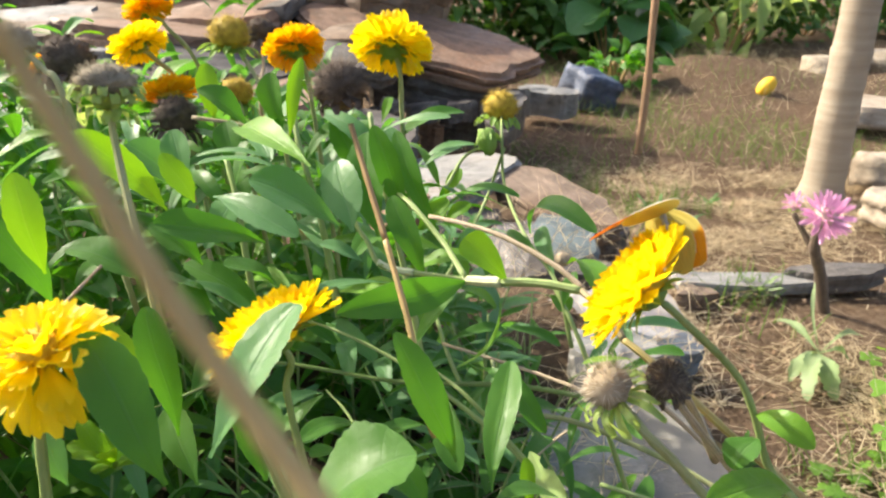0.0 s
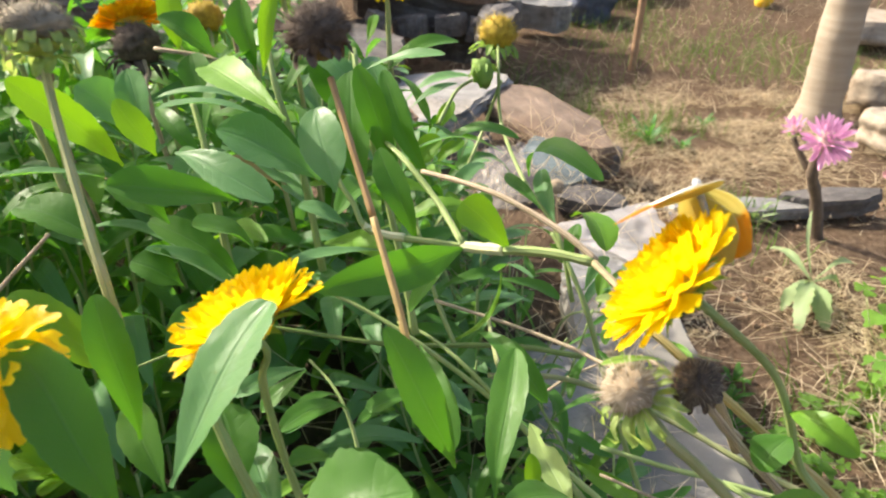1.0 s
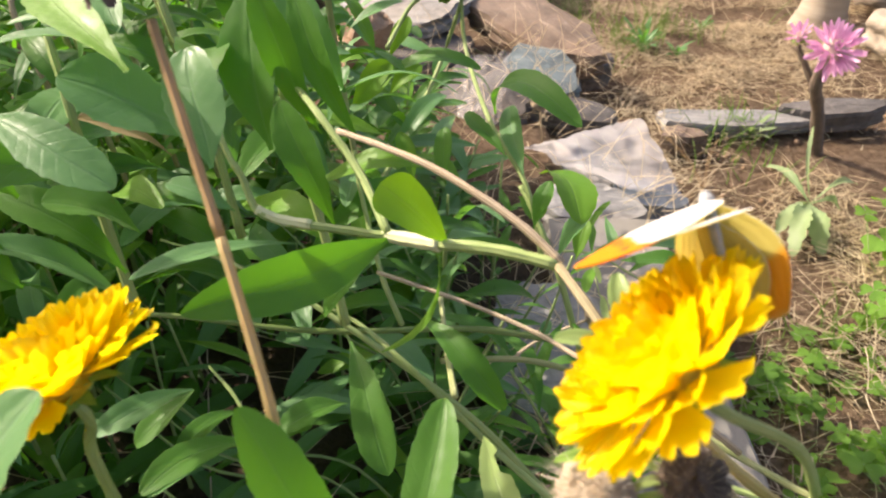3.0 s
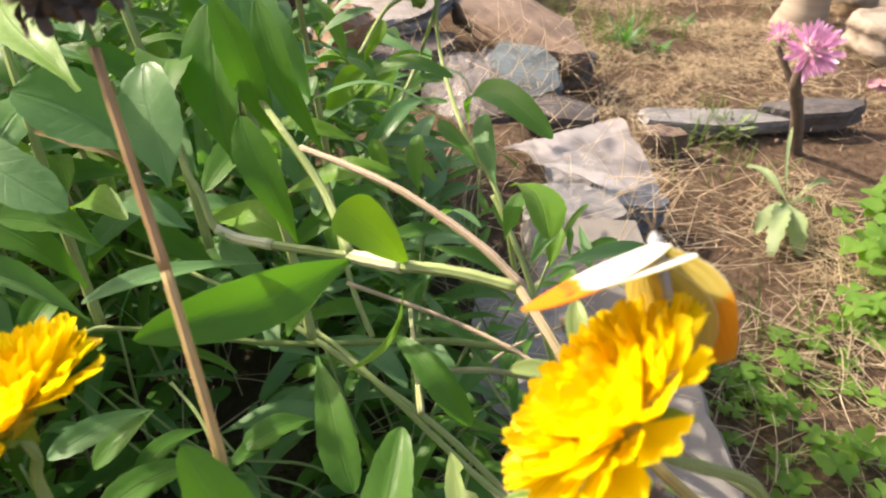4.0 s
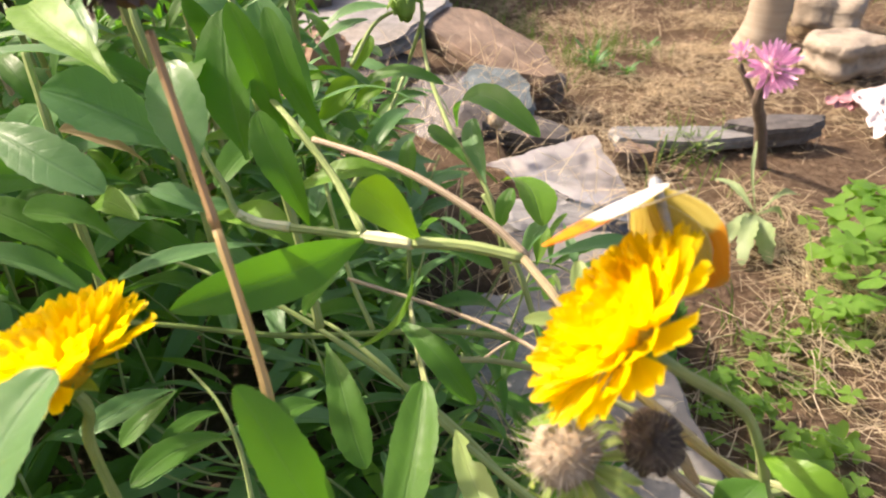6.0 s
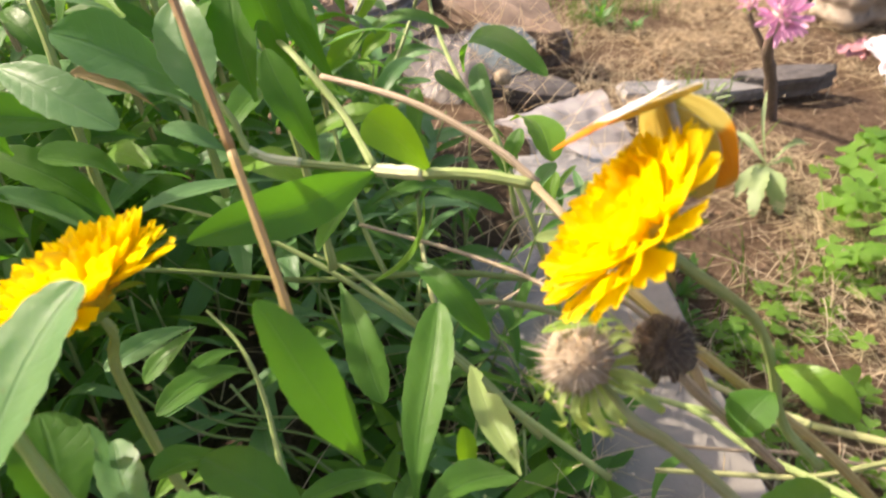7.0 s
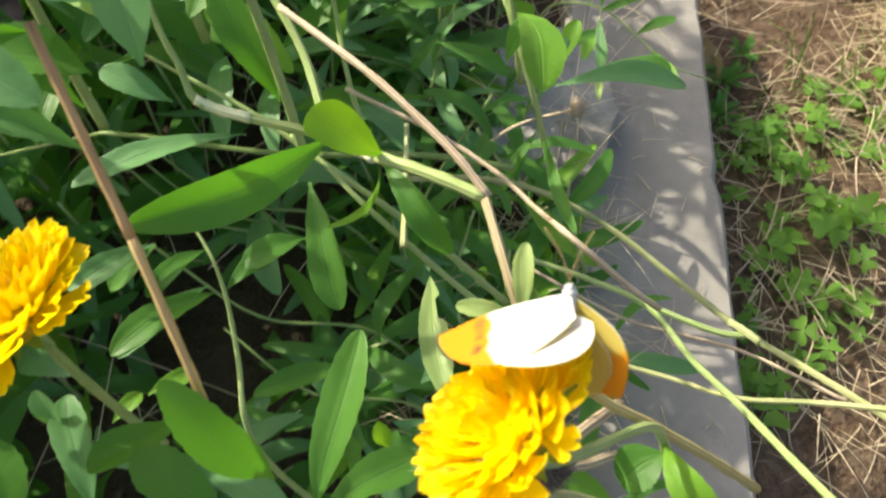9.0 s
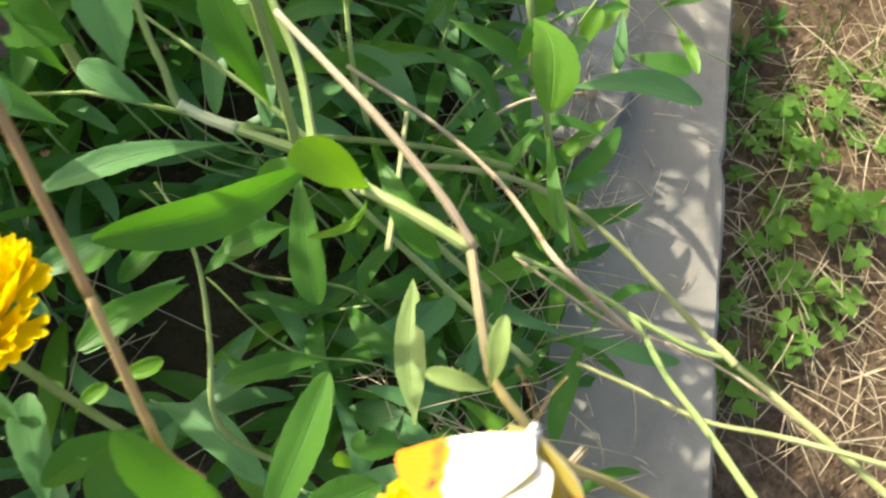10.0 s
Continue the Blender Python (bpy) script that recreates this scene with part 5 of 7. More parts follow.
stalk(shoot_f, [(0.0718, 0.3710, 0.3393), (0.0622, 0.3830, 0.3743), (0.0469, 0.4248, 0.3866), (0.0365, 0.4850, 0.4006), (0.0337, 0.4935, 0.4334), (0.0343, 0.5261, 0.4425)], 0.0013, 0.0009, STEM)
stalk(shoot_f, [(-0.0046, 0.4104, 0.3577), (0.0070, 0.4393, 0.3683), (0.0229, 0.4905, 0.3855), (0.0358, 0.4915, 0.4253)], 0.0013, 0.001, STEM)
stalk(shoot_f, [(-0.0025, 0.4563, 0.4080), (0.0079, 0.4904, 0.4181), (0.0195, 0.5017, 0.4226), (0.0242, 0.5017, 0.4227)], 0.0012, 0.001, STEM)
seed_head(shoot_f, (0.0341, 0.5268, 0.4464), (0.1, 0.1, 1), 0.0115, DISC_DULL, 260, 0.42, 18, 1.1, BRACT, 0.5, 4)
seed_head(shoot_f, (0.0238, 0.4934, 0.4300), (0.25, -0.4, -0.85), 0.0066, BRACT, 0, 0.1, 20, 0.75, BRACT, -1.3, 6, 0.34, 0.0, 0.45, 1.5)
leaf(shoot_f, (0.0506, 0.4299, 0.3864), (0.0800, 0.3692, 0.4094), 0.0145, LEAF, (-0.45, -0.13, 0.88), arch=0.28)
leaf(shoot_f, (0.0608, 0.3856, 0.3786), (0.0568, 0.4262, 0.3920), 0.0111, LEAF_GREY, (-0.48, -0.27, 0.84), arch=0.05)
leaf(shoot_f, (0.0624, 0.3489, 0.3999), (0.0725, 0.3139, 0.4005), 0.0175, LEAF_LIME_BACKLIT, (0.30, -0.50, 0.75), arch=0.2)
leaf(shoot_f, (0.0620, 0.3483, 0.3754), (0.0683, 0.3571, 0.3921), 0.0093, LEAF, (-0.46, -0.17, 0.87), arch=0.05)
leaf(shoot_f, (-0.0226, 0.4617, 0.3737), (-0.0020, 0.4720, 0.3947), 0.0156, LEAF_LIME_BACKLIT, (0.06, -0.75, 0.66), arch=0.08)
leaf(shoot_f, (-0.0040, 0.4840, 0.3710), (0.0134, 0.4906, 0.3860), 0.0105, LEAF_LIME_BACKLIT, (0.02, -0.67, 0.75), arch=0.2)
leaf(shoot_f, (-0.0051, 0.5101, 0.3828), (0.0057, 0.5178, 0.4038), 0.0100, LEAF_LIME_BACKLIT, (0.03, -0.69, 0.72), arch=0.06)
leaf(shoot_f, (-0.0273, 0.4949, 0.4058), (0.0176, 0.5031, 0.4240), 0.0121, LEAF_GREY, (-0.41, -0.16, 0.90), arch=0.15)
leaf(shoot_f, (0.0274, 0.4112, 0.3577), (0.0263, 0.4327, 0.3774), 0.0106, LEAF, (-0.42, -0.19, 0.89), arch=0.06)
leaf(shoot_f, (0.0531, 0.3898, 0.3847), (0.0360, 0.4173, 0.3927), 0.0078, LEAF, (-0.43, -0.13, 0.89), arch=0.06)
leaf(shoot_f, (0.0121, 0.4111, 0.3575), (0.0045, 0.4314, 0.3752), 0.0087, LEAF_LIME_BACKLIT, (0.02, -0.52, 0.86), arch=0.06)
leaf(shoot_f, (0.0764, 0.3651, 0.3498), (0.0882, 0.3729, 0.3660), 0.0105, LEAF_GREY, (-0.45, -0.10, 0.89), arch=0.06)

shoot_g = thing("leafy_shoot", "shoot with broad leaves arching over the grey edging", "plant", (0.1074, 0.3559, 0.2220))
stalk(shoot_g, [(0.1330, 0.3620, 0.1851), (0.0945, 0.3581, 0.2905), (0.0780, 0.3624, 0.3396), (0.0658, 0.3781, 0.3640), (0.0601, 0.3871, 0.3719)], 0.0017, 0.0012, STEM)
leaf(shoot_g, (0.0841, 0.3568, 0.3555), (0.1396, 0.3649, 0.3531), 0.0130, LEAF_GREY, (-0.45, -0.06, 0.89), arch=0.1)
leaf(shoot_g, (0.0845, 0.3624, 0.3157), (0.0986, 0.3052, 0.3256), 0.0059, LEAF, (-0.42, -0.02, 0.91), arch=0.05)
leaf(shoot_g, (0.0842, 0.3701, 0.3087), (0.0700, 0.3396, 0.2992), 0.0067, LEAF, (-0.39, 0.00, 0.92), arch=0.08)
leaf(shoot_g, (0.1075, 0.4155, 0.3383), (0.1102, 0.3902, 0.3300), 0.0061, LEAF_GREY, (-0.45, -0.08, 0.89), arch=0.06)
leaf(shoot_g, (0.0334, 0.3870, 0.3434), (0.0663, 0.3772, 0.3368), 0.0099, LEAF, (-0.38, -0.03, 0.92), arch=0.08)
leaf(shoot_g, (0.1191, 0.4135, 0.3120), (0.1479, 0.4070, 0.3164), 0.0125, LEAF, (-0.42, 0.01, 0.91), arch=0.06)
leaf(shoot_g, (0.0925, 0.4008, 0.3214), (0.0983, 0.4157, 0.3361), 0.0094, LEAF_LIME_BACKLIT, (-0.09, -0.36, 0.93), arch=0.06)
leaf(shoot_g, (0.0616, 0.4011, 0.3577), (0.0730, 0.3934, 0.3518), 0.0136, LEAF_LIME_BACKLIT, (-0.05, -0.37, 0.93), arch=0.06)

shoot_k = thing("leafy_shoot", "thin shoot with small toothed leaves over the edging", "plant", (0.1000, 0.6000, 0.1300), "shoots of the flower bed")
stalk(shoot_k, [(0.0900, 0.6300, 0.0900), (0.1000, 0.6000, 0.1500), (0.1120, 0.5790, 0.1950), (0.1450, 0.5721, 0.2010), (0.1701, 0.5465, 0.2010), (0.1923, 0.5248, 0.1990), (0.2243, 0.5185, 0.1930)], 0.0013, 0.0005, STEM)
stalk(shoot_k, [(0.1440, 0.5715, 0.2005), (0.1412, 0.5500, 0.2040), (0.1405, 0.5163, 0.2050)], 0.0007, 0.0005, STEM_PALE)
leaf(shoot_k, (0.1210, 0.5770, 0.1990), (0.1431, 0.6103, 0.2150), 0.0110, LEAF_GREY, (-0.2, -0.25, 0.95), arch=0.08, saw=0.22)
leaf(shoot_k, (0.1331, 0.5735, 0.2005), (0.1669, 0.6282, 0.2150), 0.0067, LEAF_LIME_BACKLIT, (-0.2, -0.25, 0.95), arch=0.08, saw=0.22)
leaf(shoot_k, (0.1445, 0.5715, 0.2010), (0.1460, 0.5927, 0.2150), 0.0067, LEAF, (-0.2, -0.25, 0.95), arch=0.08, saw=0.22)
leaf(shoot_k, (0.1450, 0.5715, 0.2010), (0.1806, 0.5762, 0.2150), 0.0105, LEAF, (-0.2, -0.25, 0.95), arch=0.08, saw=0.22)
leaf(shoot_k, (0.1440, 0.5600, 0.2020), (0.1395, 0.5171, 0.2150), 0.0046, LEAF_PALE, (-0.2, -0.25, 0.95), arch=0.08, saw=0.22)
leaf(shoot_k, (0.1405, 0.5163, 0.2050), (0.1375, 0.4724, 0.2150), 0.0064, LEAF_PALE, (-0.2, -0.25, 0.95), arch=0.08, saw=0.22)
leaf(shoot_k, (0.1680, 0.5485, 0.2010), (0.1942, 0.5527, 0.2150), 0.0099, LEAF, (-0.2, -0.25, 0.95), arch=0.08, saw=0.22)
leaf(shoot_k, (0.1800, 0.5360, 0.2000), (0.1908, 0.4884, 0.2150), 0.0088, LEAF_LIME_BACKLIT, (-0.2, -0.25, 0.95), arch=0.08, saw=0.22)
leaf(shoot_k, (0.1412, 0.5500, 0.2040), (0.1276, 0.5065, 0.2150), 0.0100, LEAF_LIME_BACKLIT, (-0.2, -0.25, 0.95), arch=0.08, saw=0.22)
leaf(shoot_k, (0.1450, 0.5700, 0.2010), (0.1624, 0.5655, 0.2150), 0.0084, LEAF, (-0.2, -0.25, 0.95), arch=0.08, saw=0.22)

trailing_stem = thing("trailing_stem", "pale green bare stems trailing across the grey edging", "plant", (0.2305, 0.2464, 0.2982))
stalk(trailing_stem, [(0.0260, 0.3257, 0.3242), (0.0599, 0.3336, 0.3179), (0.0898, 0.3363, 0.3060), (0.1216, 0.3263, 0.2963), (0.1538, 0.3065, 0.2881), (0.1811, 0.2851, 0.2875), (0.2061, 0.2632, 0.2977), (0.2336, 0.2371, 0.3103), (0.2640, 0.2080, 0.3190), (0.3000, 0.1740, 0.3050), (0.3400, 0.1350, 0.2100), (0.3600, 0.1150, 0.0000)], 0.0013, 0.0020, OLIVE_GREEN, sides=10)
stalk(trailing_stem, [(0.1752, 0.2898, 0.2866), (0.1806, 0.2852, 0.2885), (0.1864, 0.2800, 0.2894)], 0.0018, 0.0019, STEM_PALE, "node", label="pale swollen joint")

trailing_stem2 = thing("trailing_stem", "thin green stems forking above the grey edging", "plant", (0.2142, 0.2131, 0.2816))
stalk(trailing_stem2, [(0.0812, 0.3084, 0.2957), (0.1118, 0.3038, 0.2885), (0.1380, 0.2925, 0.2891), (0.1553, 0.2683, 0.2910), (0.1705, 0.2498, 0.2953), (0.1869, 0.2256, 0.3033), (0.2043, 0.2024, 0.3094)], 0.0012, 0.0019, STEM, sides=8)
stalk(trailing_stem2, [(0.1366, 0.2937, 0.2891), (0.1669, 0.2841, 0.2877), (0.1813, 0.2834, 0.2869)], 0.0014, 0.0016, STEM)
stalk(trailing_stem2, [(0.1190, 0.2702, 0.2776), (0.1457, 0.2623, 0.2834), (0.1715, 0.2523, 0.2931), (0.1975, 0.2499, 0.3031), (0.2246, 0.2444, 0.3184), (0.2560, 0.2380, 0.3270), (0.2950, 0.2290, 0.3000), (0.3300, 0.2200, 0.1900), (0.3450, 0.2150, 0.0000)], 0.0011, 0.0015, OLIVE_GREEN)

dry_twig = thing("dry_twig", "thin grey dry twig lying above the edging", "twig", (0.2382, 0.2658, 0.2598))
stalk(dry_twig, [(0.0857, 0.3184, 0.2677), (0.1340, 0.2994, 0.2592), (0.1634, 0.2948, 0.2560), (0.1929, 0.2839, 0.2647), (0.2281, 0.2610, 0.2764)], 0.0008, 0.0009, STRAW)

straw_a = thing("dry_stalk", "dry straw-coloured hollow stalk leaning on the branch", "dry stalk", (0.0540, 0.2530, 0.4290))
stalk(straw_a, [(-0.0050, 0.3000, 0.4410), (0.0097, 0.2883, 0.4420), (0.0255, 0.2765, 0.4410), (0.0442, 0.2624, 0.4354), (0.0550, 0.2530, 0.4295)], 0.0009, 0.0012, STRAW, sides=12)

straw_b = thing("dry_stalk", "dry straw-coloured stalk among the leaves", "dry stalk", (0.0821, 0.3148, 0.3375))
stalk(straw_b, [(-0.0010, 0.3480, 0.3528), (0.0371, 0.3327, 0.3491), (0.0631, 0.3159, 0.3487), (0.0779, 0.3004, 0.3507), (0.0864, 0.2780, 0.3711), (0.1128, 0.2691, 0.3522), (0.1261, 0.2679, 0.3403)], 0.0009, 0.0012, STRAW)

straw_c = thing("dry_stalk", "pale dry stalk below the dark seed head", "dry stalk", (0.1031, 0.2155, 0.3807))
stalk(straw_c, [(0.0723, 0.1882, 0.4250), (0.0830, 0.1931, 0.4101), (0.0965, 0.2005, 0.3922), (0.1200, 0.2067, 0.3633)], 0.0012, 0.0014, STRAW)

straw_e = thing("dry_stalk", "thin grey dry stalk in the leaves", "dry stalk", (-0.1368, 0.2391, 0.4244))
stalk(straw_e, [(-0.1431, 0.2305, 0.4161), (-0.1368, 0.2388, 0.4238), (-0.1251, 0.2515, 0.4362)], 0.0008, 0.0006, STRAW)
stalk(straw_e, [(-0.1450, 0.4092, 0.4602), (-0.1189, 0.4070, 0.4571), (-0.0986, 0.4014, 0.4522)], 0.0012, 0.001, STRAW)

dead_head = thing("dead_flower_stalk", "brown ribbed stalk with a black dried seed head", "dead flower", (-0.0017, 0.1982, 0.4393))
stalk(dead_head, [(-0.0141, 0.2160, 0.4619), (-0.0208, 0.2276, 0.4778), (-0.0271, 0.2386, 0.4930)], 0.001, 0.0009, STEM_BROWN, sides=12, per=8)
stalk(dead_head, [(0.0026, 0.1900, 0.4083), (-0.0030, 0.1932, 0.4221), (-0.0049, 0.1986, 0.4378), (-0.0144, 0.2166, 0.4626)], 0.0012, 0.00096, TAN_STALK, label="straw-yellow lower stalk", sides=12, per=8)
seed_head(dead_head, (-0.0301, 0.2396, 0.5050), (-0.22, 0.1, 1.0), 0.0080, DEAD, 300, 0.36, 24, 0.60, DEAD, 0.9, 8, 0.34, 0.3, 0.30, 0.9, tuft=DEAD_TOP, tuft_len=0.8)

head_b = thing("spent_flower", "spent flower head with curled pale bracts on a green stalk", "spent flower", (-0.0903, 0.2146, 0.4485))
stalk(head_b, [(-0.0850, 0.2078, 0.4299), (-0.0903, 0.2146, 0.4485), (-0.0996, 0.2288, 0.4663), (-0.1065, 0.2399, 0.4844), (-0.1095, 0.2456, 0.4965)], 0.0016, 0.0012, STEM_PALE)
_h = seed_head(head_b, (-0.1098, 0.2468, 0.5042), (0.05, 0.1, 1.0), 0.0092, HUSK, 300, 0.34, 10, 0.7, LEAF_PALE, 1.2, 10, 0.34, 0.8, 0.8, 0.62)
sepal_ring(_h, 0.0086, 26, LEAF_PALE, 4)

head_c = thing("spent_flower", "bristly tan seed head with drooping green bracts", "spent flower", (0.0863, 0.1890, 0.3892))
stalk(head_c, [(0.0542, 0.1914, 0.4252), (0.0629, 0.1822, 0.4173), (0.0734, 0.1862, 0.4047), (0.0863, 0.1890, 0.3892), (0.1067, 0.1876, 0.3666)], 0.0014, 0.0016, STEM_PALE)
seed_head(head_c, (0.0522, 0.1874, 0.4292), (-0.62, -0.10, 0.75), 0.0066, SEED, 200, 0.30, 20, 2.0, BRACT_PALE, 0.75, 12, 0.36, 0.9, tuft=BRISTLE, tuft_len=0.95)

head_d = thing("dead_flower_stalk", "dark brown dried seed head on a dry stalk", "dead flower", (0.0817, 0.1967, 0.4146))
stalk(head_d, [(0.0689, 0.1876, 0.4315), (0.0809, 0.1996, 0.4155), (0.0989, 0.2176, 0.3815)], 0.0014, 0.0016, STRAW)
seed_head(head_d, (0.0689, 0.1876, 0.4315), (-0.3, -0.6, 0.75), 0.0056, DEAD, 260, 0.30, 18, 0.9, DEAD, 0.9, 13, 0.3, tuft=HUSK, tuft_len=0.75)

flower_main = thing("yellow_flower", "large yellow double flower with lobed petals on a green stem", "flower", (0.1111, 0.2043, 0.3886), "yellow flowers")
stalk(flower_main, [(0.0623, 0.1853, 0.4582), (0.0678, 0.1831, 0.4544), (0.0923, 0.1984, 0.4279), (0.1011, 0.1997, 0.4122), (0.1084, 0.1984, 0.3932), (0.1191, 0.1942, 0.3815)], 0.001, 0.0014, STEM)
flower_head(flower_main, (0.0592, 0.1866, 0.4603), (-0.7833, 0.3213, 0.5322), 0.0200, DENSE, PETALS, 3)
leaf(flower_main, (0.1011, 0.1997, 0.4122), (0.1116, 0.1818, 0.4133), 0.0091, LEAF_LIME_BACKLIT, (-0.27, -0.51, 0.82), arch=0.25)
leaf(flower_main, (0.1040, 0.1993, 0.4041), (0.0940, 0.1923, 0.3974), 0.0123, LEAF, (-0.54, -0.17, 0.82), arch=0.1, widest=0.55, blunt=0.5)
leaf(flower_main, (0.1010, 0.1698, 0.4080), (0.0712, 0.1516, 0.4187), 0.0110, LEAF_LIME_BACKLIT, (-0.23, -0.48, 0.85), arch=0.12)
leaf(flower_main, (0.0614, 0.1915, 0.4350), (0.0448, 0.1893, 0.4349), 0.0027, BRACT, (-0.46, -0.11, 0.88), arch=0.1)

flower_left = thing("yellow_flower", "yellow double flower partly behind a serrated leaf", "flower", (-0.0418, 0.2105, 0.3903), "yellow flowers")
stalk(flower_left, [(-0.0475, 0.2082, 0.4289), (-0.0443, 0.2071, 0.4228), (-0.0467, 0.2074, 0.4113), (-0.0413, 0.2033, 0.3843), (-0.0338, 0.1993, 0.3598)], 0.0011, 0.0014, STEM)
flower_head(flower_left, (-0.0493, 0.2088, 0.4324), (-0.4623, 0.1541, 0.8732), 0.0225, DENSE, PETALS, 5)

flower_near = thing("yellow_flower", "golden yellow flower with long drooping trumpet petals", "flower", (-0.1077, 0.1695, 0.3948), "yellow flowers")
stalk(flower_near, [(-0.1021, 0.1711, 0.4391), (-0.1060, 0.1703, 0.4215), (-0.1083, 0.1692, 0.3950)], 0.0014, 0.0016, STEM)
flower_head(flower_near, (-0.1014, 0.1714, 0.4456), (-0.15, -0.25, 0.95), 0.0195, LOOSE, PETALS_TRUMPET, 6)

flower_far = thing("yellow_flower", "yellow ball-shaped flower seen from below on a pale stem", "flower", (-0.0291, 0.4515, 0.4348), "yellow flowers")
stalk(flower_far, [(-0.0350, 0.4392, 0.4941), (-0.0302, 0.4439, 0.4818), (-0.0291, 0.4515, 0.4348), (-0.0191, 0.4615, 0.3148)], 0.0013, 0.0017, STEM_PALE)
flower_head(flower_far, (-0.0346, 0.4414, 0.4974), (0.0999, 0.5496, 0.8294), 0.0265, BALL_ROWS, PETALS, 20)

flower_far1 = thing("yellow_flower", "golden orange flower on a thin stem", "flower", (-0.0907, 0.4843, 0.4376), "yellow flowers")
stalk(flower_far1, [(-0.0975, 0.4683, 0.4891), (-0.0934, 0.4741, 0.4785), (-0.0907, 0.4843, 0.4376), (-0.0807, 0.4943, 0.3176)], 0.0013, 0.0017, STEM_PALE)
flower_head(flower_far1, (-0.0983, 0.4707, 0.4922), (-0.1992, 0.5975, 0.7767), 0.0215, BALL_ROWS, PETALS_ORANGE, 21)

flower_far2 = thing("yellow_flower", "yellow flower leaning to the side", "flower", (-0.1762, 0.4834, 0.4557), "yellow flowers")
stalk(flower_far2, [(-0.1911, 0.4591, 0.4915), (-0.1860, 0.4658, 0.4851), (-0.1762, 0.4834, 0.4557), (-0.1662, 0.4934, 0.3357)], 0.0013, 0.0017, STEM_PALE)
flower_head(flower_far2, (-0.1932, 0.4600, 0.4949), (-0.5185, 0.2074, 0.8296), 0.02, BALL_ROWS, PETALS, 22)

flower_far3 = thing("yellow_flower", "half-open yellow flower on a long stem", "flower", (-0.1858, 0.5456, 0.4612), "yellow flowers")
stalk(flower_far3, [(-0.2080, 0.5192, 0.5085), (-0.2004, 0.5264, 0.4995), (-0.1858, 0.5456, 0.4612), (-0.1758, 0.5556, 0.3412)], 0.0013, 0.0017, STEM_PALE)
flower_head(flower_far3, (-0.2092, 0.5200, 0.5122), (-0.3094, 0.2063, 0.9283), 0.019, BALL_ROWS, PETALS_ORANGE, 23)

flower_far4 = thing("yellow_flower", "golden spreading flower low in the bed", "flower", (-0.1741, 0.4780, 0.4264), "yellow flowers")
stalk(flower_far4, [(-0.1770, 0.4607, 0.4594), (-0.1742, 0.4660, 0.4538), (-0.1741, 0.4780, 0.4264), (-0.1641, 0.4880, 0.3064)], 0.0013, 0.0017, STEM_PALE)
flower_head(flower_far4, (-0.1783, 0.4620, 0.4630), (-0.3158, 0.3158, 0.8947), 0.021, DENSE, PETALS_ORANGE, 24)

flower_far5 = thing("yellow_flower", "small golden fading flower", "flower", (-0.2508, 0.4670, 0.4393), "yellow flowers")
stalk(flower_far5, [(-0.2492, 0.4510, 0.4781), (-0.2476, 0.4553, 0.4712), (-0.2508, 0.4670, 0.4393), (-0.2408, 0.4770, 0.3193)], 0.0013, 0.0017, STEM_PALE)
flower_head(flower_far5, (-0.2505, 0.4514, 0.4818), (-0.3145, 0.1048, 0.9435), 0.014, BALL_ROWS, PETALS_ORANGE, 25)

spent0 = thing("spent_flower", "dark dried seed head among leaves", "spent flower", (-0.1597, 0.4279, 0.4247), "spent flower heads")
stalk(spent0, [(-0.1640, 0.4337, 0.4562), (-0.1562, 0.4218, 0.4449), (-0.1524, 0.4100, 0.4297), (-0.1424, 0.4200, 0.3297)], 0.0012, 0.0015, STRAW)
seed_head(spent0, (-0.1640, 0.4337, 0.4562), (0.1, 0.1, 1.0), 0.01196, DEAD, 240, 0.38, 18, 1.1, DEAD, 0.6, 30)

spent1 = thing("spent_flower", "dark dried seed head on a stalk", "spent flower", (-0.2235, 0.4363, 0.4428), "spent flower heads")
stalk(spent1, [(-0.2284, 0.4416, 0.4876), (-0.2192, 0.4304, 0.4692), (-0.2141, 0.4191, 0.4468), (-0.2041, 0.4291, 0.3468)], 0.0012, 0.0015, STRAW)
seed_head(spent1, (-0.2284, 0.4416, 0.4876), (0.1, 0.1, 1.0), 0.01426, DEAD, 240, 0.38, 18, 1.1, DEAD, 0.6, 31)

spent2 = thing("spent_flower", "green-brown spent head bending over", "spent flower", (-0.1630, 0.3156, 0.4830), "spent flower heads")
stalk(spent2, [(-0.1784, 0.3105, 0.5106), (-0.1639, 0.3045, 0.5004), (-0.1533, 0.2984, 0.4863), (-0.1433, 0.3084, 0.3863)], 0.0012, 0.0015, STEM_PALE)
seed_head(spent2, (-0.1784, 0.3105, 0.5106), (0.1, 0.1, 1.0), 0.00828, SEED, 240, 0.38, 18, 1.1, BRACT, 0.6, 32)

spent3 = thing("spent_flower", "small dark dried seed head on a thin stalk", "spent flower", (-0.1389, 0.5261, 0.4445), "spent flower heads")
stalk(spent3, [(-0.1365, 0.5339, 0.4968), (-0.1330, 0.5206, 0.4744), (-0.1335, 0.5072, 0.4480), (-0.1235, 0.5172, 0.3480)], 0.0012, 0.0015, STRAW)
seed_head(spent3, (-0.1365, 0.5339, 0.4968), (0.1, 0.1, 1.0), 0.0092, DEAD, 240, 0.38, 18, 1.1, DEAD, 0.6, 33)

spent4 = thing("spent_flower", "dull yellow spent flower head on a long pale stem", "spent flower", (-0.1032, 0.4407, 0.4441), "spent flower heads")
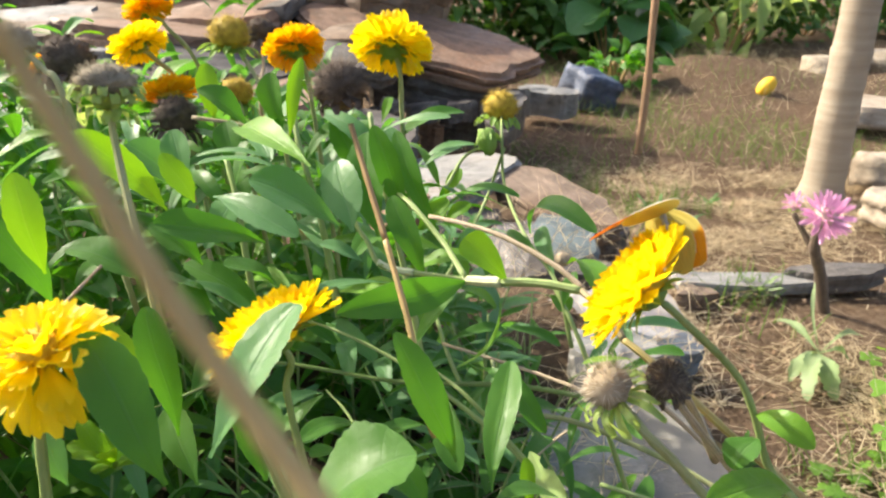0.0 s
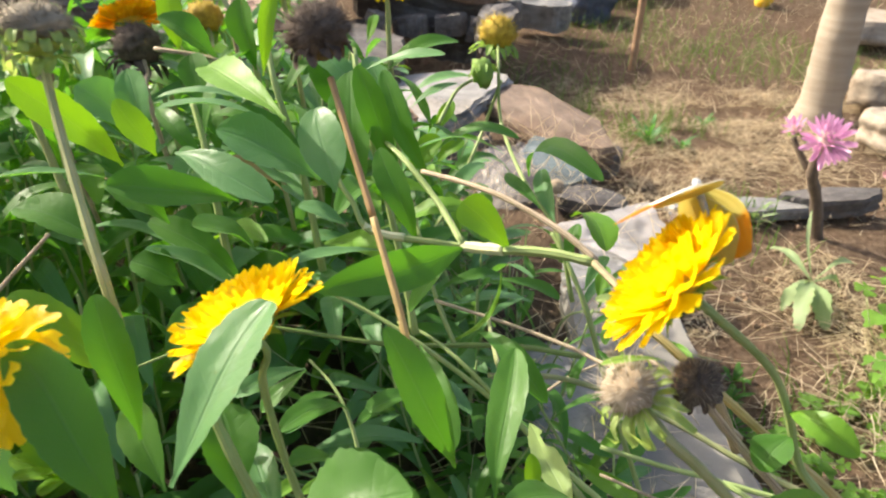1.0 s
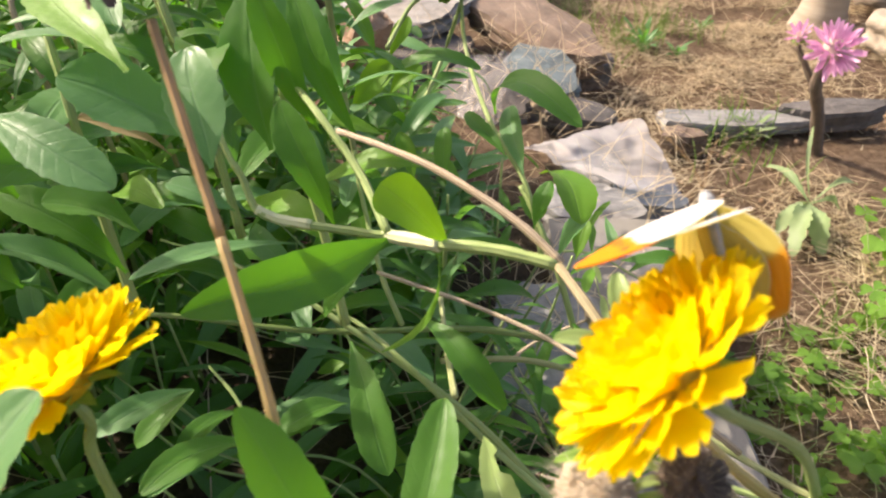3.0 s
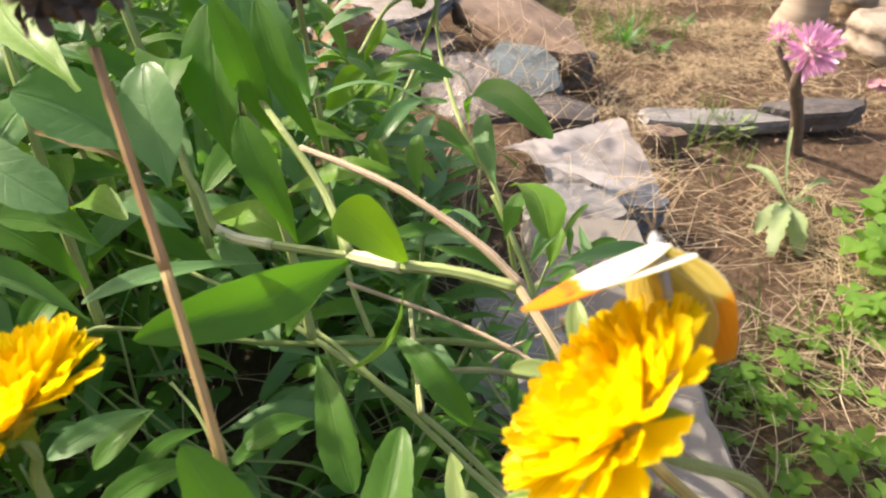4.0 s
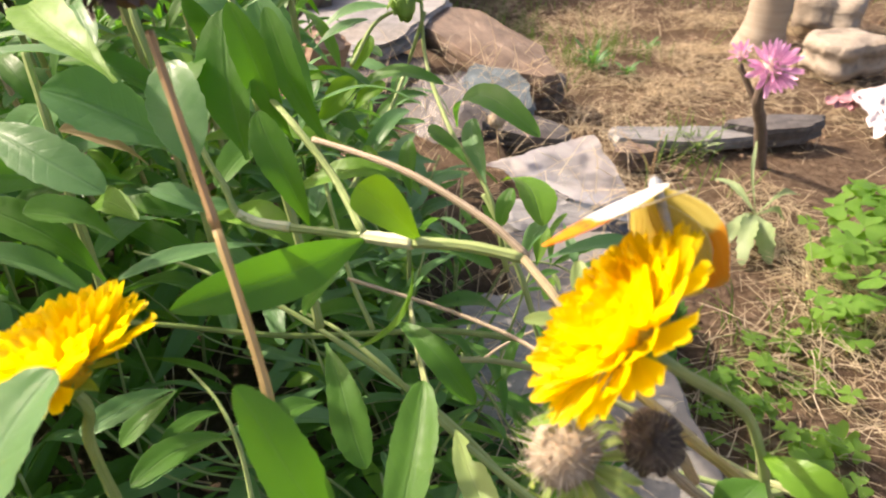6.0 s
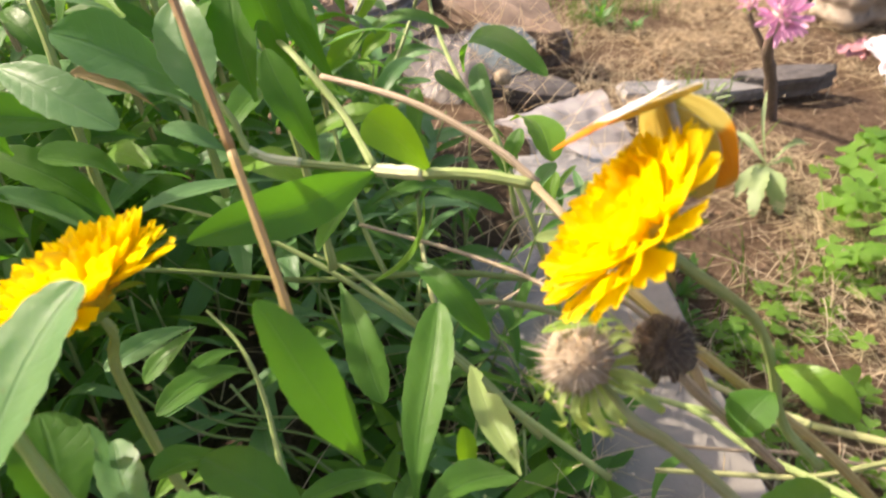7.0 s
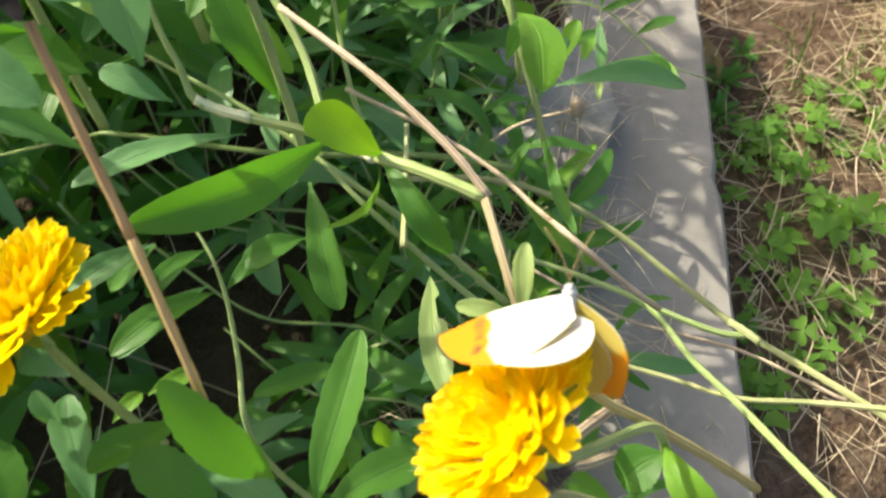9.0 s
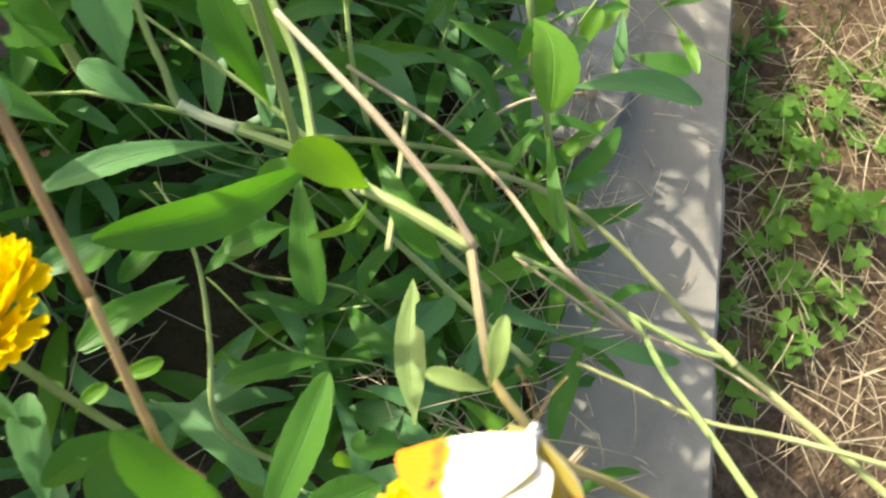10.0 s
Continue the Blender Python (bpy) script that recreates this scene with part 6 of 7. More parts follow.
stalk(spent4, [(-0.1300, 0.4421, 0.5023), (-0.1121, 0.4319, 0.4773), (-0.0982, 0.4218, 0.4483), (-0.0882, 0.4318, 0.3483)], 0.0012, 0.0015, STEM_PALE)
seed_head(spent4, (-0.1300, 0.4421, 0.5023), (0.1, 0.1, 1.0), 0.0110, DISC_DULL, 240, 0.38, 20, 1.1, BRACT, 0.35, 34)

spent5 = thing("spent_flower", "dull spent flower head", "spent flower", (-0.1370, 0.4709, 0.4324), "spent flower heads")
stalk(spent5, [(-0.1400, 0.4760, 0.4628), (-0.1335, 0.4642, 0.4518), (-0.1310, 0.4523, 0.4368), (-0.1210, 0.4623, 0.3368)], 0.0012, 0.0015, STEM_PALE)
seed_head(spent5, (-0.1400, 0.4760, 0.4628), (0.1, 0.1, 1.0), 0.01012, DISC_DULL, 240, 0.38, 18, 1.1, BRACT, 0.6, 35)

near_twig = thing("dry_twig", "brown dry twig close to the camera", "twig", (0.0046, 0.0313, 0.5202))
stalk(near_twig, [(-0.0079, 0.0342, 0.5410), (-0.0064, 0.0348, 0.5372), (-0.0024, 0.0337, 0.5301), (0.0013, 0.0324, 0.5247), (0.0054, 0.0301, 0.5202), (0.0079, 0.0282, 0.5178), (0.0112, 0.0260, 0.5145), (0.0220, 0.0080, 0.4700), (0.0260, 0.0060, 0.3000), (0.0300, 0.0050, 0.0700)], 0.0005, 0.0008, TAN_STALK, sides=12, per=8)

pink = thing("pink_flower", "pink flower with pointed petals and a bud, dark stalk", "flower", (0.6749, 1.2258, -0.0446))
stalk(pink, [(0.6361, 1.1559, -0.0400), (0.6002, 1.1368, 0.0635), (0.5742, 1.1224, 0.1186), (0.5762, 1.1181, 0.1637)], 0.0105, 0.008, DARK_STALK, knobs=0.15)
stalk(pink, [(0.5822, 1.1272, 0.1002), (0.5444, 1.1501, 0.1637)], 0.006, 0.004, DARK_STALK)
flower_head(pink, (0.5762, 1.1081, 0.1737), (-0.1, -0.75, 0.65), 0.0440, ((15, 4, 0.88, 0.16), (14, 24, 0.80, 0.14), (12, 46, 0.66, 0.1), (8, 66, 0.5, 0.05)), PETALS_PINK, 40, PALE_DISC)
flower_head(pink, (0.5444, 1.1501, 0.1787), (-0.5, -0.3, 0.7), 0.0240, ((10, 30, 0.9, 0.1), (9, 55, 0.8, 0.08)), PETALS_PINK, 41, PALE_DISC)

weed = thing("weed_rosette", "grey-green weed with toothed drooping leaves on dry soil", "weed", (0.5300, 0.9529, 0.0000))
leaf(weed, (0.5180, 0.9355, 0.0250), (0.4645, 0.8418, 0.0040), 0.03, WEED, (-0.4, -0.2, 0.85), arch=0.2, wave=0.5, widest=0.66, saw=0.34, blunt=0.8)
leaf(weed, (0.5180, 0.9355, 0.0250), (0.5042, 0.8452, 0.0040), 0.03, WEED, (-0.4, -0.2, 0.85), arch=0.2, wave=0.5, widest=0.66, saw=0.34, blunt=0.8)
leaf(weed, (0.5180, 0.9355, 0.0250), (0.4566, 0.8810, 0.0100), 0.022, WEED, (-0.4, -0.2, 0.85), arch=0.2, wave=0.5, widest=0.66, saw=0.34, blunt=0.8)
leaf(weed, (0.5180, 0.9355, 0.0250), (0.6012, 0.9796, 0.0300), 0.012, WEED, (-0.4, -0.2, 0.85), arch=0.2, wave=0.5, widest=0.66, saw=0.34, blunt=0.8)
leaf(weed, (0.5180, 0.9355, 0.0250), (0.5333, 1.0176, 0.1000), 0.006, WEED, (-0.4, -0.2, 0.85), arch=0.2, wave=0.5, widest=0.66, saw=0.34, blunt=0.8)
leaf(weed, (0.5180, 0.9355, 0.0250), (0.4937, 1.0307, 0.0300), 0.016, WEED, (-0.4, -0.2, 0.85), arch=0.2, wave=0.5, widest=0.66, saw=0.34, blunt=0.8)
leaf(weed, (0.5180, 0.9355, 0.0250), (0.5665, 0.9429, 0.0120), 0.018, WEED, (-0.4, -0.2, 0.85), arch=0.2, wave=0.5, widest=0.66, saw=0.34, blunt=0.8)

dry_head = thing("dry_stalk", "tiny fluffy dry head on a bent straw stalk", "dry stalk", (0.0591, 0.3927, 0.2605))
stalk(dry_head, [(0.0578, 0.4078, 0.2343), (0.0809, 0.4216, 0.2461), (0.1091, 0.4218, 0.2637)], 0.0011, 0.0009, STRAW)
seed_head(dry_head, (0.1119, 0.4223, 0.2647), (0.8, 0.2, 0.3), 0.0048, SEED, 150, 0.9, 0, 1.0, BRACT, 1.0, 50)

dry_head2 = thing("dry_stalk", "small tan fluffy dry head above the stones", "dry stalk", (0.1578, 0.9685, 0.0900))
stalk(dry_head2, [(0.1635, 1.0065, 0.0700), (0.1520, 0.9639, 0.1242), (0.1472, 0.9556, 0.1523)], 0.0012, 0.0009, STRAW)
seed_head(dry_head2, (0.1471, 0.9568, 0.1549), (0.0, -0.2, 1.0), 0.0105, SEED, 170, 0.6, 0, 1.0, BRACT, 1.0, 51)

butterfly = thing("butterfly", "white and yellow butterfly with orange wing tips resting on a flower", "butterfly", (0.0628, 0.2048, 0.4822))


def wing(insect, root, tip, width, normal, trailing, name="wing", hind=False, bow=0.05, front=0.10):
    """One wing as a thin pair of sheets: white above, yellow below, orange towards the tip of a forewing."""
    b, t = vec(root) - insect.location, vec(tip) - insect.location
    d, s, n = frame_of(t - b, normal)
    s = s * (1.0 if s.dot(vec(trailing)) < 0 else -1.0)
    ln = (t - b).length
    seg, across = 12, 8
    for lay, mat, nm, lift in ((0, WING_WHITE, name, 0.00012), (1, WING_YELLOW, "wing_underside", -0.00012)):
        verts, uvs, faces = [], [], []
        for i in range(seg + 1):
            u = i / seg
            lead = front * math.sin(math.pi * u) if not hind else 0.75 * math.sin(math.pi * u)
            trail = (0.25 + 0.75 * math.sin(math.pi * min(1.0, u * 0.86 + 0.10)) ** 0.8) * (1.0 if u < 0.9 else 1 - 5.5 * (u - 0.9)) if not hind else math.sin(math.pi * min(1.0, 0.1 + 0.85 * u)) ** 0.6
            for j in range(across + 1):
                v = j / across
                y = lead * width * (1 - v) * 0.8 - trail * width * v
                z = lift + bow * ln * math.sin(math.pi * u) * (0.5 - v * 0.4 if bow < 0.1 else 1.0)
                verts.append(b + d * (ln * u) + s * y + n * z)
                uvs.append((u if not hind else u * 0.55, v))
        m = across + 1
        for i in range(seg):
            for j in range(across):
                faces.append((i * m + j, i * m + j + 1, (i + 1) * m + j + 1, (i + 1) * m + j))
        part(nm, mesh_of(nm, verts, faces, mat, uvs), insect)


def build_butterfly(insect, head, tail, left_tip, left_hind, right_tip, right_hind, nl, nr, tl, tr):
    h, e = vec(head), vec(tail)
    stalk(insect, [h, h.lerp(e, 0.25), h.lerp(e, 0.6), e], 0.0012, 0.0007, INSECT, "body", sides=10)
    part("head", dome_mesh(0.0009, 0.0009, INSECT, 0.05, seed=2, down=0.95), insect, "", Matrix.Translation(h - insect.location + (h - e).normalized() * 0.0002))
    f, g = h.lerp(e, 0.06), h.lerp(e, 0.34)
    wing(insect, f, left_tip, 0.0125, nl, tl, "forewing")
    wing(insect, g, left_hind, 0.0110, nl, tl, "hindwing", True)
    wing(insect, f, right_tip, 0.0110, nr, tr, "forewing", False, 0.09, 0.60)
    wing(insect, g, right_hind, 0.0080, nr, tr, "hindwing", True, 0.06)
    for k in (-1, 1):
        o = h + (h - e).normalized() * 0.0014
        stalk(insect, [o, o + (h - e).normalized() * 0.004 + Vector((0.0015 * k, 0, 0.001)), o + (h - e).normalized() * 0.008 + Vector((0.004 * k, 0, 0.001))], 0.00009, 0.00008, STEM_BROWN, "antenna", sides=5, per=4)


BF_HEAD, BF_TAIL, BF_LT, BF_LH = (0.0658, 0.2055, 0.4780), (0.0672, 0.1965, 0.4720), (0.0455, 0.1989, 0.4692), (0.0535, 0.1929, 0.4779)
BF_RT, BF_RH, BF_NL, BF_NR = (0.0767, 0.1918, 0.4666), (0.0737, 0.1933, 0.4630), (-0.4751, 0.4601, 0.7501), (0.6132, 0.7639, -0.2010)
BF_TL, BF_TR = (-0.2351, -0.8878, 0.3956), (-0.2691, -0.0373, -0.9624)
build_butterfly(butterfly, BF_HEAD, BF_TAIL, BF_LT, BF_LH, BF_RT, BF_RH, BF_NL, BF_NR, BF_TL, BF_TR)



def small_weed(at, count, reach, width, mat, label, name, seed, up=0.5, saw=0.2):
    """A low rosette of leaves on the soil."""
    rnd = random.Random(seed)
    p = Vector((at[0], at[1], ground_height(*at)))
    t = thing(name, label, "weed", p, "small weeds")
    for i in range(count):
        a = 2.39996 * i + rnd.uniform(-0.3, 0.3)
        q = reach * rnd.uniform(0.7, 1.25)
        h = q * up * rnd.uniform(0.4, 1.3)
        leaf(t, p + Vector((0, 0, 0.002)), p + Vector((math.cos(a) * q, math.sin(a) * q, h)), width * rnd.uniform(0.8, 1.2), mat, (0, 0, 1), arch=rnd.uniform(0.05, 0.2), wave=0.3, saw=saw, seg=14, seed=i)


small_weed((0.326, 0.700), 16, 0.024, 0.0055, LEAF, "small spiky green weed at the foot of the edging", "spiky_weed", 1, 0.8, 0.0)
small_weed((0.311, 0.650), 14, 0.022, 0.0055, LEAF, "small spiky green weed beside the edging", "spiky_weed", 2, 0.8, 0.0)
small_weed((0.345, 0.735), 12, 0.018, 0.005, LEAF, "tiny spiky green weed on the soil", "spiky_weed", 3, 0.8, 0.0)
fallen = thing("dry_leaf", "curled brown dead leaf on the soil by the edging", "dead leaf", (0.306, 0.725, 0.0))
leaf(fallen, (0.298, 0.765, ground_height(0.298, 0.765) + 0.012), (0.312, 0.690, ground_height(0.312, 0.690) + 0.006), 0.030, LEAF_DRY, (-0.3, -0.3, 0.9), arch=0.10, cup=0.5, wave=0.3)
small_weed((0.455, 1.640), 18, 0.048, 0.0095, LEAF_GREY, "dull green weed with narrow leaves on dry soil", "soil_weed", 4, 1.0)
small_weed((0.520, 1.600), 14, 0.034, 0.008, LEAF_GREY, "small green weed among dry straw", "soil_weed", 5, 0.9)
small_weed((0.530, 1.190), 12, 0.034, 0.009, WEED, "grey-green weed beside the flat stones", "soil_weed", 6, 0.9, 0.3)
small_weed((0.640, 1.820), 12, 0.034, 0.008, LEAF_GREY, "small dull weed close to the tree trunk", "soil_weed", 7, 0.7)


def sprawling_shoot(pts, leaves, seed, r=0.0012, mat=None):
    """A bare lower stem of the bed with a few narrow leaves."""
    rnd = random.Random(seed)
    t = thing("sprawling_shoot", "thin green stem with a few narrow leaves, sprawling through the bed", "plant", pts[0], "sprawling stems of the bed")
    stalk(t, pts, r, r * 0.75, mat or STEM, sides=7)
    line = catmull(pts, 10)
    for i in range(leaves):
        p = line[int(len(line) * (0.25 + 0.7 * (i + rnd.random() * 0.5) / max(1, leaves)))]
        a, q = rnd.uniform(0, 6.28), rnd.uniform(0.022, 0.042)
        leaf(t, p, p + Vector((math.cos(a) * q, math.sin(a) * q, q * rnd.uniform(-0.3, 0.6))), q * rnd.uniform(0.18, 0.27), (LEAF, LEAF, LEAF_GREY)[i % 3], (rnd.gauss(0, 0.2), rnd.gauss(0, 0.2), 1), arch=0.12, seg=14, seed=seed)


_r = random.Random(77)
for _i in range(9):
    _y = 0.25 + 0.30 * _i / 9
    _foot = Vector((_r.uniform(0.02, 0.12), _y + _r.uniform(-0.02, 0.02), 0.09))
    _rise = Vector((_r.uniform(-0.20, -0.09), _r.uniform(-0.02, 0.07), _r.uniform(0.10, 0.20)))
    sprawling_shoot([_foot, _foot + _rise * 0.35 + Vector((0, 0.012, 0.030)), _foot + _rise * 0.7 + Vector((0, -0.010, 0.012)), _foot + _rise], 1, 200 + _i, _r.uniform(0.0008, 0.0012), STEM_DEEP)
for _i in range(12):
    _foot = Vector((_r.uniform(0.0, 0.06) + 0.05 * _i / 12, 0.36 + 0.32 * _i / 12, 0.09))
    _rise = Vector((_r.uniform(-0.02, 0.05), _r.uniform(-0.04, 0.03), _r.uniform(0.10, 0.19)))
    sprawling_shoot([_foot, _foot + _rise * 0.5 + Vector((_r.uniform(-1, 1) * 0.008, 0, 0)), _foot + _rise], 5, 300 + _i)


# ---- leafy shoots that fill the bed ----
FILL = []
_r = random.Random(5)
for _i in range(9):
    _ln, _w = _r.uniform(0.040, 0.064), _r.uniform(0.008, 0.0145)
    FILL.append(blade((0, 0, 0), (_ln, 0, 0), _w, (LEAF, LEAF_GREY, LEAF_GREY, LEAF, LEAF, LEAF_GREY, LEAF, LEAF_LIME_BACKLIT, LEAF)[_i], (0, 0, 1), _r.uniform(-0.02, 0.16), _r.uniform(0.1, 0.35), _r.uniform(0.5, 0.68), curl=_r.uniform(0, 0.3), seg=10, blunt=_r.uniform(0.5, 0.8), seed=_i))


def leafy_shoot(height, leaves, seed, spread=1.0):
    rnd = random.Random(seed)
    t = thing("leafy_shoot", "upright green shoot with oblong leaves, growing in the bed", "plant", group="shoots of the flower bed")
    lean = Vector((rnd.uniform(-0.25, 0.25), rnd.uniform(-0.25, 0.15), 1)) * height
    pts = [Vector((0, 0, -0.02)), lean * 0.4 + Vector((rnd.uniform(-1, 1), rnd.uniform(-1, 1), 0)) * 0.012, lean]
    stalk(t, pts, 0.0016, 0.0009, STEM, sides=6, per=4)
    line = catmull(pts, 12)
    for i in range(leaves):
        f = 0.15 + 0.85 * (i + rnd.uniform(0, 0.5)) / leaves
        p = line[min(len(line) - 1, int(f * (len(line) - 1)))]
        a = 2.39996 * i + rnd.uniform(-0.5, 0.5)
        up = radians(rnd.uniform(-25, 48) + 40 * max(0.0, f - 0.75))
        m = Matrix.Translation(p) @ Matrix.Rotation(a, 4, "Z") @ Matrix.Rotation(-up, 4, "Y") @ Matrix.Rotation(rnd.uniform(-0.6, 0.6), 4, "X")
        q = rnd.uniform(0.9, 1.5) * spread
        part("leaf", FILL[rnd.randrange(len(FILL))], t, "", m @ Matrix.Diagonal((q, q, q, 1)))
    return t


BIG = []
for _i in range(6):
    BIG.append(blade((0, 0, 0), (_r.uniform(0.050, 0.066), 0, 0), _r.uniform(0.012, 0.0165), (LEAF_GREY, LEAF, LEAF_GREY, LEAF, LEAF_LIME_BACKLIT, LEAF)[_i], (0, 0, 1), _r.uniform(0.0, 0.14), _r.uniform(0.15, 0.35), _r.uniform(0.55, 0.7), blunt=_r.uniform(0.5, 0.7), curl=_r.uniform(0, 0.25), seed=_i + 30))


def leaf_whorl(at, count, lean, seed):
    """A shoot whose large leaves crowd towards its top; some stand unseen, only for shade."""
    rnd = random.Random(seed)
    t = thing("leafy_shoot", "shoot crowded with large grey-green oblong leaves", "plant", at, "shoots of the flower bed")
    top = Vector((lean[0], lean[1], 0.05))
    pts = [Vector((-lean[0], -lean[1], -0.16)), Vector((0, 0, -0.05)), top]
    stalk(t, pts, 0.0017, 0.0010, STEM, sides=7, per=5)
    line = catmull(pts, 12)
    for i in range(count):
        f = 0.35 + 0.65 * (i + rnd.uniform(0, 0.6)) / count
        p = line[min(len(line) - 1, int(f * (len(line) - 1)))]
        up = radians(rnd.uniform(5, 35) + 35 * max(0.0, f - 0.7))
        m = Matrix.Translation(p) @ Matrix.Rotation(2.39996 * i + rnd.uniform(-0.4, 0.4), 4, "Z") @ Matrix.Rotation(-up, 4, "Y") @ Matrix.Rotation(rnd.uniform(-0.4, 0.4), 4, "X")
        q = rnd.uniform(0.75, 1.15)
        part("leaf", BIG[rnd.randrange(6)], t, "", m @ Matrix.Diagonal((q, q, q, 1)))


for _k, (_p, _n) in enumerate(WHORLS):
    leaf_whorl(_p, _n, (0.01 * math.cos(_k * 2.1), 0.01 * math.sin(_k * 2.1)), 70 + _k)


def fill_bed():
    rnd = random.Random(21)
    protos = [leafy_shoot(0.17, 13, 1), leafy_shoot(0.21, 15, 2), leafy_shoot(0.14, 12, 3), leafy_shoot(0.25, 17, 4), leafy_shoot(0.19, 14, 5, 1.15)]
    spots = []
    for k in range(2600):
        x, y = rnd.uniform(-0.62, 0.13), rnd.uniform(0.12, 0.95)
        if x > 0.02 + 0.10 * (y < 0.34) and y > 0.60:
            continue
        if x > 0.045 + 0.025 * (y > 0.56) and y > 0.42:
            continue
        arch = -0.08 < x < 0.045 and 0.42 < y < 0.60
        low = x > -0.15 and y < 0.40
        if low and rnd.random() < 0.84:
            continue
        top = 0.30 if y < 0.33 else (0.43 if x < -0.09 else 0.385)
        if y < 0.55 and x > -0.2:
            top = 0.25
        if y < 0.22:
            top = 0.24
        if -0.2 < x < 0.02 and y < 0.56 and rnd.random() < 0.82:
            continue
        if low:
            top = 0.19
        if x > 0.0:
            top = min(top, 0.28)
        if arch:
            top = 0.27
        if x > -0.13 and y > 0.56:
            top = min(top, 0.25)
        # unseen shoots left of the view are made taller to shade the bed
        edge = -0.05 - 0.61 * y
        if x < edge:
            top += min(0.13, 1.0 * (edge - x))
        if any((x - a) ** 2 + (y - b) ** 2 < 0.038 ** 2 for a, b, _ in spots):
            continue
        spots.append((x, y, top))
    heights = [0.17, 0.21, 0.14, 0.25, 0.19]
    for n, (x, y, top) in enumerate(spots[:330]):
        g = ground_height(x, y)
        k = rnd.randrange(5)
        s = (top - g) * rnd.uniform(0.68, 1.0) / heights[k]
        s = min(s, 2.4 if x < -0.05 - 0.61 * y else 1.75)
        m = pose(x, y, g, 0, 0, rnd.uniform(0, 360)) @ Matrix.Diagonal((1.0, 1.0, s, 1))
        if n < 5:
            ob = protos[n]
            s = (top - g) * rnd.uniform(0.7, 1.0) / heights[n]
            ob.matrix_basis = pose(x, y, g, 0, 0, rnd.uniform(0, 360))
            ob.scale = (1, 1, min(s, 1.7))
        else:
            ob = copy_thing(protos[k], pose(x, y, g, 0, 0, rnd.uniform(0, 360)))
            ob.scale = (1, 1, s)


fill_bed()


# ---- grass, clover and litter on the ground ----
def blades_mesh(name, spots, mat, sides=3):
    """Many fine bent blades in one mesh; spots: (root, tip, sag, radius)."""
    verts, faces = [], []
    for root, tip, sag, r in spots:
        root, tip = vec(root), vec(tip)
        d = (tip - root).normalized()
        s = d.cross(Vector((0.2, 0.1, 1))).normalized()
        w = s.cross(d)
        k = len(verts)
        seg = 4
        for i in range(seg):
            f = i / seg
            p = root.lerp(tip, f) + w * (sag * 4 * f * (1 - f))
            q = r * (1 - 0.6 * f)
            for j in range(sides):
                a = 2 * math.pi * j / sides
                verts.append(p + (s * math.cos(a) + w * math.sin(a) * 0.6) * q)
        verts.append(tip)
        for i in range(seg - 1):
            for j in range(sides):
                j2 = (j + 1) % sides
                faces.append((k + i * sides + j, k + i * sides + j2, k + (i + 1) * sides + j2, k + (i + 1) * sides + j))
        e = k + (seg - 1) * sides
        for j in range(sides):
            faces.append((e + j, e + (j + 1) % sides, k + seg * sides))
    return mesh_of(name, verts, faces, mat)


def litter(count, box, seed, lo, hi, radius, up=(0.0, 0.02), bias=None, lift=0.004, patch=5.0, keep=-0.15):
    rnd = random.Random(seed)
    out = []
    while len(out) < count:
        x, y = rnd.uniform(box[0], box[1]), rnd.uniform(box[2], box[3])
        if noise.noise(Vector((x * patch, y * patch, seed))) < keep + rnd.uniform(-0.2, 0.2):
            continue
        if 0.12 < x < 0.275 and y < 0.78:
            continue
        rim = min(x - box[0], box[1] - x, y - box[2], box[3] - y) / (0.3 * min(box[1] - box[0], box[3] - box[2]))
        if x > box[0] + 0.1 and rnd.random() > rim * 1.6 + 0.05 * noise.noise(Vector((x * 3, y * 3, 2))):
            continue
        if bias and not bias(x, y, rnd):
            continue
        a = rnd.uniform(0, 2 * math.pi)
        ln = rnd.uniform(lo, hi)
        z = ground_height(x, y) + rnd.uniform(0, lift)
        x2, y2 = x + math.cos(a) * ln, y + math.sin(a) * ln
        z2 = ground_height(x2, y2) + rnd.uniform(*up)
        out.append(((x, y, z), (x2, y2, z2), rnd.uniform(-0.05, 0.10) * ln, radius * rnd.uniform(0.5, 1.3)))
    return out


def not_bare(x, y, rnd):
    if x < 0.40 and y < 0.72 and rnd.random() > 0.30 + 7.0 * max(0.0, x - 0.32):
        return False
    if 0.62 < x < 1.0 and 0.85 < y < 1.28:
        return rnd.random() < 0.12
    return True


def kerb_straw(count, seed):
    """Dry stalks lodged between the bed and its edging."""
    rnd = random.Random(seed)
    out = []
    for _ in range(count):
        x, y = rnd.uniform(0.05, 0.15), rnd.uniform(0.22, 0.62)
        z = rnd.uniform(0.10, 0.15)
        a, ln = rnd.uniform(0, 6.28), rnd.uniform(0.03, 0.12)
        out.append(((x, y, z), (min(0.185, x + math.cos(a) * ln), y + math.sin(a) * ln, max(0.112, z + rnd.uniform(-0.04, 0.06))), rnd.uniform(-0.05, 0.15) * ln, rnd.uniform(0.0004, 0.0008)))
    return out


tagged(new("dry_stalks", blades_mesh("dry_stalks", kerb_straw(190, 23), DRY_GRASS)), "thin dry stalks tangled along the edging", "dry stalks", kind="stuff")
tagged(new("dry_grass", blades_mesh("dry_grass", litter(20000, (0.27, 1.75, -0.35, 2.3), 11, 0.012, 0.085, 0.00078, (0.002, 0.03), not_bare, 0.018, 6.0, -0.02), DRY_GRASS)), "loose straw-coloured dry grass lying on soil", "grass", kind="stuff")
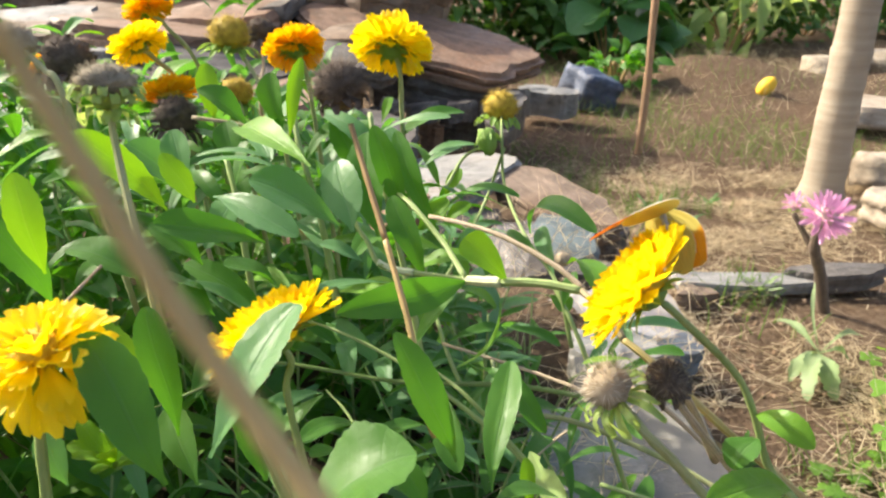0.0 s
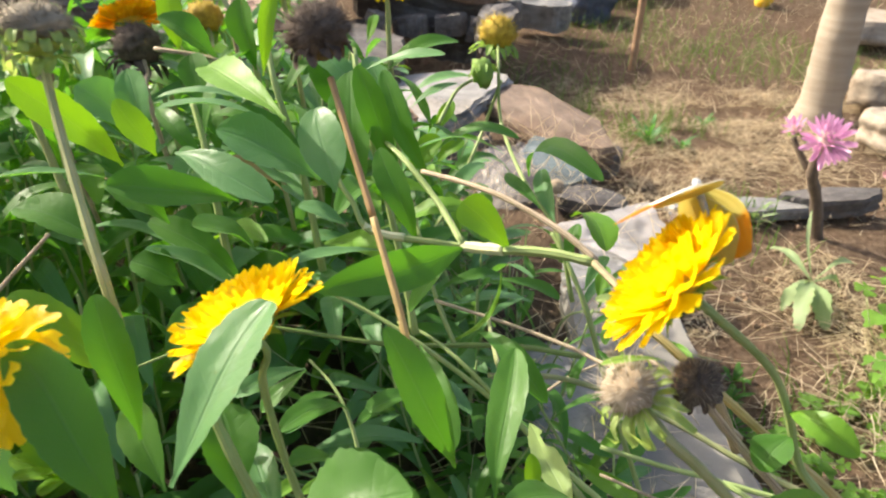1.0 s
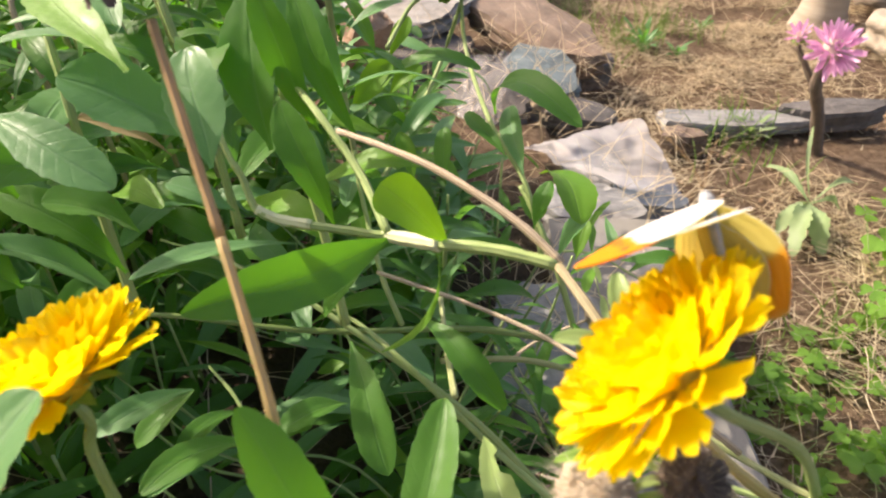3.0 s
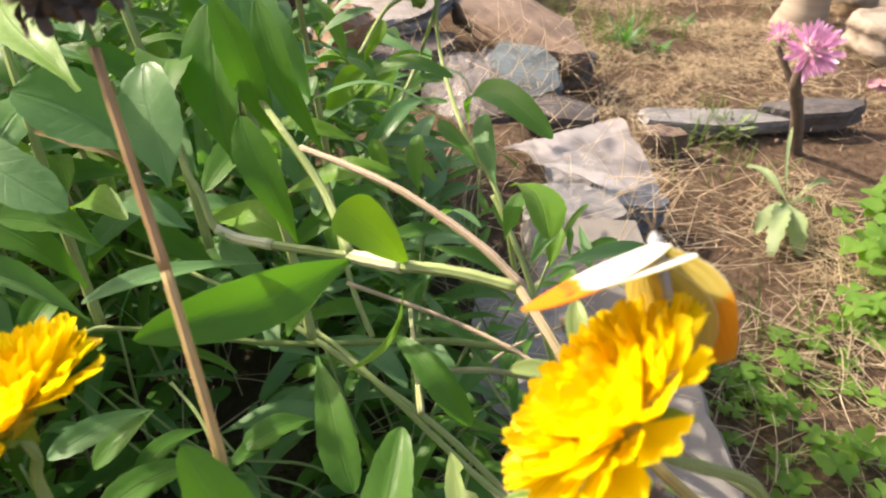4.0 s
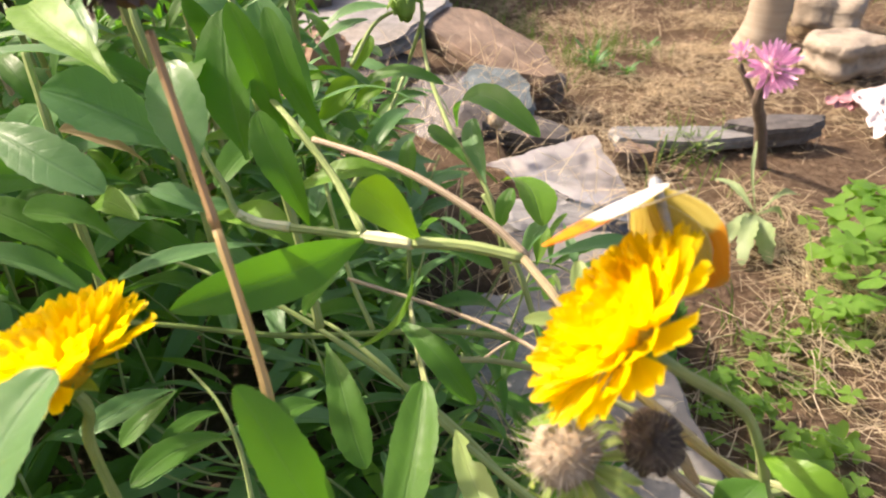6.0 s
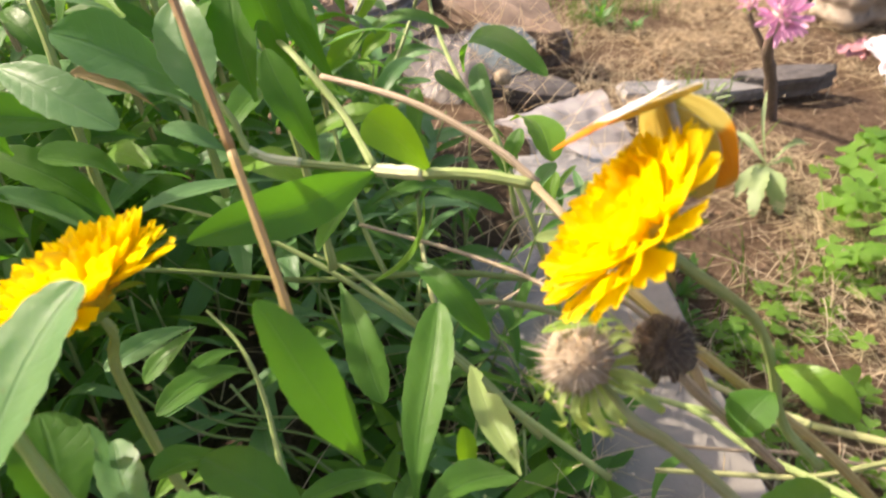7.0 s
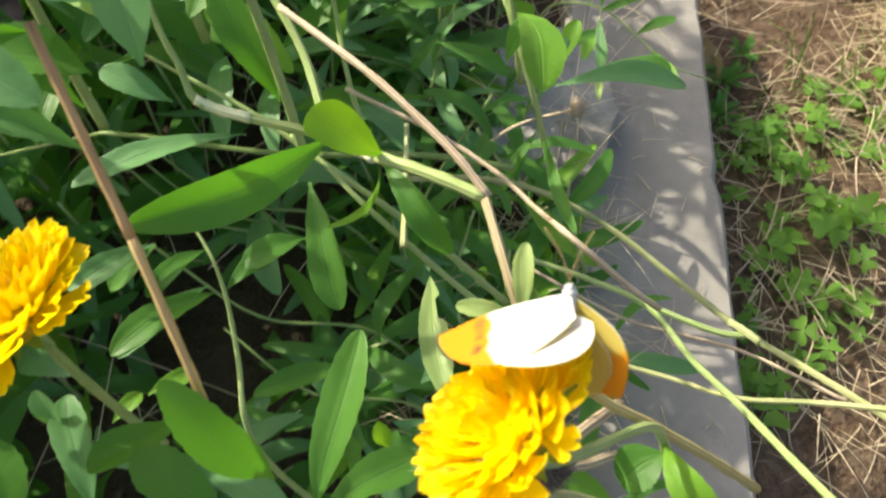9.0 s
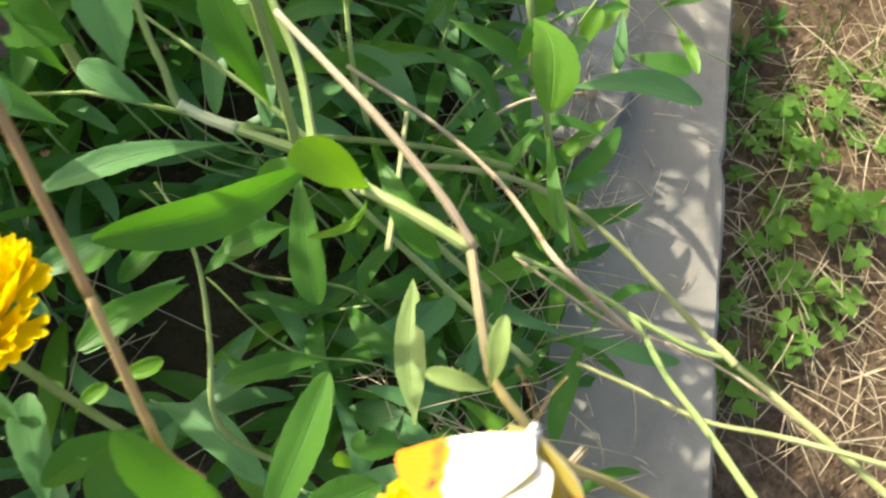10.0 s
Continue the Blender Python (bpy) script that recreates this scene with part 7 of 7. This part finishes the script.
tagged(new("dry_grass", blades_mesh("dry_grass", litter(5200, (-1.0, 4.2, 1.5, 5.6), 12, 0.03, 0.08, 0.0014, (0.0, 0.06), None, 0.02, 3.0, -0.5), DRY_GRASS)), "sparse straw-coloured dry grass further off", "grass", kind="stuff")
tagged(new("dry_grass", blades_mesh("dry_grass", litter(900, (0.33, 0.85, 0.10, 0.95), 15, 0.02, 0.09, 0.0008, (0.002, 0.025), not_bare, 0.02, 9.0, -0.05), DRY_GRASS)), "straw-coloured dry grass between the clover plants", "grass", kind="stuff")
tagged(new("dry_stalks", blades_mesh("dry_stalks", litter(250, (-0.55, 0.14, 0.15, 1.0), 13, 0.05, 0.16, 0.0008, (0.0, 0.12), None, 0.05, 5.0, -0.9), DRY_GRASS)), "dry tan stalks lying under the flower plants", "dry stalks", kind="stuff")


def heap_straw(count, seed):
    """Dry stalks caught on and between the stones at the end of the bed."""
    rnd = random.Random(seed)
    out = []
    for _ in range(count):
        x, y = rnd.uniform(-0.05, 0.36), rnd.uniform(0.66, 1.35)
        z = rnd.uniform(0.05, 0.13)
        a, ln = rnd.uniform(0, 6.28), rnd.uniform(0.03, 0.11)
        out.append(((x, y, z), (x + math.cos(a) * ln, y + math.sin(a) * ln, z + rnd.uniform(-0.03, 0.07)), rnd.uniform(-0.05, 0.12) * ln, 0.00065))
    return out


tagged(new("dry_stalks", blades_mesh("dry_stalks", heap_straw(420, 17), DRY_GRASS)), "fine dry stalks caught between the stones", "dry stalks", kind="stuff")


def edging_litter(count, seed):
    rnd = random.Random(seed)
    out = []
    for _ in range(count):
        x, y = rnd.uniform(0.15, 0.245), rnd.uniform(0.12, 0.74)
        z = 0.1075 + 0.006 * (y - 0.3)
        a, ln = rnd.uniform(0, 6.28), rnd.uniform(0.006, 0.05) * (1.0 if rnd.random() < 0.4 else 0.45)
        x2, y2 = min(0.252, max(0.142, x + math.cos(a) * ln)), y + math.sin(a) * ln
        out.append(((x, y, z), (x2, y2, z + rnd.uniform(0.0, 0.004)), rnd.uniform(0, 0.1) * ln, rnd.uniform(0.0004, 0.0009)))
    return out


tagged(new("straw_bits", blades_mesh("straw_bits", edging_litter(90, 19), DRY_GRASS)), "bits of straw and chaff lying on the edging", "straw", kind="stuff")


def grass_tufts():
    rnd = random.Random(31)
    spots = []
    for cx, cy, n, h in TUFTS:
        for _ in range(n):
            x, y = cx + rnd.gauss(0, 0.03), cy + rnd.gauss(0, 0.03)
            ln = h * rnd.uniform(0.5, 1.2)
            z = ground_height(x, y)
            spots.append(((x, y, z), (x + rnd.gauss(0, 0.4) * ln, y + rnd.gauss(0, 0.4) * ln, z + ln), rnd.uniform(0, 0.2) * ln, 0.0015))
    rnd2 = random.Random(32)
    for _ in range(6500):
        x, y = rnd2.uniform(0.15, 2.6), rnd2.uniform(1.4, 4.0)
        if noise.noise(Vector((x * 2.2, y * 2.2, 4))) < 0.16 - 0.25 * (y > 2.2 and x < 1.3):
            continue
        if math.hypot(x - 1.35, y - 3.4) < 0.55 and rnd2.random() < 0.75:
            continue
        ln = rnd2.uniform(0.03, 0.09)
        z = ground_height(x, y)
        spots.append(((x, y, z), (x + rnd2.gauss(0, 0.5) * ln, y + rnd2.gauss(0, 0.5) * ln, z + ln), 0.1 * ln, 0.0013))
    tagged(new("green_grass", blades_mesh("green_grass", spots, GREEN_GRASS)), "short tufts of fresh green grass in dry soil", "grass", kind="stuff")


grass_tufts()


def clods():
    rnd = random.Random(41)
    verts, faces = [], []
    for _ in range(2600):
        x, y = rnd.uniform(0.30, 1.5), rnd.uniform(0.2, 2.3)
        if noise.noise(Vector((x * 4, y * 4, 9))) < -0.1 or (x < 0.47 and y < 0.6):
            continue
        r = rnd.uniform(0.0012, 0.0052) * (1.7 if rnd.random() < 0.12 else 1)
        c = Vector((x, y, ground_height(x, y) + r * 0.05))
        k = len(verts)
        for i, z in enumerate((-0.7, 0.1, 0.75)):
            for j in range(5):
                a = 2 * math.pi * j / 5 + i * 0.5
                q = r * math.sqrt(1 - z * z) * rnd.uniform(0.75, 1.25)
                verts.append(c + Vector((math.cos(a) * q, math.sin(a) * q, z * r * rnd.uniform(0.8, 1.2))))
        verts.append(c + Vector((0, 0, r * 0.95)))
        for i in range(2):
            for j in range(5):
                j2 = (j + 1) % 5
                faces.append((k + i * 5 + j, k + i * 5 + j2, k + i * 5 + 5 + j2, k + i * 5 + 5 + j))
        for j in range(5):
            faces.append((k + 10 + j, k + 10 + (j + 1) % 5, k + 15))
    tagged(new("soil_clods", mesh_of("soil_clods", verts, faces, CLOD)), "small crumbs and clods of dry brown soil", "soil", kind="stuff")


clods()


def clover_leaf_mesh(seed):
    """Three heart-shaped leaflets spreading from one point, flat in xy."""
    rnd = random.Random(seed)
    verts, faces, uvs = [], [], []
    for q in range(3):
        a = 2 * math.pi * q / 3 + rnd.uniform(-0.12, 0.12)
        tilt = rnd.uniform(-0.12, 0.16)
        seg, across = 6, 4
        k = len(verts)
        for i in range(seg + 1):
            u = i / seg
            w = 0.64 * math.sin(math.pi * 0.5 * min(1, u * 1.25)) ** 0.9 * (1 if u < 0.8 else 1 - 1.6 * (u - 0.8))
            w = max(w, 0.03)
            for j in range(across + 1):
                v = j / across * 2 - 1
                x = u - (0.17 * (1 - abs(v)) if i == seg else 0) + 0.02
                y = v * w
                z = tilt * u + 0.16 * abs(v) * w - 0.12 * u * u
                verts.append((x * math.cos(a) - y * math.sin(a), x * math.sin(a) + y * math.cos(a), z))
                uvs.append((u, 0.5 + 0.5 * v))
        m = across + 1
        for i in range(seg):
            for j in range(across):
                faces.append((k + i * m + j, k + i * m + j + 1, k + (i + 1) * m + j + 1, k + (i + 1) * m + j))
    return mesh_of("clover_leaf", verts, faces, CLOVER, uvs)


CLOVER_STALK = tube([(0, 0, 0), (0.03, 0, 0.5), (0, 0, 1)], 0.0007, 0.0006, STEM, 5, 3)
CLOVER_LEAVES = [clover_leaf_mesh(i) for i in range(5)]


def clover_patch(cx, cy, count, spread, height, size, seed):
    rnd = random.Random(seed)
    g = ground_height(cx, cy)
    t = thing("clover_patch", "low patch of bright green clover with three-part leaves on soil", "clover", (cx, cy, g), "clover patches")
    for i in range(count):
        x, y = rnd.gauss(0, spread), rnd.gauss(0, spread)
        if cx + x < 0.285 and cy + y < 0.78:
            x = abs(x) + max(0.0, 0.285 - cx)
        gz = ground_height(cx + x, cy + y) - g
        z = gz + height * rnd.uniform(0.35, 1.2)
        s = size * rnd.uniform(0.6, 1.2)
        m = Matrix.Translation((x, y, z)) @ Euler((rnd.gauss(0, 0.25), rnd.gauss(0, 0.25), rnd.uniform(0, 6))).to_matrix().to_4x4() @ Matrix.Diagonal((s, s, s, 1))
        part("clover_leaf", CLOVER_LEAVES[rnd.randrange(5)], t, "", m)
        foot = Vector((x * 0.5, y * 0.5, ground_height(cx + x * 0.5, cy + y * 0.5) - g - 0.003))
        rise = Vector((x, y, z)) - foot
        k = rise.length
        part("stalk", CLOVER_STALK, t, "", turn_to(rise, foot) @ Matrix.Diagonal((1, 1, k, 1)))


for _k, (_x, _y, _n, _s, _h, _z) in enumerate(CLOVERS):
    clover_patch(_x, _y, _n, _s, _h, _z, 50 + _k)


# ---- far shrubs behind the rocks ----
def shrub(at, radius, height, count, leaf_len, mat, label, seed, width=0.45):
    rnd = random.Random(seed)
    t = thing("shrub", label, "shrub", at, "far shrubs")
    for i in range(7):
        a = rnd.uniform(0, 6.28)
        e = Vector((math.cos(a) * radius * 0.7, math.sin(a) * radius * 0.5, height * rnd.uniform(0.5, 0.95)))
        stalk_mesh = tube([(0, 0, -0.05), tuple(e * 0.5 + Vector((0, 0, 0.06))), tuple(e)], 0.010, 0.004, STEM_BROWN, 6, 4)
        part("branch", stalk_mesh, t)
    verts, faces, uvs = [], [], []
    for i in range(count):
        a, q = rnd.uniform(0, 6.28), math.sqrt(rnd.random())
        z = rnd.random() ** 0.8 * height
        k = 1.0 if z < height * 0.6 else max(0.25, 1.6 - z / height)
        p = Vector((math.cos(a) * q * radius * k, math.sin(a) * q * radius * 0.7 * k, z + 0.02))
        d = Vector((math.cos(a) + rnd.gauss(0, 0.6), math.sin(a) + rnd.gauss(0, 0.6), rnd.gauss(0.0, 0.5))).normalized()
        d, s, n = frame_of(d, (rnd.gauss(0, 0.4), rnd.gauss(0, 0.4), 1))
        ln = leaf_len * rnd.uniform(0.6, 1.3)
        b = len(verts)
        for u, w in ((0, 0.02), (0.3, 0.8), (0.6, 1.0), (0.85, 0.6), (1, 0.03)):
            c = p + d * ln * u + n * ln * 0.2 * u * (1 - u) * 4
            for v in (-1, 0, 1):
                verts.append(c + s * v * w * ln * width * 0.5 + n * abs(v) * 0.08 * ln * w)
                uvs.append((u, 0.5 + 0.5 * v))
        for i2 in range(4):
            for j in range(2):
                o = b + i2 * 3 + j
                faces.append((o, o + 1, o + 4, o + 3))
    part("crown", mesh_of("crown", verts, faces, mat, uvs), t)


shrub((0.075, 4.626, -0.02), 0.7, 0.9, 1100, 0.13, FAR_LEAF, "dark green shrub in deep shade behind the rocks", 850, 0.45)
shrub((0.603, 4.958, -0.02), 0.6, 0.75, 900, 0.14, FAR_LEAF, "dark leafy shrub behind the stake", 1000, 0.45)
shrub((0.800, 4.350, 0.00), 0.30, 0.36, 60, 0.20, LEAF_GREY, "broad-leaved grey-green creeping plant behind the stake", 1075, 0.95)
shrub((0.700, 3.500, -0.02), 0.16, 0.16, 60, 0.10, LEAF, "low green plant at the foot of the stake", 1076, 0.5)
shrub((1.640, 4.850, 0.00), 0.30, 0.46, 60, 0.30, LEAF_PALE, "light green plant with long pointed leaves", 1310, 0.28)
shrub((1.247, 5.449, -0.02), 0.5, 0.75, 800, 0.14, FAR_LEAF, "dark green bushes at the back", 1165, 0.45)
shrub((2.050, 5.700, -0.02), 0.5, 0.62, 600, 0.12, FAR_LEAF, "dark green bush beyond the mound of soil", 1390, 0.45)
crumpled_sheet("cloth_scrap", "white plastic scrap caught in the shrub", "plastic scrap", ((0.93, 4.22, 0.27), (1.04, 4.25, 0.26), (1.02, 4.30, 0.40), (0.94, 4.28, 0.40)), CLOTH, 9, 0.02, 10)
shrub((2.783, 6.398, -0.02), 0.8, 0.7, 700, 0.14, FAR_LEAF, "dark green bushes at the far edge", 1420, 0.4)
shrub((-0.768, 5.379, -0.02), 0.9, 0.8, 600, 0.14, FAR_LEAF, "dark shrub behind the rock heap", 640, 0.45)
shrub((3.717, 6.586, -0.02), 0.9, 0.6, 600, 0.14, FAR_LEAF, "green bushes at the far edge of the plot", 1600, 0.4)
shrub((-2.279, 5.662, -0.02), 1.0, 0.8, 500, 0.14, FAR_LEAF, "dark shrub far behind the rocks", 300, 0.45)
